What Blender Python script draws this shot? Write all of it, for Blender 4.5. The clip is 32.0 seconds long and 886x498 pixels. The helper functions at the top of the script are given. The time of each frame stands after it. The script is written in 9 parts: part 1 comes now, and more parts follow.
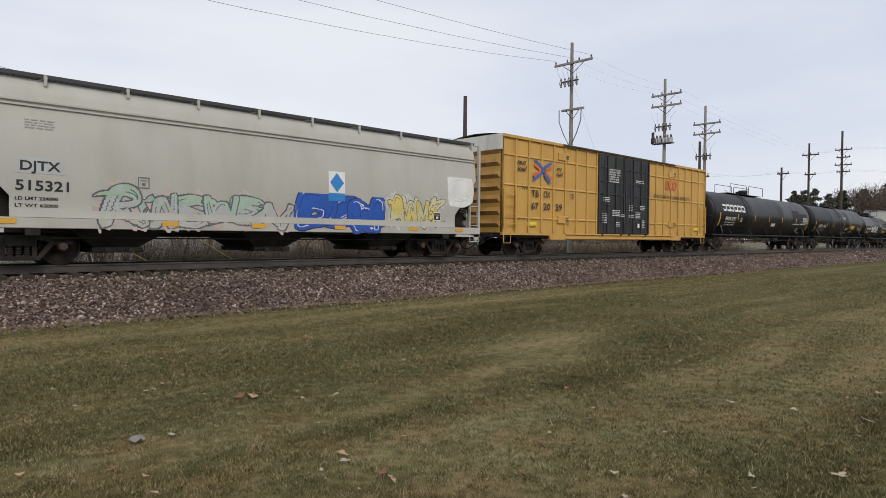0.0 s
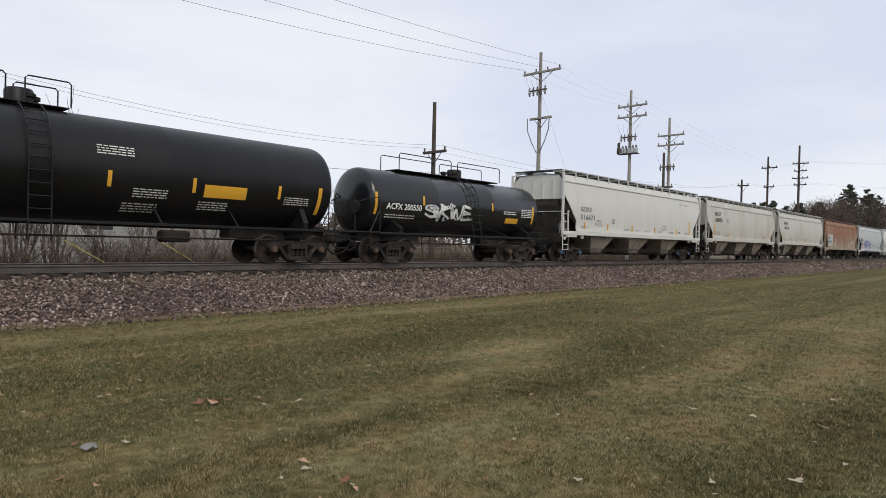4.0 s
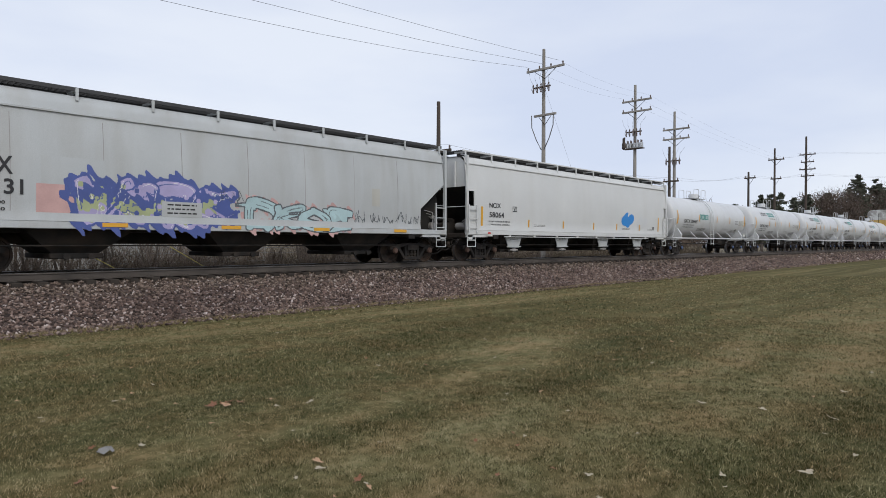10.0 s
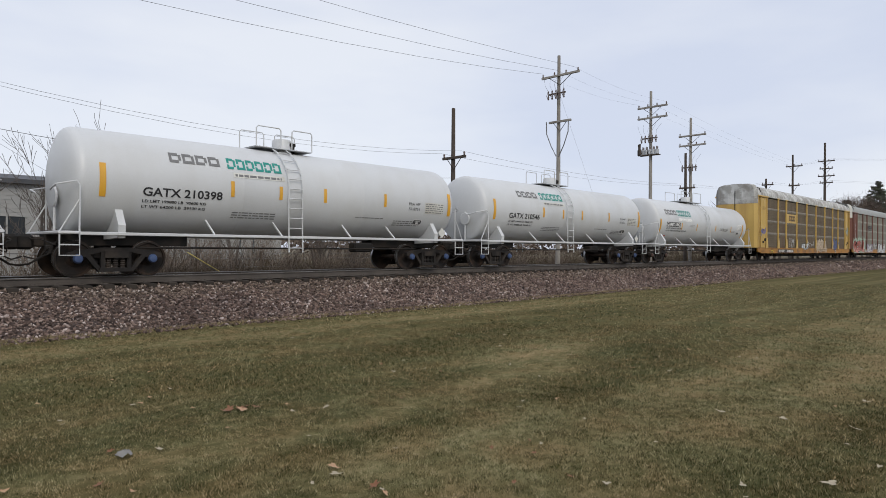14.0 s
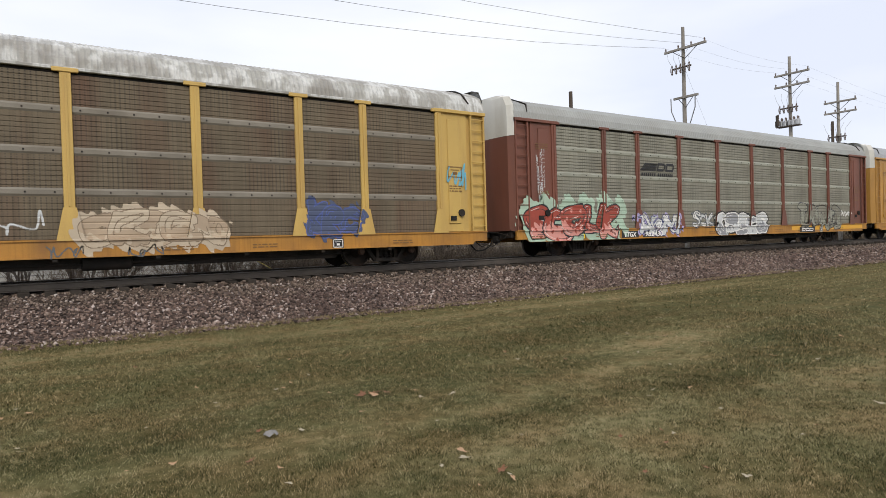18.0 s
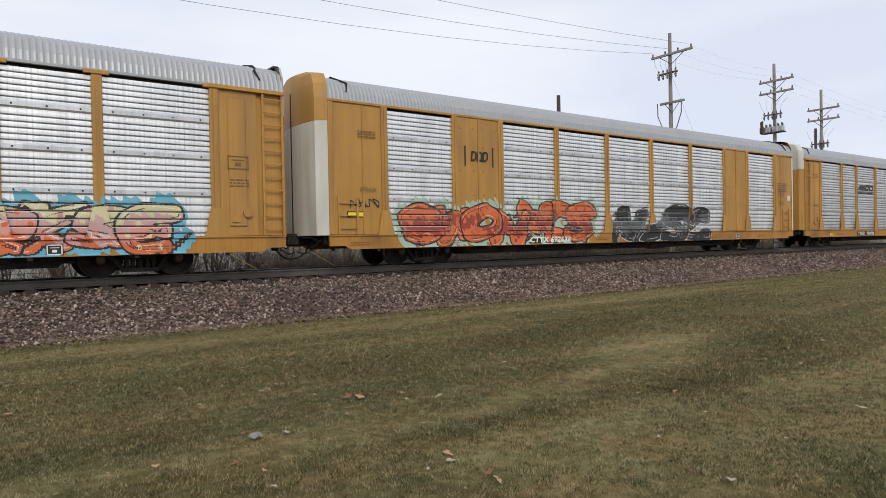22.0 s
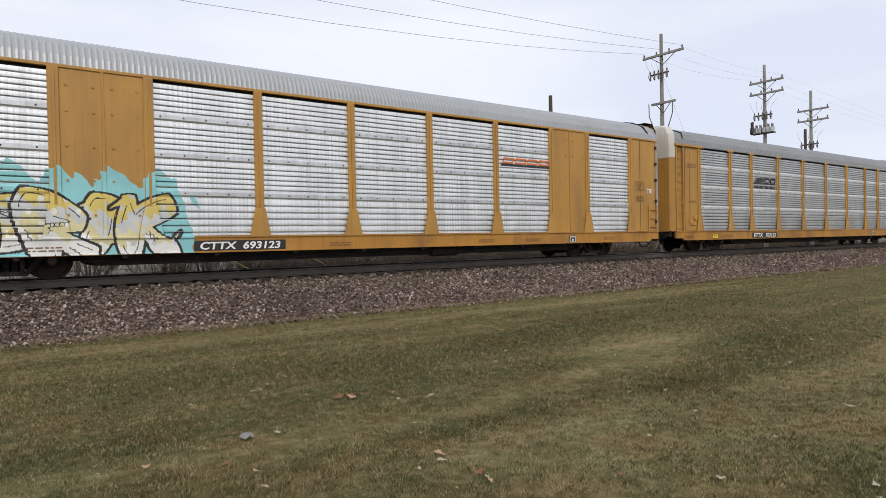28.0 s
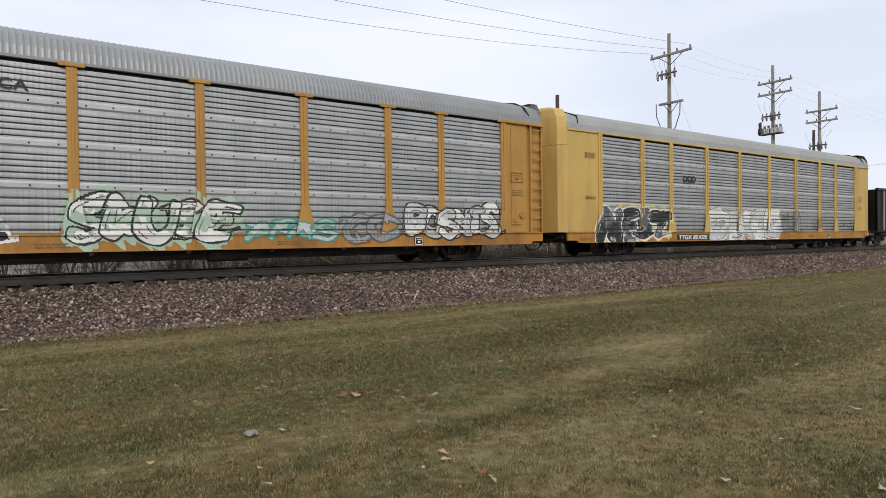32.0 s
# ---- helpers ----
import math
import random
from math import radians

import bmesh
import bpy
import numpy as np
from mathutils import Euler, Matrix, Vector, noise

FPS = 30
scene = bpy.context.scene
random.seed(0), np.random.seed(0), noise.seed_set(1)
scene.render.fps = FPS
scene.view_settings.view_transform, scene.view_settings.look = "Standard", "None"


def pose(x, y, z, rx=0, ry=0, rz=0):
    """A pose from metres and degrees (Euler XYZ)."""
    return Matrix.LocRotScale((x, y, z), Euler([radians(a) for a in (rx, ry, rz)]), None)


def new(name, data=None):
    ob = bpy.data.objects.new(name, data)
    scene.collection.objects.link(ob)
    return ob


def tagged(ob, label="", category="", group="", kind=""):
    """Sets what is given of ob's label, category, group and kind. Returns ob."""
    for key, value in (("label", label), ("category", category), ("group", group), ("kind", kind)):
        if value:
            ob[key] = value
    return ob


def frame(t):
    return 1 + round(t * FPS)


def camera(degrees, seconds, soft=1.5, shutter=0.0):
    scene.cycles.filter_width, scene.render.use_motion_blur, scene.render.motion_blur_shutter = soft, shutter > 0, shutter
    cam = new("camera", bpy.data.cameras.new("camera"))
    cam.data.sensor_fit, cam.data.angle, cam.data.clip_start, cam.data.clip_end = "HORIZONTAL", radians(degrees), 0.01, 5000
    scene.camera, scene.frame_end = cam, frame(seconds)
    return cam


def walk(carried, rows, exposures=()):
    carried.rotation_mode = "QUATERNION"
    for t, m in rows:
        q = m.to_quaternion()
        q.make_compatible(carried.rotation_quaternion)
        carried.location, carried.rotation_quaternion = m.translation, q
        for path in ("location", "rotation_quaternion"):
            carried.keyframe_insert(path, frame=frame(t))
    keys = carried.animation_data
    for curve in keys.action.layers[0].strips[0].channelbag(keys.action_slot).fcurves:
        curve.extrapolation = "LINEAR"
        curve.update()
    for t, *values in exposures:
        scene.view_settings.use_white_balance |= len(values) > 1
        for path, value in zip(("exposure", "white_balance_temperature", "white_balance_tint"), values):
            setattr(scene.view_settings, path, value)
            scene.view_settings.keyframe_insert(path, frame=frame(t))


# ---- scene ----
# The eye: near the track, a little over the railhead (z = 0 is the railhead, the train runs along x)
EYE_ROWS = [
    (0, 0.001, -0.000, 0.761, 88.94, -0.52, -44.17), (0.5, 0.020, 0.025, 0.762, 88.76, -1.05, -44.70),
    (1, 0.031, 0.027, 0.759, 88.85, -0.82, -45.45), (1.5, 0.030, 0.021, 0.754, 89.19, -0.83, -45.79),
    (2, 0.018, 0.012, 0.756, 89.43, -1.15, -46.25), (2.5, 0.014, 0.016, 0.773, 89.44, -1.35, -46.61),
    (3, 0.019, 0.010, 0.764, 89.52, -1.22, -46.71), (3.5, 0.031, 0.024, 0.752, 89.61, -1.32, -47.15),
    (5.5, 0.040, 0.025, 0.759, 89.17, -1.27, -46.59), (6, 0.033, 0.025, 0.766, 89.11, -1.37, -46.77),
    (6.5, 0.019, 0.030, 0.755, 89.37, -1.39, -46.53), (7, 0.018, 0.021, 0.763, 89.50, -0.93, -46.20),
    (7.5, 0.009, 0.016, 0.763, 89.60, -0.22, -46.32), (8, 0.016, 0.003, 0.761, 89.35, -0.08, -46.40),
    (8.5, 0.011, 0.016, 0.756, 89.21, -0.22, -46.47), (9, 0.011, 0.009, 0.759, 89.28, -0.06, -46.48),
    (9.5, 0.004, 0.014, 0.763, 89.35, -0.15, -46.53), (10, -0.003, -0.004, 0.762, 89.41, -0.15, -46.48),
    (10.5, 0.004, 0.005, 0.759, 89.35, -0.15, -46.33), (11, 0.007, 0.011, 0.757, 89.27, -0.25, -46.30),
    (11.5, 0.001, 0.006, 0.763, 89.31, -0.22, -46.28), (12, -0.003, 0.001, 0.760, 89.42, -0.30, -46.16),
    (12.5, -0.001, 0.015, 0.766, 89.56, -0.38, -46.13), (13, -0.003, -0.001, 0.763, 89.71, -0.16, -45.97),
    (13.5, -0.004, 0.013, 0.762, 89.76, -0.12, -45.81), (15.5, -0.079, 0.012, 0.738, 90.17, 0.82, -34.11),
    (16, -0.085, -0.011, 0.752, 89.82, 2.23, -28.49), (16.5, -0.073, -0.039, 0.758, 89.32, 2.25, -28.62),
    (17, -0.037, -0.016, 0.746, 89.01, 1.69, -31.73), (17.5, -0.036, -0.006, 0.749, 88.97, 1.61, -33.96),
    (18, -0.034, -0.014, 0.747, 89.14, 1.64, -34.44), (18.5, -0.036, -0.019, 0.746, 89.25, 1.56, -34.85),
    (19, -0.035, -0.020, 0.749, 89.35, 1.46, -35.07), (19.5, -0.039, -0.019, 0.750, 89.47, 1.35, -35.32),
    (20, -0.037, -0.012, 0.746, 89.59, 1.30, -35.38), (20.5, -0.035, -0.006, 0.750, 89.60, 1.19, -35.46),
    (21, -0.038, -0.006, 0.752, 89.56, 1.19, -35.52), (21.5, -0.034, -0.011, 0.748, 89.37, 1.19, -35.55),
    (22, -0.037, -0.001, 0.749, 89.29, 1.10, -35.62), (22.5, -0.040, 0.000, 0.750, 89.27, 1.19, -35.56),
    (23, -0.032, -0.008, 0.745, 89.30, 1.32, -35.42), (23.5, -0.032, -0.013, 0.747, 89.42, 1.35, -35.69),
    (24, -0.035, -0.011, 0.752, 89.37, 1.30, -35.69), (24.5, -0.035, -0.004, 0.747, 89.26, 1.06, -35.63),
    (25, -0.029, -0.002, 0.749, 89.08, 1.18, -35.52), (25.5, -0.033, -0.011, 0.742, 89.03, 1.03, -35.70),
    (27.5, -0.035, -0.009, 0.744, 89.24, 1.03, -36.30), (28, -0.035, -0.009, 0.749, 89.26, 1.08, -36.31),
    (28.5, -0.034, -0.003, 0.753, 89.22, 0.85, -36.24), (29, -0.030, -0.001, 0.751, 89.19, 1.00, -36.08),
    (29.5, -0.030, -0.002, 0.745, 89.28, 1.00, -35.98), (30, -0.037, -0.012, 0.747, 89.35, 1.01, -35.92),
    (30.5, -0.036, -0.010, 0.751, 89.32, 0.87, -35.96), (31, -0.040, -0.008, 0.752, 89.30, 0.76, -35.91),
    (31.5, -0.031, -0.003, 0.750, 89.23, 0.76, -35.85), (32, -0.030, -0.006, 0.750, 89.17, 0.68, -35.80),
]
cam = camera(69.6, 32.0, soft=0.75)
walk(cam, [(t, pose(x, y, z, a, b, c)) for t, x, y, z, a, b, c in EYE_ROWS],
     exposures=[(0, 0.0, 6500, 10), (3, 0.07, 6450, 10), (6, 0.03, 6350, 10), (9, 0.01, 6150, 10), (11, 0.01, 6150, 10), (13, 0.0, 6280, 10), (16, 0.03, 6430, 10),
                (17, 0.14, 6550, 10), (18, 0.30, 6580, 10), (20, 0.28, 6500, 10), (21, 0.14, 6480, 10), (32, 0.20, 6480, 10)])

# ---- light: an even overcast winter sky ----
SPEED = 16.0            # metres a second, towards -x
RAIL_Y = 17.67          # near rail
TRACK_Y = RAIL_Y + 0.74  # middle of the track
SUN_ELEVATION, SUN_TURN = 38.0, 205.0

world = bpy.data.worlds.new("overcast")
scene.world = world
world.use_nodes = True
nt = world.node_tree
nt.nodes.clear()
n_out = nt.nodes.new("ShaderNodeOutputWorld")
n_bg = nt.nodes.new("ShaderNodeBackground")
n_sky = nt.nodes.new("ShaderNodeTexSky")
n_sky.sky_type = "NISHITA"
n_sky.sun_disc = False
n_sky.sun_elevation = radians(SUN_ELEVATION)
n_sky.sun_rotation = radians(SUN_TURN)
n_dim = nt.nodes.new("ShaderNodeMix")
n_dim.data_type, n_dim.blend_type = "RGBA", "MULTIPLY"
n_dim.inputs[0].default_value = 1.0
n_dim.inputs[7].default_value = (0.09, 0.09, 0.09, 1)
n_cloud = nt.nodes.new("ShaderNodeTexNoise")
n_cloud.inputs["Scale"].default_value = 1.6
n_cloud.inputs["Detail"].default_value = 5
n_map = nt.nodes.new("ShaderNodeMapping")
n_map.inputs["Scale"].default_value = (1.0, 1.0, 3.5)
n_co = nt.nodes.new("ShaderNodeTexCoord")
n_ramp = nt.nodes.new("ShaderNodeValToRGB")
n_ramp.color_ramp.elements[0].position = 0.36
n_ramp.color_ramp.elements[0].color = (0.70, 0.745, 0.865, 1)
n_ramp.color_ramp.elements[1].position = 0.64
n_ramp.color_ramp.elements[1].color = (0.865, 0.885, 0.935, 1)
n_mix = nt.nodes.new("ShaderNodeMix")
n_mix.data_type = "RGBA"
n_mix.inputs[0].default_value = 0.9
nt.links.new(n_co.outputs["Generated"], n_map.inputs[0])
nt.links.new(n_map.outputs[0], n_cloud.inputs["Vector"])
nt.links.new(n_cloud.outputs[0], n_ramp.inputs[0])
nt.links.new(n_sky.outputs[0], n_dim.inputs[6])
nt.links.new(n_dim.outputs[2], n_mix.inputs[6])
nt.links.new(n_ramp.outputs[0], n_mix.inputs[7])
nt.links.new(n_mix.outputs[2], n_bg.inputs[0])
n_bg.inputs[1].default_value = 1.0
nt.links.new(n_bg.outputs[0], n_out.inputs[0])

sun_data = bpy.data.lights.new("sun", "SUN")
sun_data.energy, sun_data.angle, sun_data.color = 1.55, radians(25), (1.0, 0.92, 0.80)
sun = new("sun", sun_data)
sun.rotation_euler = (radians(90 - SUN_ELEVATION), 0, radians(-25))


# ---- materials ----
def mat(name, col, rough=0.6, metal=0.0, var=0.12, dirt=None, dirt_amt=0.0, streak=(2.5, 2.5, 0.35), scale=1.3,
        grain=45.0, bump=0.08, lo=0.45, hi=0.75, second=None, second_lo=0.5, second_hi=0.62, second_scale=(0.7, 0.7, 0.7),
        comb=0.0, holes=None, wash=None):
    """Painted or worn surface: slow colour drift, a layer of dirt in streaks, fine grain and relief. comb: fine upright dirt runs. wash: a colour left on the lower side, and the heights, with play, where it is whole and gone. holes: pitch along, pitch up and strength of rows of small punched holes."""
    m = bpy.data.materials.new(name)
    m.use_nodes = True
    t = m.node_tree
    nd, lk = t.nodes, t.links
    b = nd["Principled BSDF"]
    co = nd.new("ShaderNodeTexCoord")
    oi = nd.new("ShaderNodeObjectInfo")
    sh = nd.new("ShaderNodeVectorMath")
    sh.operation = "MULTIPLY_ADD"
    cb = nd.new("ShaderNodeCombineXYZ")
    for k in range(3):
        lk.new(oi.outputs["Random"], cb.inputs[k])
    lk.new(cb.outputs[0], sh.inputs[0])
    sh.inputs[1].default_value = (37, 23, 11)
    lk.new(co.outputs["Object"], sh.inputs[2])

    def noise_at(sc, s, detail=4):
        mp = nd.new("ShaderNodeMapping")
        mp.inputs["Scale"].default_value = sc
        lk.new(sh.outputs[0], mp.inputs[0])
        n = nd.new("ShaderNodeTexNoise")
        n.inputs["Scale"].default_value = s
        n.inputs["Detail"].default_value = detail
        lk.new(mp.outputs[0], n.inputs["Vector"])
        return n.outputs[0]

    def blend(fac, a, c, mode="MIX"):
        x = nd.new("ShaderNodeMix")
        x.data_type, x.blend_type = "RGBA", mode
        for s, v in ((0, fac), (6, a), (7, c)):
            if hasattr(v, "is_output"):
                lk.new(v, x.inputs[s])
            else:
                x.inputs[s].default_value = v if s == 0 else (*v, 1)
        return x.outputs[2]

    def ramp(v, p, q, top=1.0):
        r = nd.new("ShaderNodeMapRange")
        lk.new(v, r.inputs[0])
        r.inputs[1].default_value, r.inputs[2].default_value, r.inputs[4].default_value = p, q, top
        return r.outputs[0]

    slow = noise_at((1, 1, 1), scale, 3)
    fine = noise_at((1, 1, 1), grain, 2)
    c = blend(ramp(slow, 0.3, 0.7), [max(0, v * (1 - var)) for v in col], [min(1, v * (1 + var)) for v in col])
    if second:
        c = blend(ramp(noise_at(second_scale, 1.0, 5), second_lo, second_hi), c, second)
    if dirt:
        c = blend(ramp(noise_at(streak, 1.0, 6), lo, hi, dirt_amt), c, dirt)
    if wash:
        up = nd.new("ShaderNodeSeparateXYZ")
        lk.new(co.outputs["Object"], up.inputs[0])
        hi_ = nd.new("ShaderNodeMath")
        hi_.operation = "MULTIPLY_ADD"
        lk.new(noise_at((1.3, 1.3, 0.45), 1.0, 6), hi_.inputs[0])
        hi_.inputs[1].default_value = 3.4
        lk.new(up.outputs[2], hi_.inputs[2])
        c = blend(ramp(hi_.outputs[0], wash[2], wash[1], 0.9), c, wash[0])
    if comb:
        c = blend(ramp(noise_at((17, 17, 0.22), 1.0, 3), 0.48, 0.72, comb), c, [v * 0.45 for v in col])
    if holes:
        sp = nd.new("ShaderNodeSeparateXYZ")
        lk.new(co.outputs["Object"], sp.inputs[0])

        def wave(axis, pitch, p, q):
            k = nd.new("ShaderNodeMath")
            k.operation = "MULTIPLY"
            lk.new(sp.outputs[axis], k.inputs[0])
            k.inputs[1].default_value = math.tau / pitch
            w = nd.new("ShaderNodeMath")
            w.operation = "SINE"
            lk.new(k.outputs[0], w.inputs[0])
            return ramp(w.outputs[0], p, q)

        def times(a, b_):
            k = nd.new("ShaderNodeMath")
            k.operation = "MULTIPLY"
            for j, v in enumerate((a, b_)):
                if hasattr(v, "is_output"):
                    lk.new(v, k.inputs[j])
                else:
                    k.inputs[j].default_value = v
            return k.outputs[0]
        spots = times(times(wave(0, holes[0], 0.35, 0.9), wave(2, holes[1], -0.45, 0.35)), ramp(noise_at((1.1, 1.1, 0.8), 1.0, 4), 0.32, 0.62))
        c = blend(times(spots, holes[2]), c, (0.02, 0.019, 0.018))
    g = nd.new("ShaderNodeMapRange")
    lk.new(fine, g.inputs[0])
    g.inputs[1].default_value, g.inputs[2].default_value, g.inputs[3].default_value, g.inputs[4].default_value = 0.3, 0.7, 0.95, 1.05
    gc = nd.new("ShaderNodeCombineColor")
    for k in range(3):
        lk.new(g.outputs[0], gc.inputs[k])
    c = blend(1.0, c, gc.outputs[0], "MULTIPLY")
    lk.new(c, b.inputs["Base Color"])
    rr = nd.new("ShaderNodeMapRange")
    lk.new(slow, rr.inputs[0])
    rr.inputs[3].default_value, rr.inputs[4].default_value = max(0.05, rough - 0.12), min(1, rough + 0.12)
    lk.new(rr.outputs[0], b.inputs["Roughness"])
    b.inputs["Metallic"].default_value = metal
    if bump:
        bp = nd.new("ShaderNodeBump")
        bp.inputs["Strength"].default_value = bump
        bp.inputs["Distance"].default_value = 0.02
        lk.new(fine, bp.inputs["Height"])
        lk.new(bp.outputs[0], b.inputs["Normal"])
    return m


def dull(m, level=0.25):
    m.node_tree.nodes["Principled BSDF"].inputs["Specular IOR Level"].default_value = level


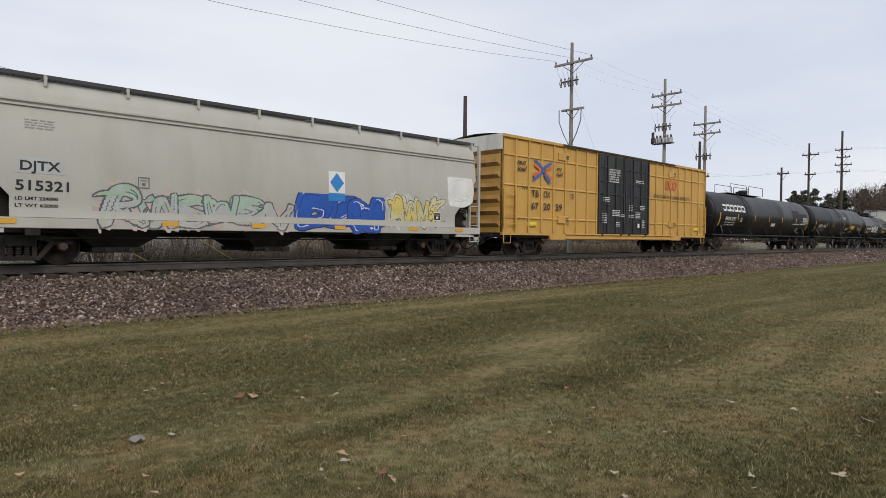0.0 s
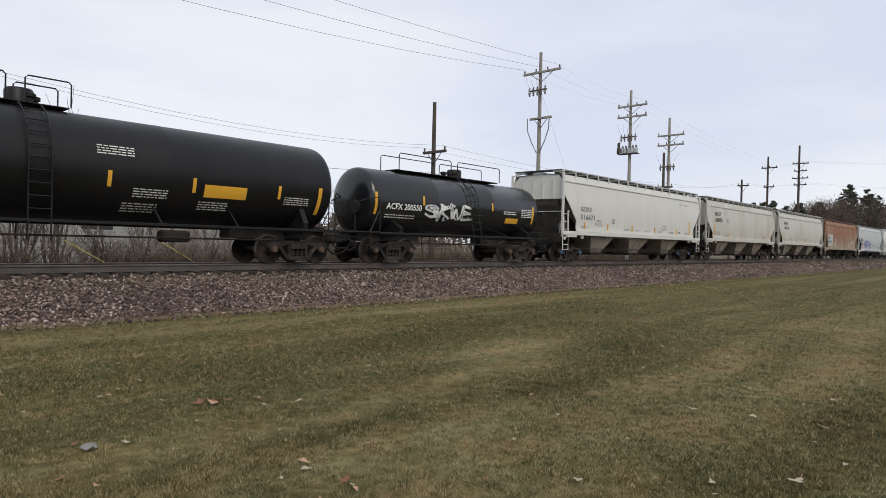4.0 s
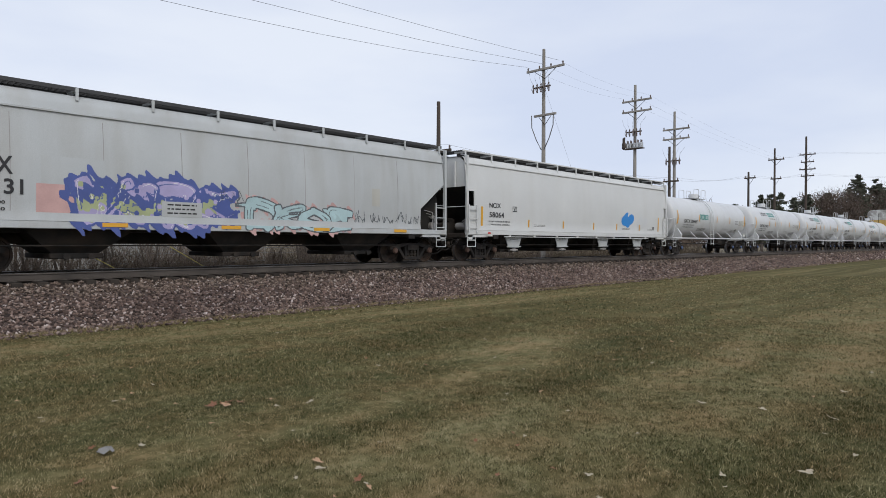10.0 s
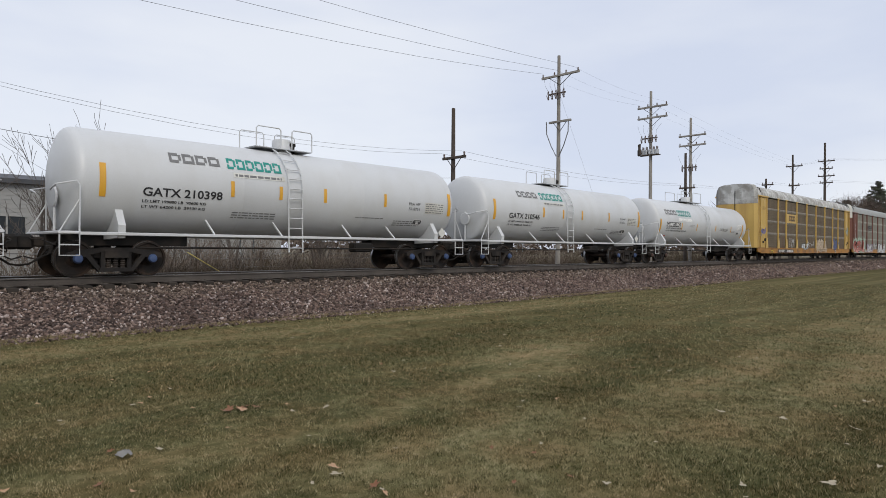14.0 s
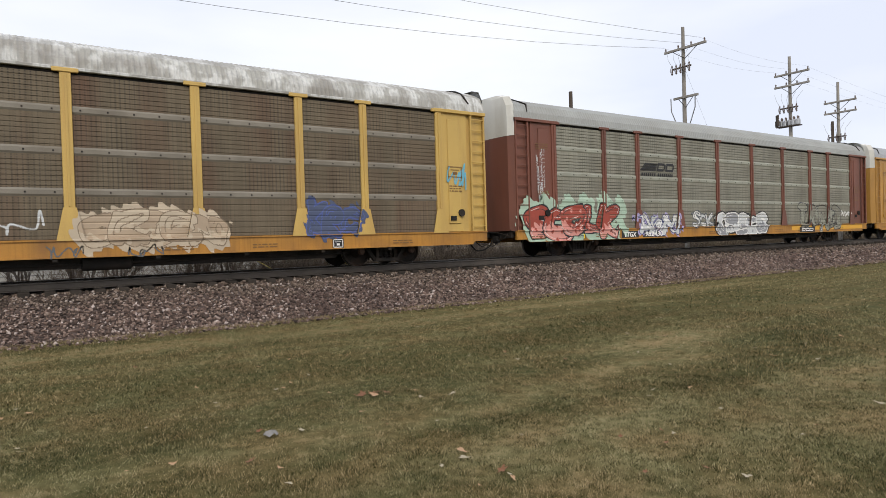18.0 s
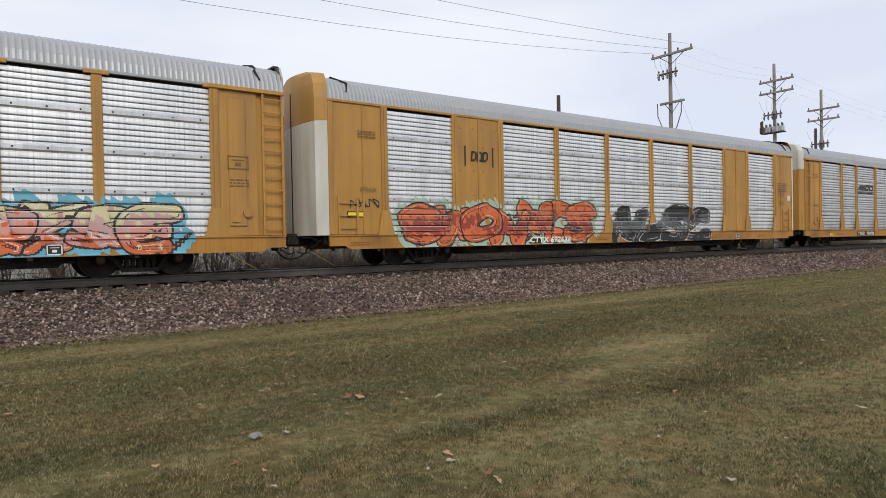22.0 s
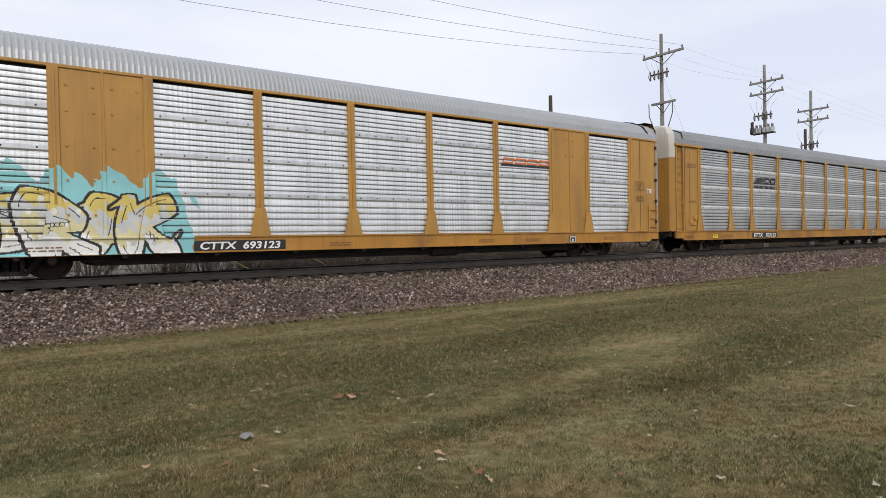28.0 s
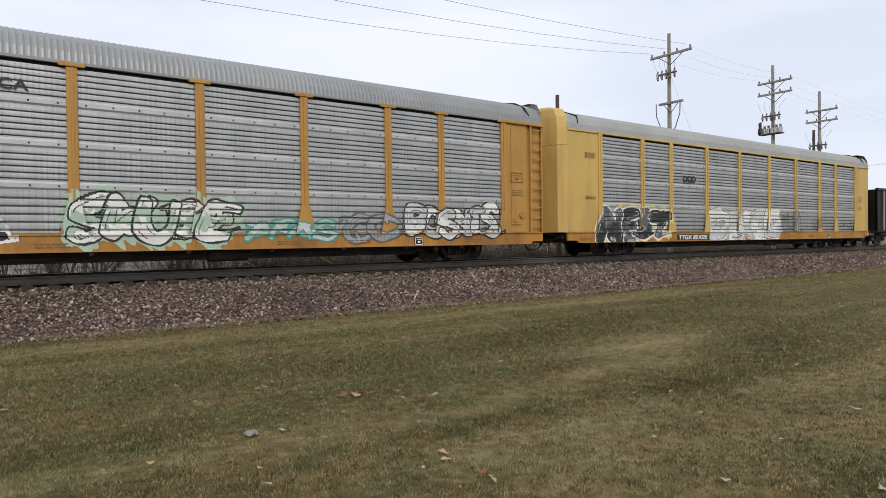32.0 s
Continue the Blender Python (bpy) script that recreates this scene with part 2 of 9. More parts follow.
GRIME = (0.09, 0.075, 0.06)
M = dict(
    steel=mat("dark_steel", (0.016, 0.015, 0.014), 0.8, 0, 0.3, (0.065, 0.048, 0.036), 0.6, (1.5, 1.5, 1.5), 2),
    truck=mat("truck_iron", (0.020, 0.018, 0.017), 0.85, 0, 0.3, (0.085, 0.065, 0.050), 0.55, (2, 2, 2), 3),
    wheel=mat("wheel_iron", (0.022, 0.018, 0.016), 0.75, 0.1, 0.3, (0.075, 0.045, 0.028), 0.7, (3, 3, 3), 3),
    tread=mat("worn_tread", (0.36, 0.36, 0.37), 0.35, 0.9, 0.1),
    rail=mat("rail_steel", (0.085, 0.073, 0.063), 0.75, 0.1, 0.25, (0.045, 0.034, 0.028), 0.6, (0.6, 3, 3), 2),
    railhead=mat("rail_head", (0.36, 0.35, 0.34), 0.38, 0.7, 0.1),
    tie=mat("tie_wood", (0.035, 0.029, 0.024), 0.9, 0, 0.3, (0.07, 0.058, 0.048), 0.6, (1, 6, 6), 3),
    grey=mat("grey_hopper_paint", (0.44, 0.435, 0.395), 0.5, 0, 0.05, (0.33, 0.31, 0.27), 0.45, (1.6, 1.6, 0.25), 0.6),
    cream=mat("cream_hopper_paint", (0.475, 0.47, 0.42), 0.5, 0, 0.06, (0.37, 0.315, 0.225), 0.6, (1.0, 1.0, 0.30), 0.6, comb=0.12),
    offwhite=mat("warm_white_hopper_paint", (0.565, 0.562, 0.522), 0.45, 0, 0.04, (0.45, 0.43, 0.38), 0.3, (1.2, 1.2, 0.12), 0.6),
    white=mat("white_hopper_paint", (0.575, 0.583, 0.576), 0.45, 0, 0.04, (0.46, 0.45, 0.42), 0.25, (1.2, 1.2, 0.12), 0.6),
    dirtycream=mat("soiled_cream_paint", (0.25, 0.22, 0.175), 0.7, 0, 0.15, (0.075, 0.045, 0.026), 0.7, (2.2, 2.2, 0.3), 1),
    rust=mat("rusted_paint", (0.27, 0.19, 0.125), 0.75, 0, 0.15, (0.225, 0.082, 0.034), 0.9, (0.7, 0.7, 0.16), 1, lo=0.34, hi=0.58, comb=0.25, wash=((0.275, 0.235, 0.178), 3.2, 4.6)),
    rustlow=mat("grey_brown_sill", (0.36, 0.30, 0.23), 0.7, 0, 0.15, (0.18, 0.09, 0.05), 0.7, (1, 1, 0.4), 1),
    silver=mat("silver_grey_paint", (0.44, 0.46, 0.465), 0.5, 0, 0.06, (0.3, 0.28, 0.25), 0.4, (1.6, 1.6, 0.25), 0.6),
    tankwhite=mat("white_tank_paint", (0.55, 0.562, 0.57), 0.42, 0, 0.03, (0.43, 0.42, 0.39), 0.3, (1.3, 1.3, 0.5), 0.5),
    tankblack=mat("black_tank_paint", (0.009, 0.009, 0.0096), 0.40, 0, 0.15, (0.018, 0.017, 0.016), 0.4, (1.2, 1.2, 0.5), 0.6),
    tankgloss=mat("fresh_black_paint", (0.010, 0.011, 0.012), 0.25, 0, 0.1, (0.035, 0.032, 0.03), 0.3, (1.2, 1.2, 0.5), 0.6),
    patch=mat("faded_black_patch", (0.022, 0.022, 0.023), 0.6, 0, 0.1),
    boxyellow=mat("boxcar_yellow", (0.55, 0.325, 0.080), 0.5, 0, 0.06, (0.36, 0.19, 0.05), 0.45, (1.6, 1.6, 0.22), 0.6),
    doorblack=mat("black_door_paint", (0.020, 0.021, 0.023), 0.5, 0, 0.15, (0.06, 0.06, 0.06), 0.4),
    rackyellow=mat("rack_yellow", (0.43, 0.228, 0.048), 0.5, 0, 0.10, (0.25, 0.130, 0.045), 0.65, (1.8, 1.8, 0.25), 0.6, comb=0.22),
    oldyellow=mat("pale_worn_yellow", (0.52, 0.35, 0.10), 0.55, 0, 0.07, (0.30, 0.17, 0.06), 0.5, (1.8, 1.8, 0.25), 0.6),
    deckyellow=mat("flatcar_yellow", (0.40, 0.190, 0.030), 0.55, 0, 0.1, (0.13, 0.062, 0.028), 0.75, (1.2, 1.2, 0.8), 0.9, comb=0.35),
    brown=mat("rack_brown", (0.165, 0.060, 0.039), 0.55, 0, 0.1, (0.07, 0.035, 0.025), 0.5, (1.8, 1.8, 0.25), 0.6),
    galv=mat("bright_galvanised", (0.87, 0.885, 0.90), 0.42, 0.65, 0.08, (0.60, 0.60, 0.60), 0.5, (3.5, 3.5, 0.3), 1.2, grain=25, comb=0.36, holes=(0.115, 0.05, 0.28)),
    galvmid=mat("clean_galvanised", (0.70, 0.712, 0.725), 0.42, 0.65, 0.08, (0.48, 0.48, 0.48), 0.5, (3.5, 3.5, 0.3), 1.2, grain=25, comb=0.36, holes=(0.115, 0.05, 0.30)),
    galvdull=mat("dull_galvanised", (0.54, 0.55, 0.555), 0.45, 0.65, 0.10, (0.36, 0.355, 0.34), 0.5, (2.5, 2.5, 0.3), 1.2, grain=25, comb=0.30, holes=(0.115, 0.055, 0.55)),
    galvgrey=mat("grey_galvanised", (0.43, 0.44, 0.445), 0.45, 0.6, 0.10, (0.29, 0.285, 0.275), 0.5, (2.5, 2.5, 0.3), 1.2, grain=25, comb=0.30, holes=(0.115, 0.055, 0.45)),
    bandgrey=mat("grey_zinc_band", (0.46, 0.47, 0.475), 0.42, 0.5, 0.08, (0.32, 0.315, 0.30), 0.5, (1.2, 1.2, 1.2), 1.5),
    bandbrown=mat("grey_brown_band", (0.21, 0.190, 0.155), 0.65, 0.1, 0.15, (0.12, 0.10, 0.075), 0.6, (1.2, 1.2, 1.2), 1.5),
    bandmid=mat("plain_zinc_band", (0.64, 0.655, 0.67), 0.42, 0.70, 0.10, (0.33, 0.33, 0.325), 0.5, (2.5, 2.5, 0.6), 1.5, comb=0.3),
    bandtan=mat("dull_green_grey_band", (0.29, 0.295, 0.245), 0.6, 0.1, 0.12, (0.18, 0.165, 0.125), 0.5, (1.2, 1.2, 1.2), 1.5),
    bandbright=mat("bright_band", (0.60, 0.61, 0.62), 0.4, 0.4, 0.08, (0.45, 0.44, 0.42), 0.4, (1.2, 1.2, 1.2), 1.5),
    galvtan=mat("tan_soiled_galvanised", (0.245, 0.238, 0.192), 0.65, 0.1, 0.12, (0.14, 0.122, 0.092), 0.6, (2.0, 2.0, 0.25), 1.2, grain=25, comb=0.40, holes=(0.120, 0.050, 0.50)),
    galvbrown=mat("brown_soiled_galvanised", (0.142, 0.115, 0.080), 0.75, 0.0, 0.15, (0.12, 0.062, 0.042), 0.7, (1.1, 1.1, 0.15), 1.2, grain=25, comb=0.45, holes=(0.105, 0.060, 0.70)),
    roofzinc=mat("zinc_roof", (0.36, 0.375, 0.39), 0.48, 0.35, 0.10, (0.24, 0.24, 0.235), 0.55, (0.8, 0.8, 0.8), 0.8),
    roofsteel=mat("dark_zinc_roof", (0.255, 0.265, 0.272), 0.5, 0.35, 0.08, (0.19, 0.19, 0.185), 0.5, (0.6, 1.5, 0.6), 0.8),
    roofgrey=mat("grey_weathered_roof", (0.31, 0.32, 0.31), 0.6, 0.15, 0.1, (0.25, 0.24, 0.21), 0.5, (0.5, 1.5, 0.5), 0.8),
    roofpeel=mat("peeling_white_roof", (0.55, 0.555, 0.54), 0.6, 0.0, 0.08, (0.22, 0.205, 0.18), 0.85, (1.1, 1.1, 0.9), 0.8, lo=0.46, hi=0.64, comb=0.55, second=(0.34, 0.335, 0.31), second_lo=0.46, second_hi=0.56, second_scale=(3.0, 1.5, 2.0)),
    roofcream=mat("cream_roof", (0.50, 0.475, 0.39), 0.55, 0, 0.05, (0.45, 0.40, 0.30), 0.4),
    endwhite=mat("off_white_end", (0.60, 0.60, 0.56), 0.55, 0, 0.05, (0.30, 0.26, 0.2), 0.5, (2, 2, 0.3), 0.8),
    endrust=mat("soiled_yellow_end", (0.40, 0.22, 0.06), 0.65, 0, 0.12, (0.14, 0.075, 0.03), 0.7, (2, 2, 0.4), 0.9),
    endgrey=mat("grey_ribbed_end", (0.30, 0.29, 0.28), 0.55, 0, 0.1, (0.12, 0.10, 0.08), 0.6, (2, 2, 0.3), 0.8),
    grate=mat("walkway_grating", (0.05, 0.05, 0.052), 0.7, 0.1, 0.2),
    markblack=mat("black_lettering", (0.018, 0.018, 0.02), 0.6, 0, 0.05, bump=0),
    markwhite=mat("white_lettering", (0.74, 0.74, 0.72), 0.6, 0, 0.04, bump=0),
    print=mat("pale_grey_print", (0.27, 0.265, 0.25), 0.6, 0, 0.05, bump=0),
    markgrey=mat("grey_lettering", (0.16, 0.16, 0.16), 0.6, 0, 0.04, bump=0),
    faint=mat("faded_stencil", (0.17, 0.09, 0.03), 0.6, 0, 0.1, bump=0),
    amber=mat("amber_reflector", (0.66, 0.35, 0.035), 0.35, 0, 0.05, bump=0),
    label_y=mat("yellow_notice", (0.80, 0.62, 0.03), 0.5, 0, 0.03, bump=0),
    red=mat("red_marking", (0.50, 0.04, 0.03), 0.5, 0, 0.05, bump=0),
    orange=mat("orange_marking", (0.62, 0.14, 0.03), 0.5, 0, 0.05, bump=0),
    blue=mat("blue_marking", (0.03, 0.12, 0.44), 0.5, 0, 0.05, bump=0),
    sky=mat("bright_blue_marking", (0.03, 0.22, 0.58), 0.5, 0, 0.05, bump=0),
    green=mat("green_marking", (0.015, 0.24, 0.20), 0.5, 0, 0.05, bump=0),
    hubblue=mat("blue_bearing_cap", (0.045, 0.075, 0.165), 0.5, 0, 0.1),
    hubred=mat("rusty_bearing_cap", (0.075, 0.042, 0.030), 0.6, 0, 0.1),
)


for key in ("steel", "truck", "wheel", "tie", "tankblack", "dirtycream", "galvbrown", "patch"):
    dull(M[key], 0.26 if key == "tankblack" else 0.25)


# ---- geometry ----
class Geo:
    """Gathers vertices and faces for one mesh."""

    def __init__(self):
        self.v, self.f = [], []

    def add(self, vs, fs):
        n = len(self.v)
        self.v += [tuple(p) for p in vs]
        self.f += [tuple(i + n for i in q) for q in fs]
        return self

    def box(self, x0, x1, y0, y1, z0, z1):
        vs = [(x, y, z) for z in (z0, z1) for y in (y0, y1) for x in (x0, x1)]
        return self.add(vs, [(0, 2, 3, 1), (4, 5, 7, 6), (0, 1, 5, 4), (2, 6, 7, 3), (0, 4, 6, 2), (1, 3, 7, 5)])

    def bev(self, x0, x1, y0, y1, z0, z1, b=0.02):
        """A box with chamfered upright and lying edges."""
        def ring(z, d):
            return [(x0 + b + d, y0 + d, z), (x1 - b - d, y0 + d, z), (x1 - d, y0 + b + d, z), (x1 - d, y1 - b - d, z),
                    (x1 - b - d, y1 - d, z), (x0 + b + d, y1 - d, z), (x0 + d, y1 - b - d, z), (x0 + d, y0 + b + d, z)]
        rings = [ring(z0, b), ring(z0 + b, 0), ring(z1 - b, 0), ring(z1, b)]
        fs = [(r * 8 + i, r * 8 + (i + 1) % 8, r * 8 + 8 + (i + 1) % 8, r * 8 + 8 + i) for r in range(3) for i in range(8)]
        return self.add(sum(rings, []), fs + [tuple(range(7, -1, -1)), tuple(range(24, 32))])

    def prism(self, pts, axis, a, b):
        """A closed outline pushed from a to b along an axis; pts are the other two coordinates in order."""
        def at(p, w):
            return (w, p[0], p[1]) if axis == "x" else (p[0], w, p[1]) if axis == "y" else (p[0], p[1], w)
        n = len(pts)
        vs = [at(p, a) for p in pts] + [at(p, b) for p in pts]
        return self.add(vs, [(i, (i + 1) % n, n + (i + 1) % n, n + i) for i in range(n)] + [tuple(range(n - 1, -1, -1)), tuple(range(n, 2 * n))])

    def sheet(self, rows):
        """A skin through rows of points."""
        n = len(rows[0])
        fs = [(r * n + i, r * n + i + 1, r * n + n + i + 1, r * n + n + i) for r in range(len(rows) - 1) for i in range(n - 1)]
        return self.add([p for r in rows for p in r], fs)

    def tube(self, pts, r, n=6):
        pts = [Vector(p) for p in pts]
        vs = []
        for i, p in enumerate(pts):
            d = (pts[min(i + 1, len(pts) - 1)] - pts[max(i - 1, 0)]).normalized()
            u = d.cross(Vector((0, 0, 1)) if abs(d.z) < 0.9 else Vector((1, 0, 0))).normalized()
            w = d.cross(u)
            rr = r[i] if isinstance(r, (list, tuple)) else r
            vs += [tuple(p + rr * (math.cos(k * math.tau / n) * u + math.sin(k * math.tau / n) * w)) for k in range(n)]
        m = len(pts)
        fs = [(j * n + k, j * n + (k + 1) % n, j * n + n + (k + 1) % n, j * n + n + k) for j in range(m - 1) for k in range(n)]
        return self.add(vs, fs + [tuple(range(n - 1, -1, -1)), tuple(range((m - 1) * n, m * n))])

    def lathe(self, prof, axis, n=24, centre=(0, 0, 0)):
        """prof: (along the axis, radius)."""
        vs = []
        for a, r in prof:
            for k in range(n):
                c, s = r * math.cos(k * math.tau / n), r * math.sin(k * math.tau / n)
                p = (a, c, s) if axis == "x" else (c, a, s) if axis == "y" else (c, s, a)
                vs.append((p[0] + centre[0], p[1] + centre[1], p[2] + centre[2]))
        m = len(prof)
        fs = [(j * n + k, j * n + (k + 1) % n, j * n + n + (k + 1) % n, j * n + n + k) for j in range(m - 1) for k in range(n)]
        return self.add(vs, fs + [tuple(range(n - 1, -1, -1)), tuple(range((m - 1) * n, m * n))])

    def weld(self):
        """Joins vertices at one place."""
        seen, back, vs = {}, [], []
        for p in self.v:
            k = tuple(round(c, 4) for c in p)
            if k not in seen:
                seen[k] = len(vs)
                vs.append(p)
            back.append(seen[k])
        self.v, self.f = vs, [tuple(back[i] for i in q) for q in self.f]
        return self

    def mesh(self, name, material=None, smooth=False):
        me = bpy.data.meshes.new(name)
        me.from_pydata(self.v, [], self.f)
        if material:
            me.materials.append(material)
        if smooth:
            me.shade_smooth()
            me.set_sharp_from_angle(angle=radians(35))
        me.update()
        return me


def part(name, geo, material, parent, label="", smooth=False):
    """ONE mesh object under a thing or a part; geo is a Geo or a ready mesh."""
    me = geo if isinstance(geo, bpy.types.Mesh) else geo.mesh(name, material, smooth)
    ob = new(name, me)
    ob.parent = parent
    if label:
        tagged(ob, label)
    return ob


STORE = {}


def kept(key, maker):
    if key not in STORE:
        STORE[key] = maker()
    return STORE[key]


def holder(name, at, label, category, group=""):
    ob = new(name)
    ob.empty_display_size = 0.3
    ob.location = at
    return tagged(ob, label, category, group)


def text_mesh(words, size, shear=0.0, bold=0.0, width=1.0):
    """Letters in the x-z plane, read from -y, standing on z = 0 from x = 0."""
    def make():
        cu = bpy.data.curves.new("letters", "FONT")
        cu.body, cu.size, cu.shear, cu.offset, cu.resolution_u = words, size / 0.72, shear, bold, 3
        ob = bpy.data.objects.new("letters", cu)
        me = bpy.data.meshes.new_from_object(ob)
        bpy.data.objects.remove(ob)
        co = np.zeros(len(me.vertices) * 3)
        me.vertices.foreach_get("co", co)
        co = co.reshape(-1, 3)
        lo = co[:, 0].min() if len(co) else 0
        st = [tuple(x) for x in np.stack([(co[:, 0] - lo) * width, np.zeros(len(co)), co[:, 1]], 1)]
        fs = [tuple(p.vertices) for p in me.polygons]
        bpy.data.meshes.remove(me)
        return st, fs
    return kept(("t", words, size, shear, bold, width), make)


def lettering(parent, words, x, z, size, material, skin, name="lettering", shear=0.0, bold=0.0, fit=None):
    """Words on a car's side. skin(z) gives the side's y; fit: the width that the words fill."""
    vs, fs = text_mesh(words, size, shear, bold)
    k = 1.0
    if fit:
        k = fit / max(p[0] for p in vs)
    g = Geo()
    g.add([(x + p[0] * k, skin(z + p[2]) - 0.012, z + p[2]) for p in vs], fs)
    return part(name, g, material, parent)


def plate(parent, name, x0, x1, z0, z1, material, skin, lift=0.008, label=""):
    """A thin marking that follows the side."""
    n = max(1, int((z1 - z0) / 0.05))
    g = Geo()
    zs = [z0 + (z1 - z0) * i / n for i in range(n + 1)]
    g.sheet([[(x0, skin(z) - lift, z), (x1, skin(z) - lift, z)] for z in zs])
    return part(name, g, material, parent, label)


def small_print(parent, x0, z0, w, lines, pitch, material, skin, seed=1):
    """Writing too small to read: rows of short bars, one part."""
    rnd = random.Random(seed)
    g = Geo()
    for i in range(lines):
        z = z0 - i * pitch
        x = x0
        while x < x0 + w - 0.02:
            d = min(rnd.uniform(0.05, 0.22), x0 + w - x)
            g.add([(x, skin(z) - 0.009, z), (x + d, skin(z) - 0.009, z), (x + d, skin(z + pitch * 0.42) - 0.009, z + pitch * 0.42), (x, skin(z + pitch * 0.42) - 0.009, z + pitch * 0.42)], [(0, 1, 2, 3)])
            x += d + 0.035
    return part("small_print", g, material, parent)


# ---- running gear ----
WHEEL_R = 0.457
WHEELSETS = []


def wheelset_mesh():
    g = Geo()
    for s in (-1, 1):
        y = s * 0.7175
        # flange towards the middle of the track
        g.lathe([(y - s * 0.062, 0.10), (y - s * 0.060, WHEEL_R + 0.018), (y - s * 0.034, WHEEL_R + 0.022), (y - s * 0.026, WHEEL_R), (y + s * 0.07, WHEEL_R - 0.004),
                 (y + s * 0.072, WHEEL_R - 0.055), (y + s * 0.035, WHEEL_R - 0.07), (y + s * 0.015, 0.20), (y + s * 0.06, 0.16), (y + s * 0.085, 0.11), (y + s * 0.085, 0.0)][::s], "y", 28)
        for k in range(5):  # shallow marks on the plate, so that the turning shows
            a = k * math.tau / 5 + 0.3
            c, q = math.cos(a) * 0.29, math.sin(a) * 0.29
            g.box(c - 0.02, c + 0.02, y + s * 0.03 - 0.012, y + s * 0.03 + 0.012, q - 0.02, q + 0.02)
    g.lathe([(-1.02, 0.07), (-1.0, 0.085), (1.0, 0.085), (1.02, 0.07)], "y", 12)
    me = g.mesh("wheelset", M["wheel"], True)
    me.materials.append(M["tread"])
    for p in me.polygons:
        r = math.hypot(p.center.x, p.center.z)
        if abs(p.normal.y) < 0.25 and r > WHEEL_R - 0.03:
            p.material_index = 1
    return me


def side_frame_mesh():
    """Cast side frame of a three-piece truck, wheelbase 1.78 m, its plane at y = 0, with its windows left open."""
    g = Geo()
    for s in (-1, 1):
        g.prism([(s * 1.12, 0.50), (s * 1.12, 0.60), (s * 0.90, 0.68), (s * 0.60, 0.70), (s * 0.34, 0.74), (s * 0.0, 0.74), (s * 0.0, 0.64), (s * 0.38, 0.62), (s * 0.62, 0.56), (s * 0.72, 0.50)], "y", -0.07, 0.07)
        g.prism([(s * 0.72, 0.52), (s * 0.62, 0.58), (s * 0.33, 0.17), (s * 0.42, 0.14)], "y", -0.065, 0.065)
        g.prism([(s * 0.26, 0.64), (s * 0.36, 0.64), (s * 0.36, 0.22), (s * 0.26, 0.22)], "y", -0.06, 0.06)
    g.prism([(-0.42, 0.13), (0.42, 0.13), (0.40, 0.23), (-0.40, 0.23)], "y", -0.10, 0.10)
    return g.mesh("side_frame", M["truck"])


def spring_mesh():
    g = Geo()
    for x in (-0.17, 0.0, 0.17):
        g.lathe([(0.23 + 0.0275 * k, 0.055 if k % 2 else 0.075) for k in range(10)], "z", 8, (x, 0, 0))
    g.box(-0.28, 0.28, -0.12, 0.12, 0.48, 0.66)
    return g.mesh("spring_nest", M["truck"])


def bearing_mesh(cap):
    g = Geo()
    g.lathe([(-0.16, 0.05), (-0.15, 0.09), (-0.09, 0.12), (0.10, 0.125), (0.10, 0.0)], "y", 14)
    me = g.mesh("bearing", M["truck"], True)
    me.materials.append(M[cap])
    for p in me.polygons:
        if p.center.y < -0.12:
            p.material_index = 1
    return me


def bolster_mesh():
    g = Geo()
    g.bev(-0.20, 0.20, -0.95, 0.95, 0.42, 0.70, 0.04)
    g.lathe([(0.70, 0.22), (0.78, 0.20)], "z", 16)
    for s in (-1, 1):
        g.box(s * 0.40 - 0.04, s * 0.40 + 0.04, -0.80, 0.80, 0.34, 0.44)
    return g.mesh("truck", M["truck"])


def add_truck(car, x, cap="hubred", label="black cast-steel three-piece truck"):
    tr = part("truck", kept("bolster", bolster_mesh), None, car, label)
    tr.location = (x, 0, 0)
    for s in (-1, 1):
        fr = part("side_frame", kept("sideframe", side_frame_mesh), None, tr)
        fr.location = (0, s * 1.0, 0)
        sp = part("spring_nest", kept("spring", spring_mesh), None, tr)
        sp.location = (0, s * 0.99, 0)
    for dx in (-0.89, 0.89):
        ws = part("wheelset", kept("wheelset", wheelset_mesh), None, tr)
        ws.matrix_parent_inverse = Matrix.Translation((dx, 0, WHEEL_R))
        WHEELSETS.append(ws)
        for s in (-1, 1):
            b = part("bearing", kept("bearing" + cap, lambda: bearing_mesh(cap)), None, tr)
            b.matrix_basis = pose(dx, s * 1.0, WHEEL_R, 0, 0, 0 if s < 0 else 180)
    return tr


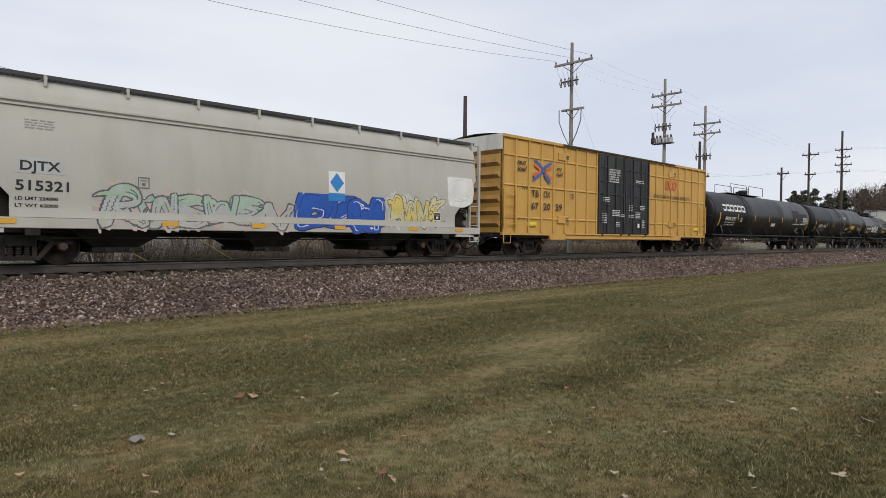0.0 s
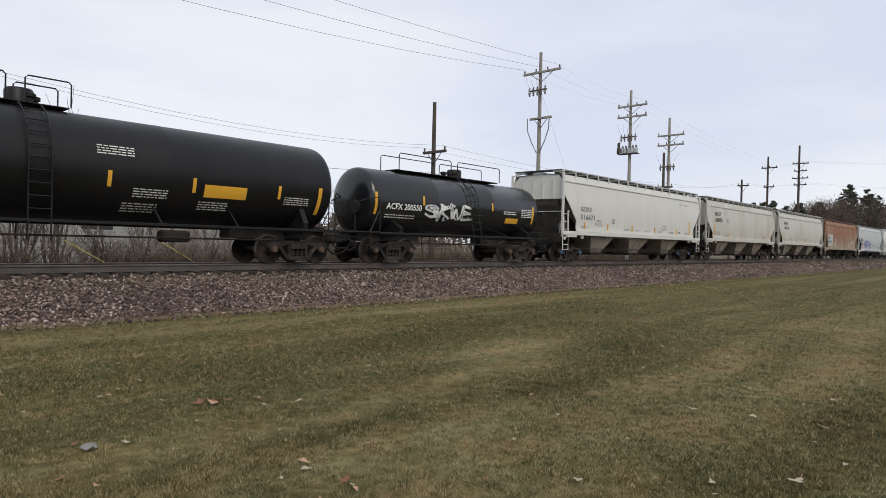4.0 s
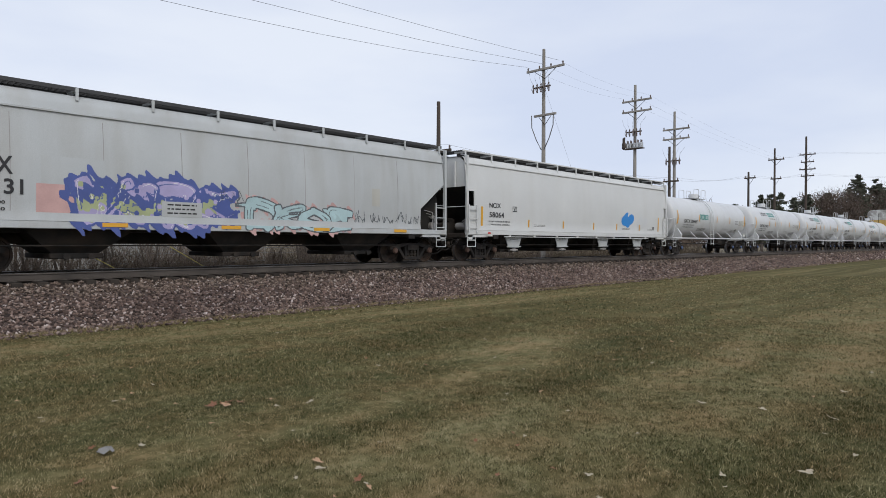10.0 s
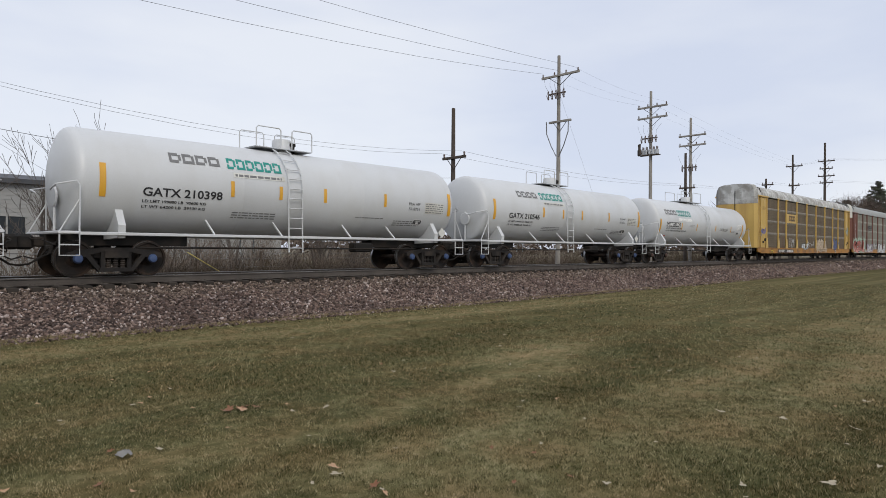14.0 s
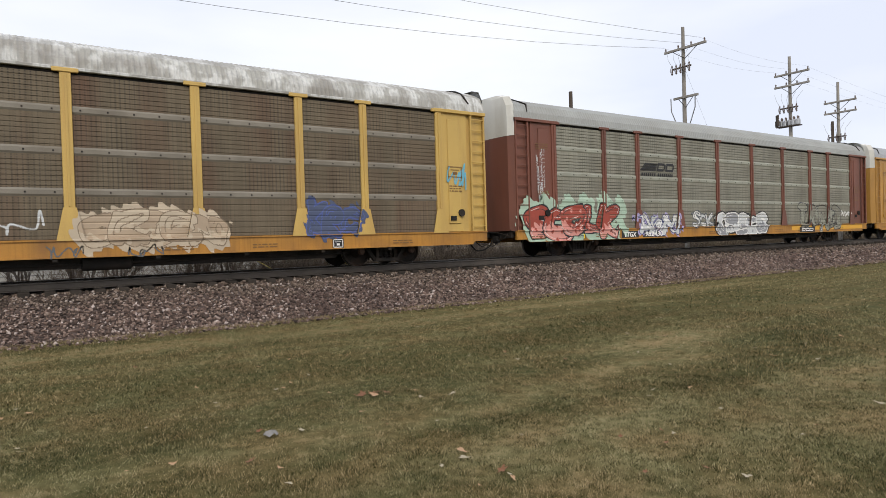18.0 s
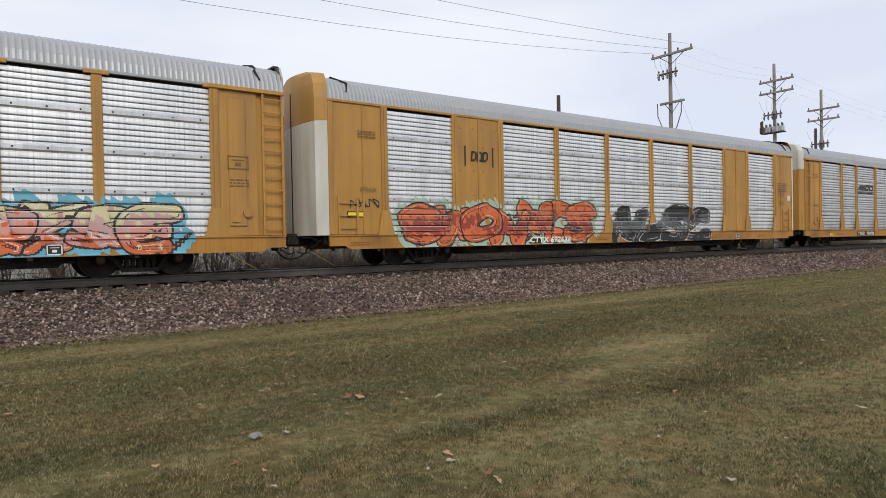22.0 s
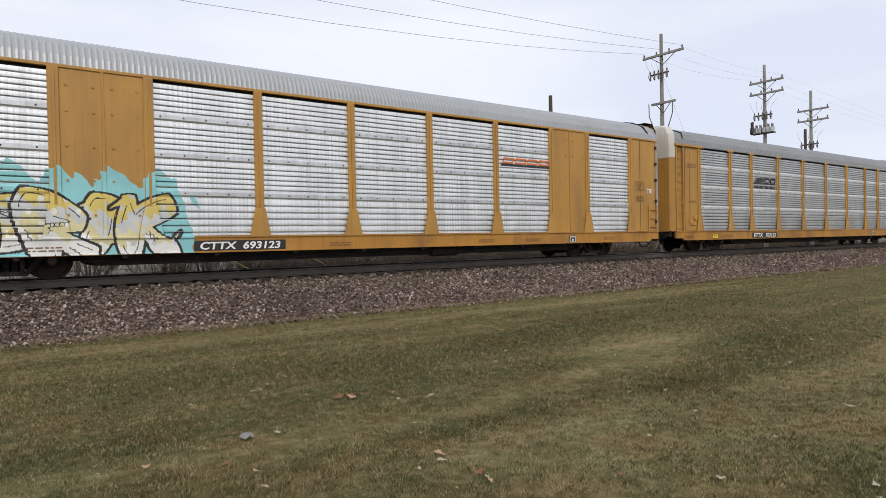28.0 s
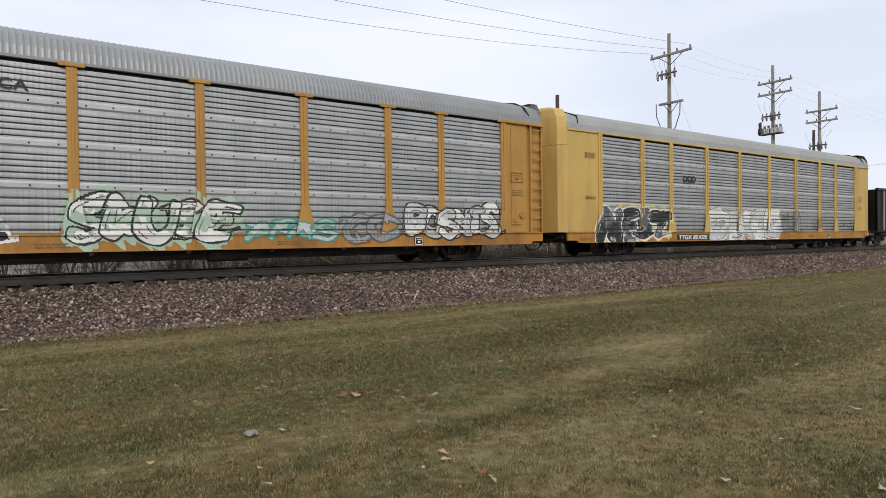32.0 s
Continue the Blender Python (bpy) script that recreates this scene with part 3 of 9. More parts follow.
def add_coupler(car, x, s):
    """Draft gear, knuckle and hose at an end; x is the pulling face, s the way outwards."""
    g = Geo()
    g.bev(min(x, x - s * 0.75), max(x, x - s * 0.75), -0.13, 0.13, 0.75, 1.0, 0.03)
    g.bev(min(x + s * 0.02, x - s * 0.32), max(x + s * 0.02, x - s * 0.32), -0.24, 0.24, 0.68, 1.06, 0.06)
    part("coupler", g, M["steel"], car, smooth=True)
    lv = Geo().tube([(x - s * 0.55, -1.35, 1.02), (x - s * 0.52, -1.30, 0.80), (x - s * 0.30, -1.0, 0.92), (x - s * 0.25, -0.3, 0.95), (x - s * 0.12, -0.1, 1.05)], 0.016, 5)
    part("uncoupling_lever", lv, M["steel"], car, smooth=True)
    h = Geo()
    h.tube([(x - s * 0.55, -0.35, 0.72), (x - s * 0.42, -0.37, 0.48), (x - s * 0.20, -0.30, 0.33), (x, -0.22, 0.30)], 0.028, 6)
    part("brake_hose", h, M["steel"], car, smooth=True)
    c = Geo().tube([(x - s * 0.62, -0.75, 0.86), (x - s * 0.5, -0.78, 0.58), (x - s * 0.25, -0.72, 0.45), (x - s * 0.02, -0.62, 0.52)], 0.02, 5)
    c.tube([(x - s * 0.62, -1.15, 0.92), (x - s * 0.42, -1.18, 0.72), (x - s * 0.38, -0.9, 0.62), (x - s * 0.58, -0.5, 0.70)], 0.016, 5)
    c.bev(min(x - s * 0.66, x - s * 0.50), max(x - s * 0.66, x - s * 0.50), -0.62, -0.38, 0.56, 0.80, 0.03)
    part("train_line_bracket", c, M["truck"], car)


def ladder(car, x0, x1, z0, z1, y, n, material, name="ladder"):
    g = Geo()
    for x in (x0, x1):
        g.box(x - 0.03, x + 0.03, y - 0.02, y + 0.04, z0, z1)
    ob = part(name, g, material, car)
    for i in range(n):
        z = z0 + (z1 - z0) * (i + 0.5) / n
        r = Geo()
        r.box(x0, x1, y - 0.035, y - 0.005, z - 0.014, z + 0.014)
        part("rung", r, material, ob)
    return ob


def rod(car, pts, r, material, name="handrail"):
    return part(name, Geo().tube(pts, r, 6), material, car, smooth=True)


# ---- covered hoppers ----
def hopper(s0, s1, paint, low, label, half=1.56, z_sill=(1.40, 1.58), z_eave=3.86, walk_top=4.41, bulge=0.05, inset=0.78, chamfer=0.98, z_cham=2.75, z_low=1.95,
           bay_at=(-4.35, 0.0, 4.35), bay_half=1.3, z_out=0.34, bay_paint=None, gate=None, cap="hubred", window=False, truck_in=2.15, pitch=1.06, chord_rows=1, lift=0.0, fascia=None, plates=None):
    L = (s1 - s0) / 2
    car = holder("covered_hopper", ((s0 + s1) / 2, TRACK_Y, 0), label, "hopper car", "freight cars of the train")
    zb, zt = z_sill
    e = L - inset          # end of the side sheet
    b = -half

    def skin(z):
        u = max(0.0, min(1.0, (z - zt) / (z_eave - zt)))
        return b - bulge * math.sin(math.pi * u) + 0.08 * u * u if z > zt else b - 0.05

    def end_x(z):
        if window:
            return e
        return e - max(0.0, min(1.0, (z_cham - z) / (z_cham - z_low))) * chamfer

    zs = sorted({zt + (z_eave - zt) * i / 12 for i in range(13)} | {z_cham, z_low} | ({2.24, 2.84} if window else set()))
    for s in (-1, 1):
        g = Geo()
        for y_in in (0.0, 0.03):
            if not window:
                g.sheet([[(-end_x(z) + 2 * end_x(z) * k / 10, -s * (skin(z) + y_in), z) for k in range(11)] for z in zs])
            else:
                w0, w1 = e - 0.46, e - 0.06
                for z, q in zip(zs[:-1], zs[1:]):
                    spans = [(-e, e)]
                    if z >= 2.23 and q <= 2.85:
                        spans = [(-e, -w1), (-w0, w0), (w1, e)]
                    for xa, xb in spans:
                        n = 10 if xb - xa > 2 else 1
                        g.sheet([[(xa + (xb - xa) * k / n, -s * (skin(h) + y_in), h) for k in range(n + 1)] for h in (z, q)])
        for z in (zs[0], zs[-1]):
            xa = e if window else end_x(z)
            g.sheet([[(-xa + 2 * xa * k / 10, -s * (skin(z) + y_in), z) for k in range(11)] for y_in in (0.0, 0.03)])
        part("side_sheet", g.weld(), paint, car, smooth=True)
        sl = Geo()
        sl.bev(-L + 0.62, L - 0.62, *sorted((s * half * 0.98, s * (half + 0.045))), zb, zt, 0.015)
        part("side_sill", sl, paint, car)
        ya = abs(skin(z_eave))
        for k in range(chord_rows):
            zz = z_eave + 0.10 * k
            cord = Geo()
            cord.prism([(s * (ya - 0.02), zz - 0.035), (s * (ya + 0.05), zz - 0.02), (s * (ya + 0.05), zz + 0.02), (s * (ya - 0.02), zz + 0.035)], "x", -e, e)
            part("top_chord", cord, paint, car)
    # roof flares in above the chord
    ye = abs(skin(z_eave))
    zr = walk_top - 0.08
    g = Geo()
    half_prof = [(ye, z_eave), (ye * 0.985, z_eave + (zr - z_eave) * 0.36), (ye * 0.945, z_eave + (zr - z_eave) * 0.68), (ye * 0.87, zr - 0.05), (ye * 0.45, zr - 0.02), (0, zr)]
    prof = [(-y, z) for y, z in half_prof] + [(y, z) for y, z in half_prof[-2::-1]]
    g.sheet([[(x, y, z) for y, z in prof] for x in (-e, -e / 3, e / 3, e)])
    part("roof", g, paint, car, smooth=True)
    n = 8
    for i in range(n):
        x = -e + 0.9 + (2 * e - 1.8) * i / (n - 1)
        w = (2 * e - 1.8) / n * 0.46
        h = Geo()
        h.prism([(-0.34, zr - 0.02), (-0.30, zr + 0.05), (-0.12, zr + 0.08), (0.12, zr + 0.08), (0.30, zr + 0.05), (0.34, zr - 0.02)], "x", x - w, x + w)
        part("hatch_cover", h, M["galvdull"], car)
    # running boards on brackets
    low_top, walk_top = walk_top, walk_top + lift
    # dark strip stands for the shade between running board and roof
    if lift:
        for s in (-1, 1):
            part("hatch_coaming", Geo().bev(-e + 0.3, e - 0.3, *sorted((s * (ye - 0.72), s * (ye - 0.68))), zr - 0.05, walk_top - 0.03, 0.01), M["grate"], car)
    for s in (-1, 1):
        g = Geo()
        y0, y1 = sorted((s * (ye - 0.66), s * (ye - 0.10)))
        for k in range(6):
            y = y0 + (y1 - y0) * k / 5
            g.box(-e - 0.05, e + 0.05, y - 0.012, y + 0.012, walk_top - 0.05, walk_top)
        if not fascia:
            g.box(-e - 0.05, e + 0.05, *sorted((s * (ye - 0.10), s * (ye - 0.07))), walk_top - 0.09, walk_top)
        for k in range(int(2 * e / 0.12)):
            g.box(-e + k * 0.12, -e + k * 0.12 + 0.02, y0, y1, walk_top - 0.04, walk_top - 0.02)
        rb = part("running_board", g, M["grate"], car, "dark open steel grating")
        if fascia:
            part("edge_angle", Geo().bev(-e - 0.05, e + 0.05, *sorted((s * (ye - 0.10), s * (ye - 0.06))), walk_top - 0.055, walk_top + 0.005, 0.008), fascia, rb)
        nb = int(2 * (e - 0.1) / pitch)
        for k in range(nb + 1):
            x = -e + 0.1 + (2 * e - 0.2) * k / nb
            q = Geo()
            q.box(x - 0.032, x + 0.032, *sorted((s * (ye - 0.07), s * (ye - 0.03))), low_top - 0.26, walk_top - 0.02)
            q.box(x - 0.04, x + 0.04, *sorted((s * (ye - 0.64), s * (ye - 0.04))), walk_top - 0.11, walk_top - 0.05)
            part("bracket", q, paint, rb)
        for x in (-e + 0.2, e - 0.2):
            q = Geo().box(x - 0.3, x + 0.3, *sorted((s * (ye - 0.7), 0)), walk_top - 0.05, walk_top - 0.01)
            part("end_grating", q, M["grate"], rb)
    walk_top = low_top
    # ends: upper wall, slope sheet, end sill, corner posts, ladders
    for s in (-1, 1):
        g = Geo()
        xe = s * (e - 0.06)
        zw = 3.02 if window else z_cham - 0.2
        g.prism([(-ye, zw), (ye, zw), (ye, z_eave), (ye * 0.8, z_eave + (zr - z_eave) * 0.8), (0, zr), (-ye * 0.8, z_eave + (zr - z_eave) * 0.8), (-ye, z_eave)], "x", *sorted((xe, xe - s * 0.05)))
        ew = part("end_wall", g, paint, car)
        for y in (-0.9, -0.3, 0.3, 0.9):
            q = Geo().box(*sorted((xe, xe + s * 0.06)), y - 0.04, y + 0.04, zw, z_eave + 0.1)
            part("end_stiffener", q, paint, ew)
        g = Geo()
        c = (s * (e - 2.6), zb - 0.1)
        for d in (0.0, 0.06):
            g.sheet([[(xe - s * d, -ye, zw), (xe - s * d, ye, zw)], [(c[0] - s * d, -half + 0.1, c[1]), (c[0] - s * d, half - 0.1, c[1])]])
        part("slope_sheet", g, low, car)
        # dark block added to keep sky from showing through the end opening
        web = Geo().prism([(xe - s * 0.1, zt + 0.4 if window else zw - 0.05), (c[0] - s * 0.06, c[1]), (s * (L - 0.7), c[1]), (s * (L - 0.7), zt + 0.25 if window else zw - 0.3), (s * (L - 0.8), zt + 0.35 if window else zw - 0.05)], "y", *((-0.42, 0.42) if window else (-half + 0.42, half - 0.42)))
        part("bolster_web", web, M["steel"], car)
        part("end_beam", Geo().bev(*sorted((s * (L - 0.60), s * (L - 0.75))), -half + 0.12, half - 0.12, 0.95, zt - 0.12, 0.02), M["steel"], car)
        for y in (-1, 1):
            part("end_sill", Geo().box(*sorted((s * (L - 0.62), s * (L - 1.9))), *sorted((y * (half + 0.02), y * (half - 0.08))), zb - 0.10, zb + 0.02), paint, car)
        pk = Geo().box(*sorted((s * (L - 2.3), s * (L - 2.6))), -half - 0.02, -half + 0.03, zb - 0.16, zb + 0.02)
        part("jacking_pad", pk, low, car)
        for y in (-1, 1):
            g = Geo()
            g.box(*sorted((s * (L - 0.60), s * (L - 0.70))), *sorted((y * (half + 0.02), y * (half - 0.08))), zb, walk_top - 0.1)
            g.tube([(s * (L - 0.65), y * (half - 0.04), walk_top - 0.12), (s * (e - 0.2), y * (ye - 0.4), walk_top)], 0.03, 5)
            part("corner_post", g, paint, car)
        x0, x1 = sorted((s * (L - 0.64), s * (L - 1.14)))
        ladder(car, x0, x1, zt - 0.1, zt + 1.02, -half - (0.09 if window else -0.02), 3, paint)
        st = Geo()
        st.tube([(x0, -half, zb), (x0, -half, 0.60), (x1, -half, 0.60), (x1, -half, zb)], 0.022, 5)
        st.box(x0, x1, -half - 0.02, -half + 0.02, 0.84, 0.88)
        part("step", st, paint, car)
        rod(car, [(s * (L - 0.66), -half + 0.1, zt), (s * (L - 0.66), -half + 0.1, zt + 0.95), (s * (L - 0.66), half - 0.1, zt + 0.95), (s * (L - 0.66), half - 0.1, zt)], 0.02, paint)
        # brake gear on the end platform
        g = Geo()
        g.bev(*sorted((s * (L - 0.78), s * (L - 1.3))), -0.3, 0.5, zt - 0.1, zt + 0.5, 0.05)
        g.tube([(s * (L - 1.2), 0.1, zt), (s * (L - 1.2), 0.1, zw + 0.2)], 0.04, 6)
        part("brake_gear", g, M["steel"], car)
        for y in (-1, 1):
            rv = Geo().lathe([(y * 0.62, 0.02), (y * 0.66, 0.15), (y * 1.28, 0.15), (y * 1.32, 0.02)], "y", 12, (s * (L - 1.02), 0, zt + 0.16))
            part("air_reservoir", rv, M["endgrey"], car, smooth=True)
            pp = Geo()
            for k in range(3):
                x = s * (L - 0.86 - 0.13 * k)
                pp.tube([(x, y * (1.22 + 0.05 * k), zb - 0.1), (x, y * (1.24 + 0.05 * k), zt + 0.42 + 0.12 * k), (x - s * 0.28, y * 1.12, zt + 0.52 + 0.12 * k), (x - s * 0.30, y * 0.8, zt + 0.36)], 0.021, 5)
                pp.bev(x - 0.06, x + 0.06, *sorted((y * (1.17 + 0.05 * k), y * (1.29 + 0.05 * k))), zt + 0.22 + 0.1 * k, zt + 0.34 + 0.1 * k, 0.012)
            part("brake_piping", pp, M["endgrey"], car)
            lug = Geo().prism([(s * (L - 0.64), zb - 0.02), (s * (L - 0.96), zb - 0.02), (s * (L - 0.92), zb - 0.19), (s * (L - 0.84), zb - 0.25), (s * (L - 0.74), zb - 0.22), (s * (L - 0.66), zb - 0.10)], "y", *sorted((y * (half + 0.02), y * (half - 0.03))))
            part("jacking_lug", lug, paint, car)
        add_coupler(car, s * L, s)
        add_truck(car, s * (L - truck_in), cap)
    g = Geo()
    g.bev(-L + 0.5, L - 0.5, -0.28, 0.28, 0.70, max(1.05, zb + 0.1), 0.02)
    part("centre_sill", g, M["steel"], car)
    for cx in bay_at:
        g = Geo()
        t, u = bay_half, 0.52
        y = half - 0.10
        ring0 = [(cx - t, -y, zb + 0.05), (cx + t, -y, zb + 0.05), (cx + t, y, zb + 0.05), (cx - t, y, zb + 0.05)]
        ring1 = [(cx - u, -1.0, z_out + 0.13), (cx + u, -1.0, z_out + 0.13), (cx + u, 1.0, z_out + 0.13), (cx - u, 1.0, z_out + 0.13)]
        g.add(ring0 + ring1, [(0, 1, 5, 4), (1, 2, 6, 5), (2, 3, 7, 6), (3, 0, 4, 7), (4, 5, 6, 7)])
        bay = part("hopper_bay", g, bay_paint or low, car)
        q = Geo()
        q.bev(cx - u - 0.08, cx + u + 0.08, -1.10, 1.10, z_out, z_out + (0.13 if gate is None else 0.30), 0.02)
        q.tube([(cx - 0.3, -1.30, z_out + 0.06), (cx - 0.3, 1.30, z_out + 0.06)], 0.03, 6)
        for dx in (-0.3, 0.25):
            q.lathe([(-1.34, 0.0), (-1.34, 0.08), (-1.28, 0.08), (-1.28, 0.0)], "y", 10, (cx + dx, 0, z_out + 0.06))
        part("outlet_gate", q, gate or M["steel"], bay)
        if plates:
            for y in (-1, 1):
                g = Geo().prism([(cx - 0.62, zb + 0.02), (cx + 0.62, zb + 0.02), (cx + 0.40, 0.62), (cx + 0.40, 0.54), (cx - 0.40, 0.54), (cx - 0.40, 0.62)], "y", *sorted((y * 1.36, y * 1.32)))
                pl = part("bay_plate", g, plates, bay)
                part("plate_lip", Geo().bev(cx - 0.5, cx + 0.5, *sorted((y * 1.40, y * 1.34)), 0.56, 0.61, 0.01), plates, pl)
                part("gate_crank", Geo().tube([(cx - 0.25, y * 1.36, 0.44), (cx + 0.28, y * 1.36, 0.44)], 0.035, 6).bev(cx - 0.12, cx + 0.12, *sorted((y * 1.42, y * 1.34)), 0.38, 0.50, 0.02), M["endgrey"], pl)
            small_print(bay, cx - 0.3, zb - 0.12, 0.6, 2, 0.07, M["markgrey"], lambda z: -1.36, 7)
    # partition between the bays keeps daylight out above the sill
    for a, c in zip(bay_at[:-1], bay_at[1:]):
        g = Geo()
        m, w = (a + c) / 2, (c - a) / 2 - bay_half + 0.25
        g.prism([(m - w, zb + 0.25), (m + w, zb + 0.25), (m + w * 0.8, zb - 0.06), (m - w * 0.8, zb - 0.06)], "y", -half + 0.12, half - 0.12)
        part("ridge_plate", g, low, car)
    if plates:
        rl = rod(car, [(-L + 3.0, -half - 0.02, zb - 0.07), (L - 3.0, -half - 0.02, zb - 0.07)], 0.018, paint, "side_pipe")
        for k in range(8):
            x = -L + 3.4 + k * (2 * L - 6.8) / 7
            part("pipe_clip", Geo().bev(x - 0.06, x + 0.06, -half - 0.04, -half + 0.02, zb - 0.09, zb + 0.02, 0.01), paint, rl)
    rod(car, [(-L + 2.9, -1.22, 0.66), (L - 2.9, -1.22, 0.66)], 0.022, M["steel"], "brake_pipe")
    return car, skin


def ambers(car, xs, z0, h, skin, w=0.14):
    for x in xs:
        plate(car, "reflector", x - w / 2, x + w / 2, z0, z0 + h, M["amber"], skin, 0.012, "amber reflective strip")


# ---- tank cars ----
def tank(s0, s1, paint, label, r=1.40, zc=2.44, shell=13.4, ladder_x=1.3, rail_mat=None, cap="hubblue", dome=((0.0, 1.9),), saddle=None, truck_in=1.9, brace_at=(-3.09, -0.98, 1.59, 3.49)):
    L = (s1 - s0) / 2
    car = holder("tank_car", ((s0 + s1) / 2, TRACK_Y, 0), label, "tank car", "freight cars of the train")
    rm = rail_mat or paint
    S = shell / 2

    def skin(z):
        d = max(-0.97, min(0.97, (z - zc) / r))
        return -r * math.sqrt(1 - d * d)

    head = [(-S, 0.0), (-S + 0.025, r * 0.35), (-S + 0.085, r * 0.62), (-S + 0.155, r * 0.80), (-S + 0.22, r * 0.91), (-S + 0.285, r * 0.965), (-S + 0.36, r * 0.99), (-S + 0.44, r)]
    body = head + [(-S * 0.33, r), (-S * 0.325, r + 0.006), (-S * 0.32, r), (S * 0.32, r), (S * 0.325, r + 0.006), (S * 0.33, r)] + [(-a, b) for a, b in head[::-1]]
    g = Geo().lathe(body, "x", 48, (0, 0, zc))
    part("shell", g, paint, car, smooth=True)
    # side platform rails, saddles, stub sills
    for s in (-1, 1):
        g = Geo()
        g.bev(*sorted((s * (L - 0.55), s * (L - 4.1))), -0.30, 0.30, 0.78, zc - r + 0.12, 0.02)
        part("stub_sill", g, M["steel"], car)
        x = s * (L - truck_in)
        for y in (-1, 1):
            g = Geo().prism([(y * 0.35, 0.95), (y * 1.42, 0.98), (y * 1.46, 1.30), (y * (abs(skin(zc - 0.72)) - 0.02), zc - 0.72), (y * 0.9, zc - r * 0.72), (y * 0.35, zc - r + 0.02)], "x", x - 0.09, x + 0.09)
            part("saddle", g, saddle or rm, car)
        g = Geo()
        g.bev(*sorted((s * (L - 0.52), s * (L - 0.98))), -1.5, 1.5, 1.06, 1.13, 0.015)
        ep = part("end_platform", g, rm, car)
        for k in range(9):
            part("grate_bar", Geo().box(*sorted((s * (L - 0.55 - k * 0.045), s * (L - 0.56 - k * 0.045))), -1.45, 1.45, 1.128, 1.142), rm, ep)
        for y in (-1, 1):
            xa, xb = s * (L - 0.55), s * (L - 0.98)
            rod(car, [(xb, y * 1.48, 1.1), (xb, y * 1.48, 2.25), (xb + s * 0.05, y * 1.44, 2.34), (xa, y * 1.2, 2.25), (xa, y * 0.7, 2.15)], 0.022, rm, "grab_rail")
            rod(car, [(xa, y * 1.46, 1.1), (xb, y * 1.48, 1.9)], 0.018, rm, "rail_brace")
            st = Geo()
            st.tube([(xa, y * 1.5, 1.05), (xa, y * 1.5, 0.55), (xb, y * 1.5, 0.55), (xb, y * 1.5, 1.05)], 0.02, 5)
            st.box(min(xa, xb), max(xa, xb), y * 1.5 - 0.03, y * 1.5 + 0.03, 0.79, 0.82)
            part("step", st, rm, car)
        add_coupler(car, s * L, s)
        add_truck(car, s * (L - truck_in), cap)
    for y in (-1, 1):
        g = Geo()
        g.bev(-L + 0.98, L - 0.98, y * 1.47 - 0.035, y * 1.47 + 0.035, 1.04, 1.12, 0.012)
        for x in brace_at:
            g.tube([(x, y * 1.46, 1.08), (x - 0.1, y * (abs(skin(zc - 0.9)) - 0.02), zc - 0.92)], 0.03, 5)
        part("running_rail", g, rm, car)
    rod(car, [(-L + 2.5, -0.9, 0.74), (L - 2.5, -0.9, 0.74)], 0.03, M["steel"], "brake_pipe")
    bx = Geo().bev(S * 0.32, S * 0.32 + 0.8, -0.9, -0.5, 0.62, 0.95, 0.05)
    part("brake_reservoir", bx, M["steel"], car)
    # ladder over the side
    if ladder_x is not None:
        for y in (-1, 1):
            g = Geo()
            for dx in (-0.24, 0.24):
                pts = [(ladder_x + dx, y * 1.52, 0.62), (ladder_x + dx, y * 1.50, 1.2)]
                for k in range(9):
                    a = -0.15 + k * 0.17
                    pts.append((ladder_x + dx, y * (r + 0.10) * math.cos(a), zc + (r + 0.10) * math.sin(a)))
                g.tube(pts, 0.022, 5)
            ob = part("side_ladder", g, rm, car, smooth=True)
            for k in range(11):
                z = 0.75 + k * 0.30
                yy = abs(skin(z)) + 0.10 if z > zc - 0.3 else 1.51
                if z > zc + r * 0.94:
                    break
                q = Geo().tube([(ladder_x - 0.24, y * yy, z), (ladder_x + 0.24, y * yy, z)], 0.016, 5)
                part("rung", q, rm, ob)
    # top platform with rails and fittings
    top = zc + r
    for cx, w in dome:
        g = Geo()
        g.bev(cx - w / 2, cx + w / 2, *((-0.55, 0.55) if rm is not M["tankblack"] else (-0.45, 0.45)), top + 0.03, top + 0.06, 0.01)
        for k in range(int(w / 0.12)):
            g.box(cx - w / 2 + k * 0.12, cx - w / 2 + k * 0.12 + 0.015, *((-0.53, 0.53) if rm is not M["tankblack"] else (-0.43, 0.43)), top + 0.06, top + 0.072)
        pf = part("top_platform", g, M["galvdull"] if rm is not M["tankblack"] else M["steel"], car)
        for y in (-0.53, 0.53):
            for a, b in ((cx - w / 2, cx - 0.15), (cx + 0.25, cx + w / 2)):
                q = Geo()
                q.tube([(a, y, top + 0.05), (a, y, top + 0.62), (a + 0.06, y, top + 0.68), (b - 0.06, y, top + 0.68), (b, y, top + 0.62), (b, y, top + 0.05)], 0.02, 5)
                part("guard_rail", q, rm, pf, smooth=True)
        q = Geo().lathe([(top - 0.02, 0.32), (top + 0.36, 0.32), (top + 0.42, 0.28), (top + 0.42, 0)], "z", 18, (cx + w * 0.10, 0, 0))
        part("manway", q, rm, pf, smooth=True)
        q = Geo()
        for k, dx in enumerate((0.18, 0.42, 0.62)):
            q.lathe([(top, 0.10), (top + 0.20, 0.10), (top + 0.22, 0.15), (top + 0.30, 0.15), (top + 0.33, 0.06), (top + 0.33, 0)], "z", 10, (cx + dx, 0.2 * (-1) ** k, 0))
        part("valve", q, M["steel"], pf, smooth=True)
    # hand brake wheel at the leading end
    g = Geo().lathe([(-L + 0.66, 0.24), (-L + 0.69, 0.27), (-L + 0.72, 0.24)], "x", 16, (0, -0.45, 2.0))
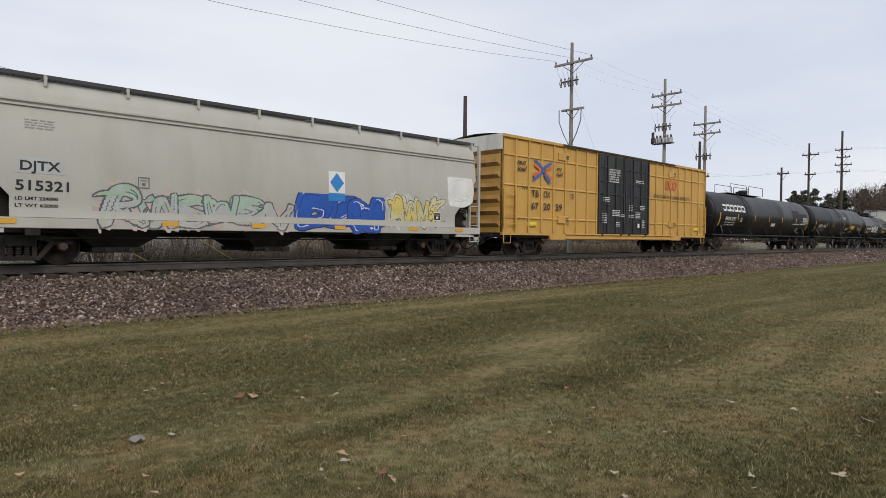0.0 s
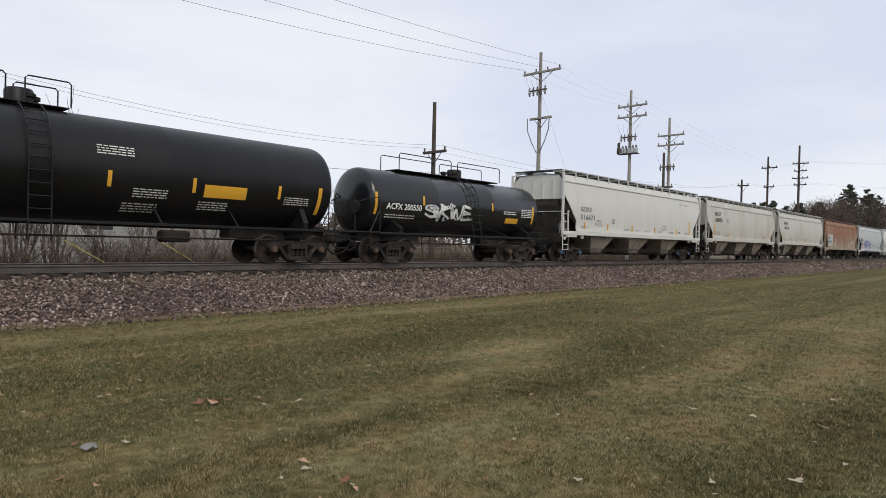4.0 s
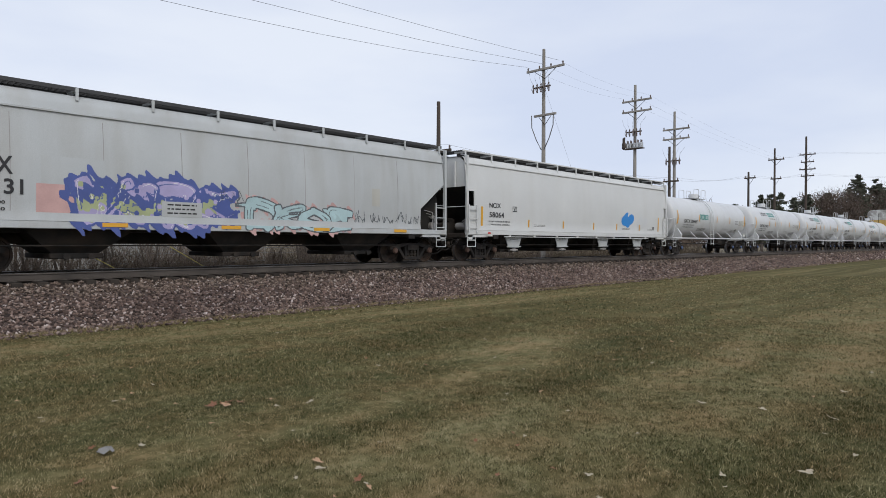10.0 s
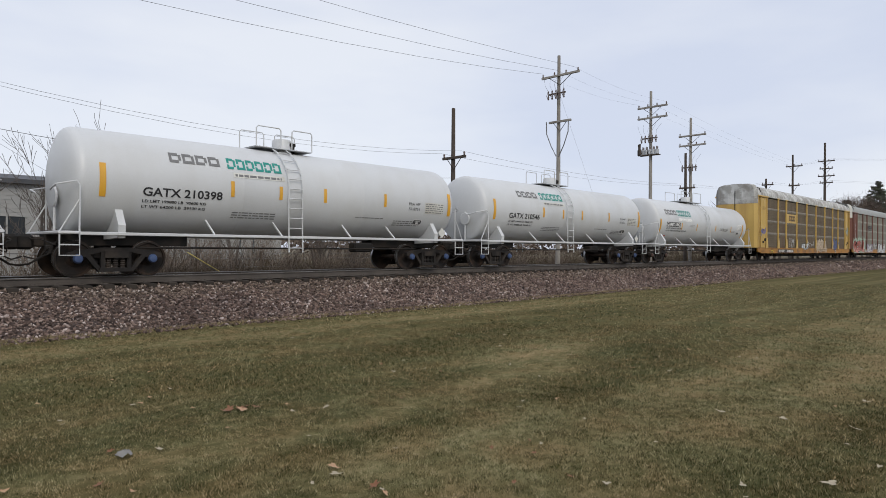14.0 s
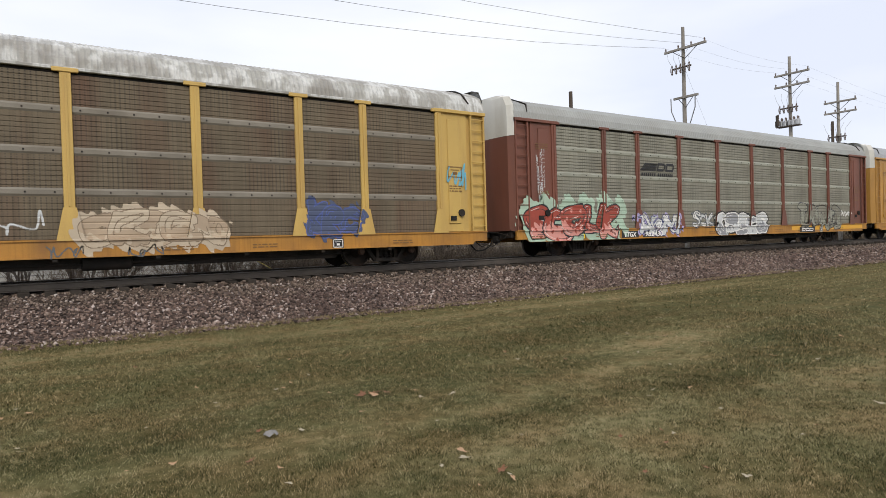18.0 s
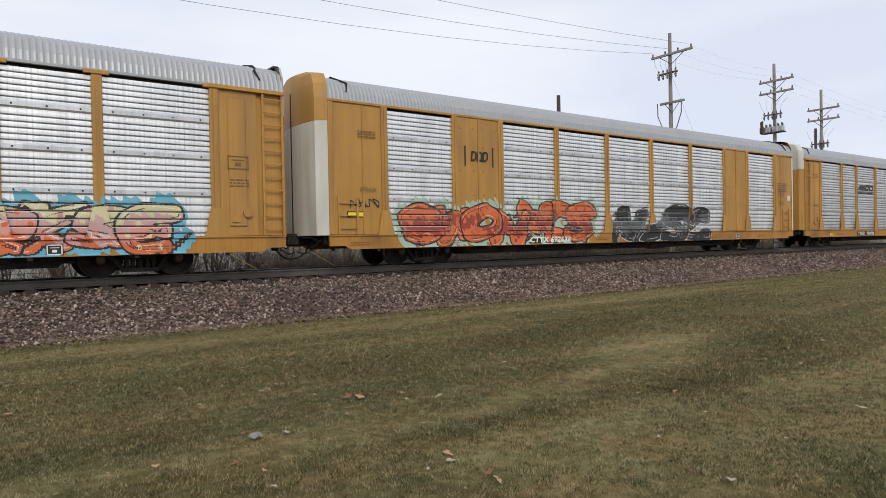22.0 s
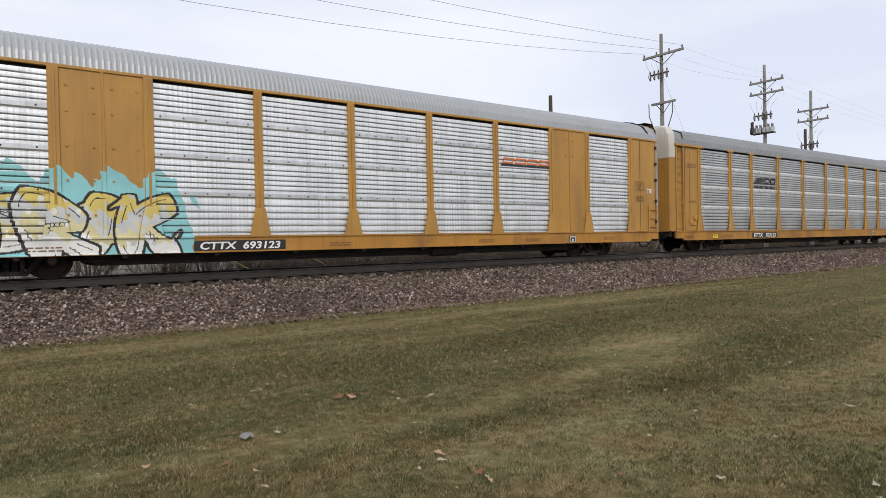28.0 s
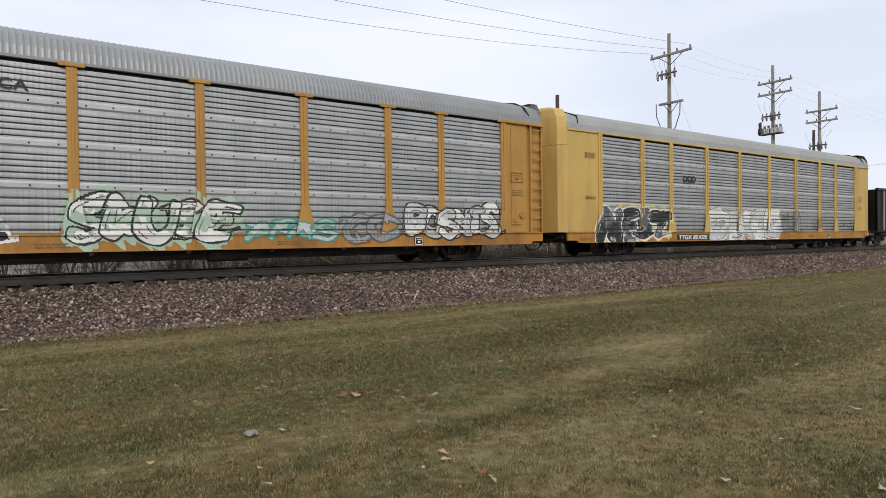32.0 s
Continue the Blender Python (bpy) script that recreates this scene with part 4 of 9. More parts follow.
    g.tube([(-L + 0.7, -0.45, 1.1), (-L + 0.7, -0.45, 2.3)], 0.03, 6)
    part("brake_wheel", g, rm, car, smooth=True)
    return car, skin


# ---- box car ----
def boxcar(s0, s1):
    L = (s1 - s0) / 2
    car = holder("box_car", ((s0 + s1) / 2, TRACK_Y, 0), "yellow double-door box car with black doors and ribbed steel sides", "box car", "freight cars of the train")
    e, half = 9.52, 1.55
    z0, z1 = 0.98, 4.88
    Y = M["boxyellow"]

    def skin(z):
        return -half
    D = 2.48      # half the width of the doorway
    for s in (-1, 1):
        # the side is sheeting with posts and rails proud of it
        for a, b in ((-e, -D), (D, e)):
            g = Geo().box(a, b, *sorted((s * (half - 0.06), s * (half - 0.10))), z0, z1)
            wall = part("side_sheet", g, Y, car)
            n = 8
            for k in range(n + 1):
                x = a + (b - a) * k / n
                w = 0.09 if k in (0, n) else 0.052
                q = Geo().bev(max(a, x - w), min(b, x + w), *sorted((s * half, s * (half - 0.06))), z0, z1, 0.014)
                part("side_post", q, Y, wall)
                if 0 < k < n:
                    q = Geo().bev(x - 0.08, x + 0.08, *sorted((s * (half + 0.012), s * half)), z0, z0 + 0.22, 0.005)
                    part("post_foot", q, Y, wall)
            for z in (1.60, 2.95, 4.18):
                for k in range(n):
                    xa, xb = a + (b - a) * k / n + 0.055, a + (b - a) * (k + 1) / n - 0.055
                    part("side_rail", Geo().prism([(s * (half - 0.06), z + 0.055), (s * (half - 0.012), z + 0.012), (s * (half - 0.012), z - 0.02), (s * (half - 0.06), z - 0.03)], "x", xa, xb), Y, wall)
        q = Geo()
        q.bev(-e, e, *sorted((s * (half + 0.03), s * (half - 0.10))), z1 - 0.02, z1 + 0.12, 0.02)
        part("top_chord", q, Y, car)
        q = Geo()
        q.prism([(-e, z0), (-e, z0 - 0.10), (-e + 3.2, z0 - 0.10), (-e + 3.26, z0 - 0.28), (e - 3.26, z0 - 0.28), (e - 3.2, z0 - 0.10), (e, z0 - 0.10), (e, z0)], "y", *sorted((s * half, s * (half - 0.08))))
        part("side_sill", q, Y, car)
        for z in (z0 - 0.03, z0 - 0.22):
            q = Geo().bev(-e + 4.4, e - 4.4, *sorted((s * (half + 0.07), s * (half + 0.0))), z - 0.03, z + 0.03, 0.01)
            part("door_track", q, Y, car)
        q = Geo().bev(-5.4, 5.4, *sorted((s * (half + 0.09), s * (half + 0.03))), z1 + 0.02, z1 + 0.10, 0.012)
        part("door_track", q, M["doorblack"], car)
        for a in (-D, 0.02):
            q = Geo()
            q.box(a, a + D - 0.02, *sorted((s * (half + 0.01), s * (half - 0.05))), z0 + 0.02, z1 - 0.02)
            d = part("door", q, M["doorblack"], car, "black sliding door")
            for k in range(4):
                x = a + 0.06 + k * (D - 0.14) / 3
                part("door_post", Geo().bev(x - 0.045, x + 0.045, *sorted((s * (half + 0.065), s * (half + 0.01))), z0 + 0.04, z1 - 0.05, 0.012), M["doorblack"], d)
            for z in (1.62, 2.95, 3.55, 4.25):
                part("door_rib", Geo().bev(a + 0.05, a + D - 0.07, *sorted((s * (half + 0.045), s * (half + 0.01))), z - 0.035, z + 0.035, 0.012), M["doorblack"], d)
            h = Geo()
            for x in (0.42, 1.95):
                h.tube([(a + x, s * (half + 0.10), 1.1), (a + x, s * (half + 0.10), 4.75)], 0.022, 6)
            h.tube([(a + 0.42, s * (half + 0.11), 2.45), (a + 1.2, s * (half + 0.11), 2.40)], 0.018, 5)
            part("lock_bar", h, M["doorblack"], d)
            for x in (0.35, 2.05):
                part("door_roller", Geo().lathe([(s * (half + 0.02), 0.07), (s * (half + 0.09), 0.07), (s * (half + 0.09), 0.0)][::1], "y", 10, (a + x, 0, z0 - 0.02)), M["steel"], d)
    g = Geo()
    g.sheet([[(x, y, z) for y, z in ((-half, z1 + 0.10), (-0.8, z1 + 0.20), (0, z1 + 0.24), (0.8, z1 + 0.20), (half, z1 + 0.10))] for x in [-e + 2 * e * k / 20 for k in range(21)]])
    part("roof", g, M["galvdull"], car)
    g = Geo().bev(-e, e, -half + 0.1, half - 0.1, 0.78, z0 + 0.02, 0.02)
    part("floor", g, M["steel"], car)
    for s in (-1, 1):
        g = Geo()
        g.box(*sorted((s * e, s * (e - 0.05))), -half, half, z0, z1 + 0.1)
        ribs = []
        for k in range(7):
            z = 1.35 + k * 0.5
            ribs.append(Geo().add([(s * e, -half + 0.12, z - 0.16), (s * (e + 0.10), -half + 0.2, z), (s * e, -half + 0.12, z + 0.16), (s * e, half - 0.12, z - 0.16), (s * (e + 0.10), half - 0.2, z), (s * e, half - 0.12, z + 0.16)],
                      [(0, 1, 4, 3), (1, 2, 5, 4), (0, 2, 1), (3, 4, 5)]))
        ew = part("end_wall", g, M["boxyellow"], car)
        for q in ribs:
            part("end_rib", q, M["boxyellow"] if s > 0 else M["endrust"], ew)
        g = Geo().box(*sorted((s * (e + 0.09), s * (e + 0.02))), -half, half, 4.35, z1 + 0.1)
        part("end_fascia", g, M["endwhite"] if s < 0 else Y, car)
        ladder(car, *sorted((s * (e - 0.06), s * (e - 0.80))), 1.15, 2.75, -half - 0.06, 4, Y, "side_ladder")
        st = Geo().tube([(s * (e - 0.10), -half, 1.0), (s * (e - 0.10), -half, 0.55), (s * (e - 0.55), -half, 0.55), (s * (e - 0.55), -half, 1.0)], 0.022, 5)
        part("step", st, Y, car)
        add_coupler(car, s * L, s)
        add_truck(car, s * 7.15)
        g = Geo().bev(*sorted((s * (L - 0.5), s * (e - 0.4))), -0.3, 0.3, 0.70, 1.0, 0.02)
        part("draft_sill", g, M["steel"], car)
    return car, skin


# ---- enclosed auto racks ----
def louvre_profile(z0, z1, deep=0.115, groups=4, ribs=5):
    """Depth and height of a corrugated panel from its foot to its top: ribs in groups with plain bands between."""
    pts, h = [], (z1 - z0) / groups
    for k in range(groups):
        a = z0 + k * h
        band = h * (0.27 if k else 0.06)
        pts += [(0.0, a), (0.0, a + band)]
        w = (h - band) / ribs
        for j in range(ribs):
            c = a + band + j * w
            pts += [(deep, c + w * 0.05), (deep, c + w * 0.17), (0.0, c + w * 0.21), (-deep * 0.03, c + w * 0.30), (-deep * 0.04, c + w * 0.55), (-deep * 0.02, c + w * 0.80), (0.0, c + w * 0.98)]
    pts.append((0.0, z1))
    return pts


RACK_POSTS = [-9.0, -7.0, -4.25, -1.42, 1.42, 4.25, 7.0, 9.0]
P0, P1, EAVE = 1.00, 4.78, 4.88


def rack_panel(parent, a, b, s, half, material):
    g = Geo()
    prof = louvre_profile(P0, P1, {"brown_soiled_galvanised": 0.014, "tan_soiled_galvanised": 0.024, "dull_galvanised": 0.085, "grey_galvanised": 0.10}.get(material.name, 0.115), ribs=6 if material in (M["galvdull"], M["galvtan"], M["galvbrown"]) else 5)
    g.sheet([[(a, s * (half - 0.05 - d), z), (b, s * (half - 0.05 - d), z)] for d, z in prof])
    g.sheet([[(a, s * (half - 0.19), z), (b, s * (half - 0.19), z)] for z in (P0, P1)])
    p = part("side_panel", g, material, parent)
    band_m = M[BANDS.get(material.name, "bandbright")]
    r = Geo()
    h = (P1 - P0) / 4
    for k in range(1, 4):
        z = P0 + k * h + h * 0.135
        q = Geo().prism([(s * (half - 0.05), z - h * 0.10), (s * (half - 0.022), z - h * 0.05), (s * (half - 0.022), z + h * 0.05), (s * (half - 0.05), z + h * 0.10)], "x", a, b)
        part("panel_band", q, band_m, p)
        n = max(2, int((b - a) / 0.55))
        for j in range(n):
            x = a + (b - a) * (j + 0.5) / n
            r.box(x - 0.018, x + 0.018, *sorted((s * (half - 0.012), s * (half - 0.03))), z - 0.018, z + 0.018)
    tagged(part("rivets", r, M["steel"], p), kind="stuff")
    return p


BANDS = {"brown_soiled_galvanised": "bandbrown", "tan_soiled_galvanised": "bandtan", "bright_galvanised": "bandmid", "clean_galvanised": "bandgrey", "grey_galvanised": "bandgrey"}


def autorack(s0, s1, paint, panel, roof, label, posts=RACK_POSTS, full=(), end_full=False, roof_ends=None, z_top=5.83, end_paint=None):
    """full: spans closed with plain painted sheet; end_full: no open end frame, the side sheet runs to the end."""
    L = (s1 - s0) / 2
    car = holder("auto_rack", ((s0 + s1) / 2, TRACK_Y, 0), label, "auto rack car", "freight cars of the train")
    half, e = 1.57, 13.55

    def skin(z):
        return -half + 0.035 if z > 1.0 else -half - 0.045

    soiled = panel in (M["galvbrown"], M["galvtan"])
    relief = louvre_profile(P0, P1, {"brown_soiled_galvanised": 0.014, "tan_soiled_galvanised": 0.024, "dull_galvanised": 0.085, "grey_galvanised": 0.10}.get(panel.name, 0.115), ribs=6 if soiled or panel is M["galvdull"] else 5)
    prof_z = np.array([q for _, q in relief])
    prof_d = np.array([d for d, _ in relief])
    stops = [posts[0] - 2.68] + list(posts) + [posts[-1] + 2.68]

    def depth(x, z):
        if z < 0.985:
            return -half - (0.052 if z < 0.595 or z > 0.945 else 0.004)
        for i, c in enumerate(stops):
            w = 0.115 if z > 1.72 else 0.29 - (z - 0.98) * 0.20
            if abs(x - c) < w:
                return -half - (0.022 if z > 1.72 else 0.042)
        if x < stops[0] or x > stops[-1]:
            return -half - 0.002 if not end_full else -half + 0.028
        k = sum(1 for c in stops if c < x) - 1
        if k in full:
            return -half + 0.018 if abs(x - (stops[k] + stops[k + 1]) / 2) > 0.04 else -half - 0.007
        h = (P1 - P0) / 4
        off = abs((z - P0 - h * 0.135 + h / 2) % h - h / 2) / h
        if off < 0.11 and z > P0 + h * 0.5:
            return -half + 0.05 - 0.028 * max(0.0, min(1.0, (0.10 - off) / 0.05)) - 0.002
        return -half + 0.05 + float(np.interp(z, prof_z, prof_d))
    deck = M["deckyellow"]
    # flat car under the rack
    for s in (-1, 1):
        g = Geo()
        g.prism([(-e, 0.66), (-e + 0.5, 0.66), (-e + 0.62, 0.56), (e - 0.62, 0.56), (e - 0.5, 0.66), (e, 0.66), (e, 0.98), (-e, 0.98)], "y", *sorted((s * half, s * (half - 0.10))))
        g.box(-e, e, *sorted((s * (half + 0.035), s * half)), 0.95, 0.99)
        g.box(-e + 0.62, e - 0.62, *sorted((s * (half + 0.05), s * half)), 0.56, 0.59)
        sill = part("side_sill", g, deck, car, "worn yellow flat-car side sill")
        for k in range(12):
            x = -e + 1.6 + k * (2 * e - 3.2) / 11
            q = Geo().box(x - 0.05, x + 0.05, *sorted((s * (half + 0.02), s * (half - 0.02))), 0.48, 0.57)
            part("lug", q, M["steel"], sill)
    g = Geo().bev(-e + 0.1, e - 0.1, -half + 0.1, half - 0.1, 0.80, 0.96, 0.02)
    part("deck", g, M["steel"], car)
    g = Geo().prism([(-e + 4.9, 0.80), (-e + 5.4, 0.30), (e - 5.4, 0.30), (e - 4.9, 0.80)], "y", -1.2, 1.2).bev(-e + 2.8, e - 2.8, -0.35, 0.35, 0.42, 0.80, 0.03)
    for k in range(9):
        x = -9 + k * 2.25
        g.box(x - 0.06, x + 0.06, -half + 0.15, half - 0.15, 0.55, 0.80)
    part("centre_sill", g, M["steel"], car)
    ends = posts[0] - 2.68, posts[-1] + 2.68
    xs = [ends[0]] + list(posts) + [ends[1]]
    for s in (-1, 1):
        spans = list(zip(xs[:-1], xs[1:]))
        for i, (a, b) in enumerate(spans):
            if i in full:
                g = Geo().box(a, b, *sorted((s * (half - 0.02), s * (half - 0.07))), P0, EAVE)
                q = part("closed_panel", g, paint, car, "plain painted steel sheet")
                h = Geo()
                m = (a + b) / 2
                h.box(m - 0.03, m + 0.03, *sorted((s * (half + 0.005), s * (half - 0.02))), P0, EAVE)
                for z in (1.5, 2.3, 3.1, 3.9, 4.5):
                    for x in (a + 0.25, m - 0.2, m + 0.2, b - 0.25):
                        h.box(x - 0.025, x + 0.025, *sorted((s * half, s * (half - 0.02))), z - 0.025, z + 0.025)
                part("fastener", h, paint, q)
            else:
                rack_panel(car, a, b, s, half, panel)
        for x in xs:
            g = Geo()
            g.bev(x - 0.115, x + 0.115, *sorted((s * (half + 0.02), s * (half - 0.06))), P0 - 0.02, EAVE, 0.012)
            g.box(x - 0.025, x + 0.025, *sorted((s * (half + 0.045), s * (half + 0.02))), P0 + 0.75, EAVE - 0.1)
            post = part("post", g, paint, car)
            g = Geo()
            g.prism([(x - 0.29, 0.96), (x + 0.29, 0.96), (x + 0.135, 1.72), (x - 0.135, 1.72)], "y", *sorted((s * (half + 0.04), s * (half + 0.015))))
            part("post_foot", g, paint, post)
            if not end_full:
                g = Geo().bev(x - 0.27, x + 0.27, *sorted((s * (half + 0.05), s * (half - 0.02))), EAVE - 0.07, EAVE + 0.03, 0.012)
                part("post_cap", g, paint, post)
        g = Geo()
        g.bev(-e, e, *sorted((s * (half + 0.01), s * (half - 0.10))), EAVE - 0.02, EAVE + 0.06, 0.012)
        part("top_rail", g, paint if end_full else roof, car)
        # dark sheet added behind the gap to give the shade under the roof edge
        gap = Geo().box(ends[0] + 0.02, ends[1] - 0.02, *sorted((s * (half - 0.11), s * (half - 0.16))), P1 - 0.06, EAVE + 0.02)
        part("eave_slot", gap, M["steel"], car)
        # end bays
        for t in (-1, 1):
            xa = ends[0] if t < 0 else ends[1]
            a, b = sorted((xa, t * (e - (0.0 if end_full else 0.75))))
            g = Geo().box(a, b, *sorted((s * (half - 0.03), s * (half - 0.08))), P0, EAVE)
            if not end_full:
                g.bev(a + 0.35, b - 0.30, *sorted((s * (half + 0.0), s * (half - 0.03))), P0 + 0.25, EAVE - 0.25, 0.012)
            pn = part("end_panel", g, paint, car)
            if not end_full:
                la, lb = sorted((t * e, t * (e - 0.62)))
                ia, ib = sorted((t * e, t * (e - 0.80)))
                ladder(car, la + 0.04, lb - 0.04, P0, EAVE - 0.02, s * half, 11, paint, "end_ladder") if s < 0 else None
                g = Geo().box(ia, ib, *sorted((s * (half - 0.09), s * (half - 0.13))), P0, EAVE)
                part("inset_sheet", g, paint, car)
                g = Geo().bev(*sorted((t * e + t * 0.02, t * (e - 2.05))), *sorted((s * (half + 0.06), s * (half - 0.04))), EAVE - 0.06, EAVE + 0.05, 0.012)
                part("door_track", g, paint, car)
                g = Geo()
                x = t * (e - 1.25)
                g.box(x - 0.22, x + 0.0, *sorted((s * (half + 0.03), s * (half - 0.03))), 1.35, 1.50)
                g.lathe([(s * (half + 0.0), 0.12), (s * (half + 0.06), 0.12), (s * (half + 0.06), 0)], "y", 12, (x + 0.2, 0, 1.6))
                part("door_gear", g, M["steel"] if paint is not M["rackyellow"] else paint, pn)
    # roof: ribbed sheet over a rounded section
    prof = [(-half + 0.01, EAVE + 0.04), (-half + 0.05, EAVE + 0.28), (-half + 0.20, EAVE + 0.56), (-half + 0.48, z_top - 0.24), (-half + 0.90, z_top - 0.08), (-0.35, z_top - 0.01), (0, z_top)]
    prof += [(-y, z) for y, z in prof[-2::-1]]
    n = 624
    g = Geo()
    rows = []
    for k in range(n + 1):
        x = -e + 2 * e * k / n
        d = 0.014 if k % 3 < 1 else 0.0
        rows.append([(x, y * (1 + d * 0.35), z + d) for y, z in prof])
    g.sheet(rows)
    part("roof", g, roof, car)
    # ends with clam doors, shade plates and brake step
    for t in (-1, 1):
        g = Geo()
        out = 0.45 if end_full else 0.20
        steps = [(half - 0.02, t * (e - 0.02)), (half - 0.25, t * (e + out * 0.67)), (0.6, t * (e + out * 0.93)), (0.0, t * (e + out))]
        ring = [(y, x) for y, x in steps] + [(-y, x) for y, x in steps[-2::-1]]
        g.sheet([[(x, y, z) for y, x in ring] for z in (P0 - 0.02, 2.2, 3.4, 4.30)])
        d = part("end_door", g, end_paint or paint, car)
        for y in (0.05,):
            q = Geo().box(*sorted((t * (e + out - 0.10), t * (e + out + 0.01))), y - 0.03, y + 0.03, P0, 5.3)
            part("door_seam", q, M["steel"], d)
        g = Geo()
        up = []
        for f, z in ((1.0, 4.31), (1.0, 4.98), (0.97, 5.38), (0.86, z_top - 0.14), (0.62, z_top - 0.03)):
            up.append([(x - (t * 0.0), y * f, z) for y, x in ring])
        g.sheet(up)
        c = [(t * (e - 0.02), 0, z_top)]
        n0 = len(g.v)
        g.add([(t * (e - 0.05), 0, z_top - 0.02)], [])
        g.f += [(n0, n0 - len(ring) + i, n0 - len(ring) + i + 1) for i in range(len(ring) - 1)]
        part("end_cap", g, roof_ends or roof, car)
        seam = [(t * (e - 0.62 - 0.10 * math.sin(k * 1.7)), y * 1.012, z + 0.03) for k, (y, z) in enumerate(prof[1:7])]
        part("roof_seam", Geo().tube(seam, [0.02 + 0.014 * (k % 2) for k in range(6)], 5), M["steel"], car)
        g = Geo().bev(*sorted((t * (e - 0.1), t * (L - 0.62))), -1.3, 1.3, 0.72, 0.98, 0.02)
        part("end_sill", g, M["steel"], car)
        add_coupler(car, t * L, t)
        add_truck(car, t * 9.95)
    # brake pipe and reservoir
    rod(car, [(-8.5, -1.25, 0.42), (-4, -1.25, 0.40), (-3.6, -1.25, 0.30), (-2.6, -1.25, 0.40), (8.5, -1.25, 0.42)], 0.03, M["steel"], "brake_pipe")
    g = Geo().lathe([(1.6, 0.02), (1.66, 0.18), (2.7, 0.18), (2.76, 0.02)], "x", 12, (0, -1.15, 0.42))
    part("brake_reservoir", g, M["steel"], car, smooth=True)
    return car, skin, depth


# ---- graffiti: paint laid on the side in fine rows that follow its relief ----
STROKES = {
    "S": [[(0.8, 0.7), (0.1, 1), (-0.8, 0.5), (0, 0), (0.8, -0.5), (0, -1), (-0.9, -0.7)]],
    "O": [[(0, 1), (-0.8, 0.5), (-0.8, -0.5), (0, -1), (0.8, -0.5), (0.8, 0.5), (0, 1)]],
    "N": [[(-0.8, -1), (-0.7, 1)], [(-0.7, 0.9), (0.7, -0.9)], [(0.7, -1), (0.8, 1)]],
    "E": [[(0.8, 0.8), (-0.6, 0.9), (-0.8, 0), (-0.6, -0.9), (0.8, -0.9)], [(-0.7, 0), (0.5, 0.1)]],
    "C": [[(0.8, 0.7), (0, 1), (-0.8, 0.3), (-0.7, -0.6), (0.1, -1), (0.9, -0.6)]],
    "M": [[(-0.9, -1), (-0.7, 0.9)], [(-0.7, 0.9), (0, -0.3), (0.7, 0.9)], [(0.7, 0.9), (0.9, -1)]],
    "U": [[(-0.8, 1), (-0.8, -0.5), (0, -1), (0.8, -0.5), (0.8, 1)]],
    "K": [[(-0.7, -1), (-0.7, 1)], [(0.8, 1), (-0.5, 0), (0.9, -1)]],
    "A": [[(-0.9, -1), (0, 1), (0.9, -1)], [(-0.5, -0.3), (0.5, -0.3)]],
    "R": [[(-0.7, -1), (-0.7, 0.9), (0.5, 0.8), (0.6, 0.2), (-0.5, 0), (0.9, -1)]],
    "D": [[(-0.7, -0.9), (-0.7, 0.9), (0.5, 0.6), (0.8, -0.1), (0.4, -0.8), (-0.7, -0.9)]],
    "I": [[(-0.1, -1), (0.1, 1)], [(-0.5, 0.9), (0.6, 0.9)]],
    "W": [[(-0.9, 1), (-0.5, -0.9), (0, 0.4), (0.5, -0.9), (0.9, 1)]],
    "H": [[(-0.7, 1), (-0.7, -1)], [(0.7, 1), (0.7, -1)], [(-0.6, 0), (0.6, 0)]],
    "V": [[(-0.8, 1), (0, -0.9), (0.8, 1)]],
    "T": [[(-0.8, 0.9), (0.8, 0.9)], [(0, 0.9), (0, -1)]],
    "B": [[(-0.7, -0.9), (-0.7, 0.9), (0.5, 0.7), (0.4, 0.1), (-0.5, 0), (0.7, -0.2), (0.6, -0.8), (-0.7, -0.9)]],
    "L": [[(-0.6, 1), (-0.7, -0.8), (0.8, -0.9)]],
}


def smooth_path(pts, per=7):
    pts = [np.array(p, float) for p in pts]
    out = []
    for i in range(len(pts) - 1):
        p0, p1, p2, p3 = pts[max(i - 1, 0)], pts[i], pts[i + 1], pts[min(i + 2, len(pts) - 1)]
        for k in range(per):
            u = k / per
            out.append(0.5 * (2 * p1 + (p2 - p0) * u + (2 * p0 - 5 * p1 + 4 * p2 - p3) * u * u + (3 * p1 - p0 - 3 * p2 + p3) * u ** 3))
    out.append(pts[-1])
    return np.array(out)


def lay_paint(car, x0, x1, z0, z1, depth, colour, names, dx=0.012, dz=0.018):
    """Fills the oblong with rows of paint: colour(X, Z) gives an index or -1 for each place, names a material for each index."""
    xs = np.arange(x0, x1, dx)
    zs = np.arange(z0, z1, dz)
    X, Z = np.meshgrid(xs + dx / 2, zs + dz / 2)
    C = colour(X, Z)
    geos = {}
    for r, z in enumerate(zs):
        row = C[r]
        k = 0
        while k < len(row):
            j = k
            d0 = depth(xs[k] + dx / 2, z + dz / 2)
            while j + 1 < len(row) and row[j + 1] == row[k] and abs(depth(xs[j + 1] + dx / 2, z + dz / 2) - d0) < 1e-4:
                j += 1
            if row[k] >= 0:
                m = (xs[k] + xs[j]) / 2
                a, b = depth(m, z) - 0.006, depth(m, z + dz) - 0.006
                geos.setdefault(int(row[k]), Geo()).add([(xs[k], a, z), (xs[j] + dx, a, z), (xs[j] + dx, b, z + dz), (xs[k], b, z + dz)], [(0, 1, 2, 3)])
            k = j + 1
    for c, g in geos.items():
        tagged(part(names[c][0], g, names[c][1], car), kind="stuff")


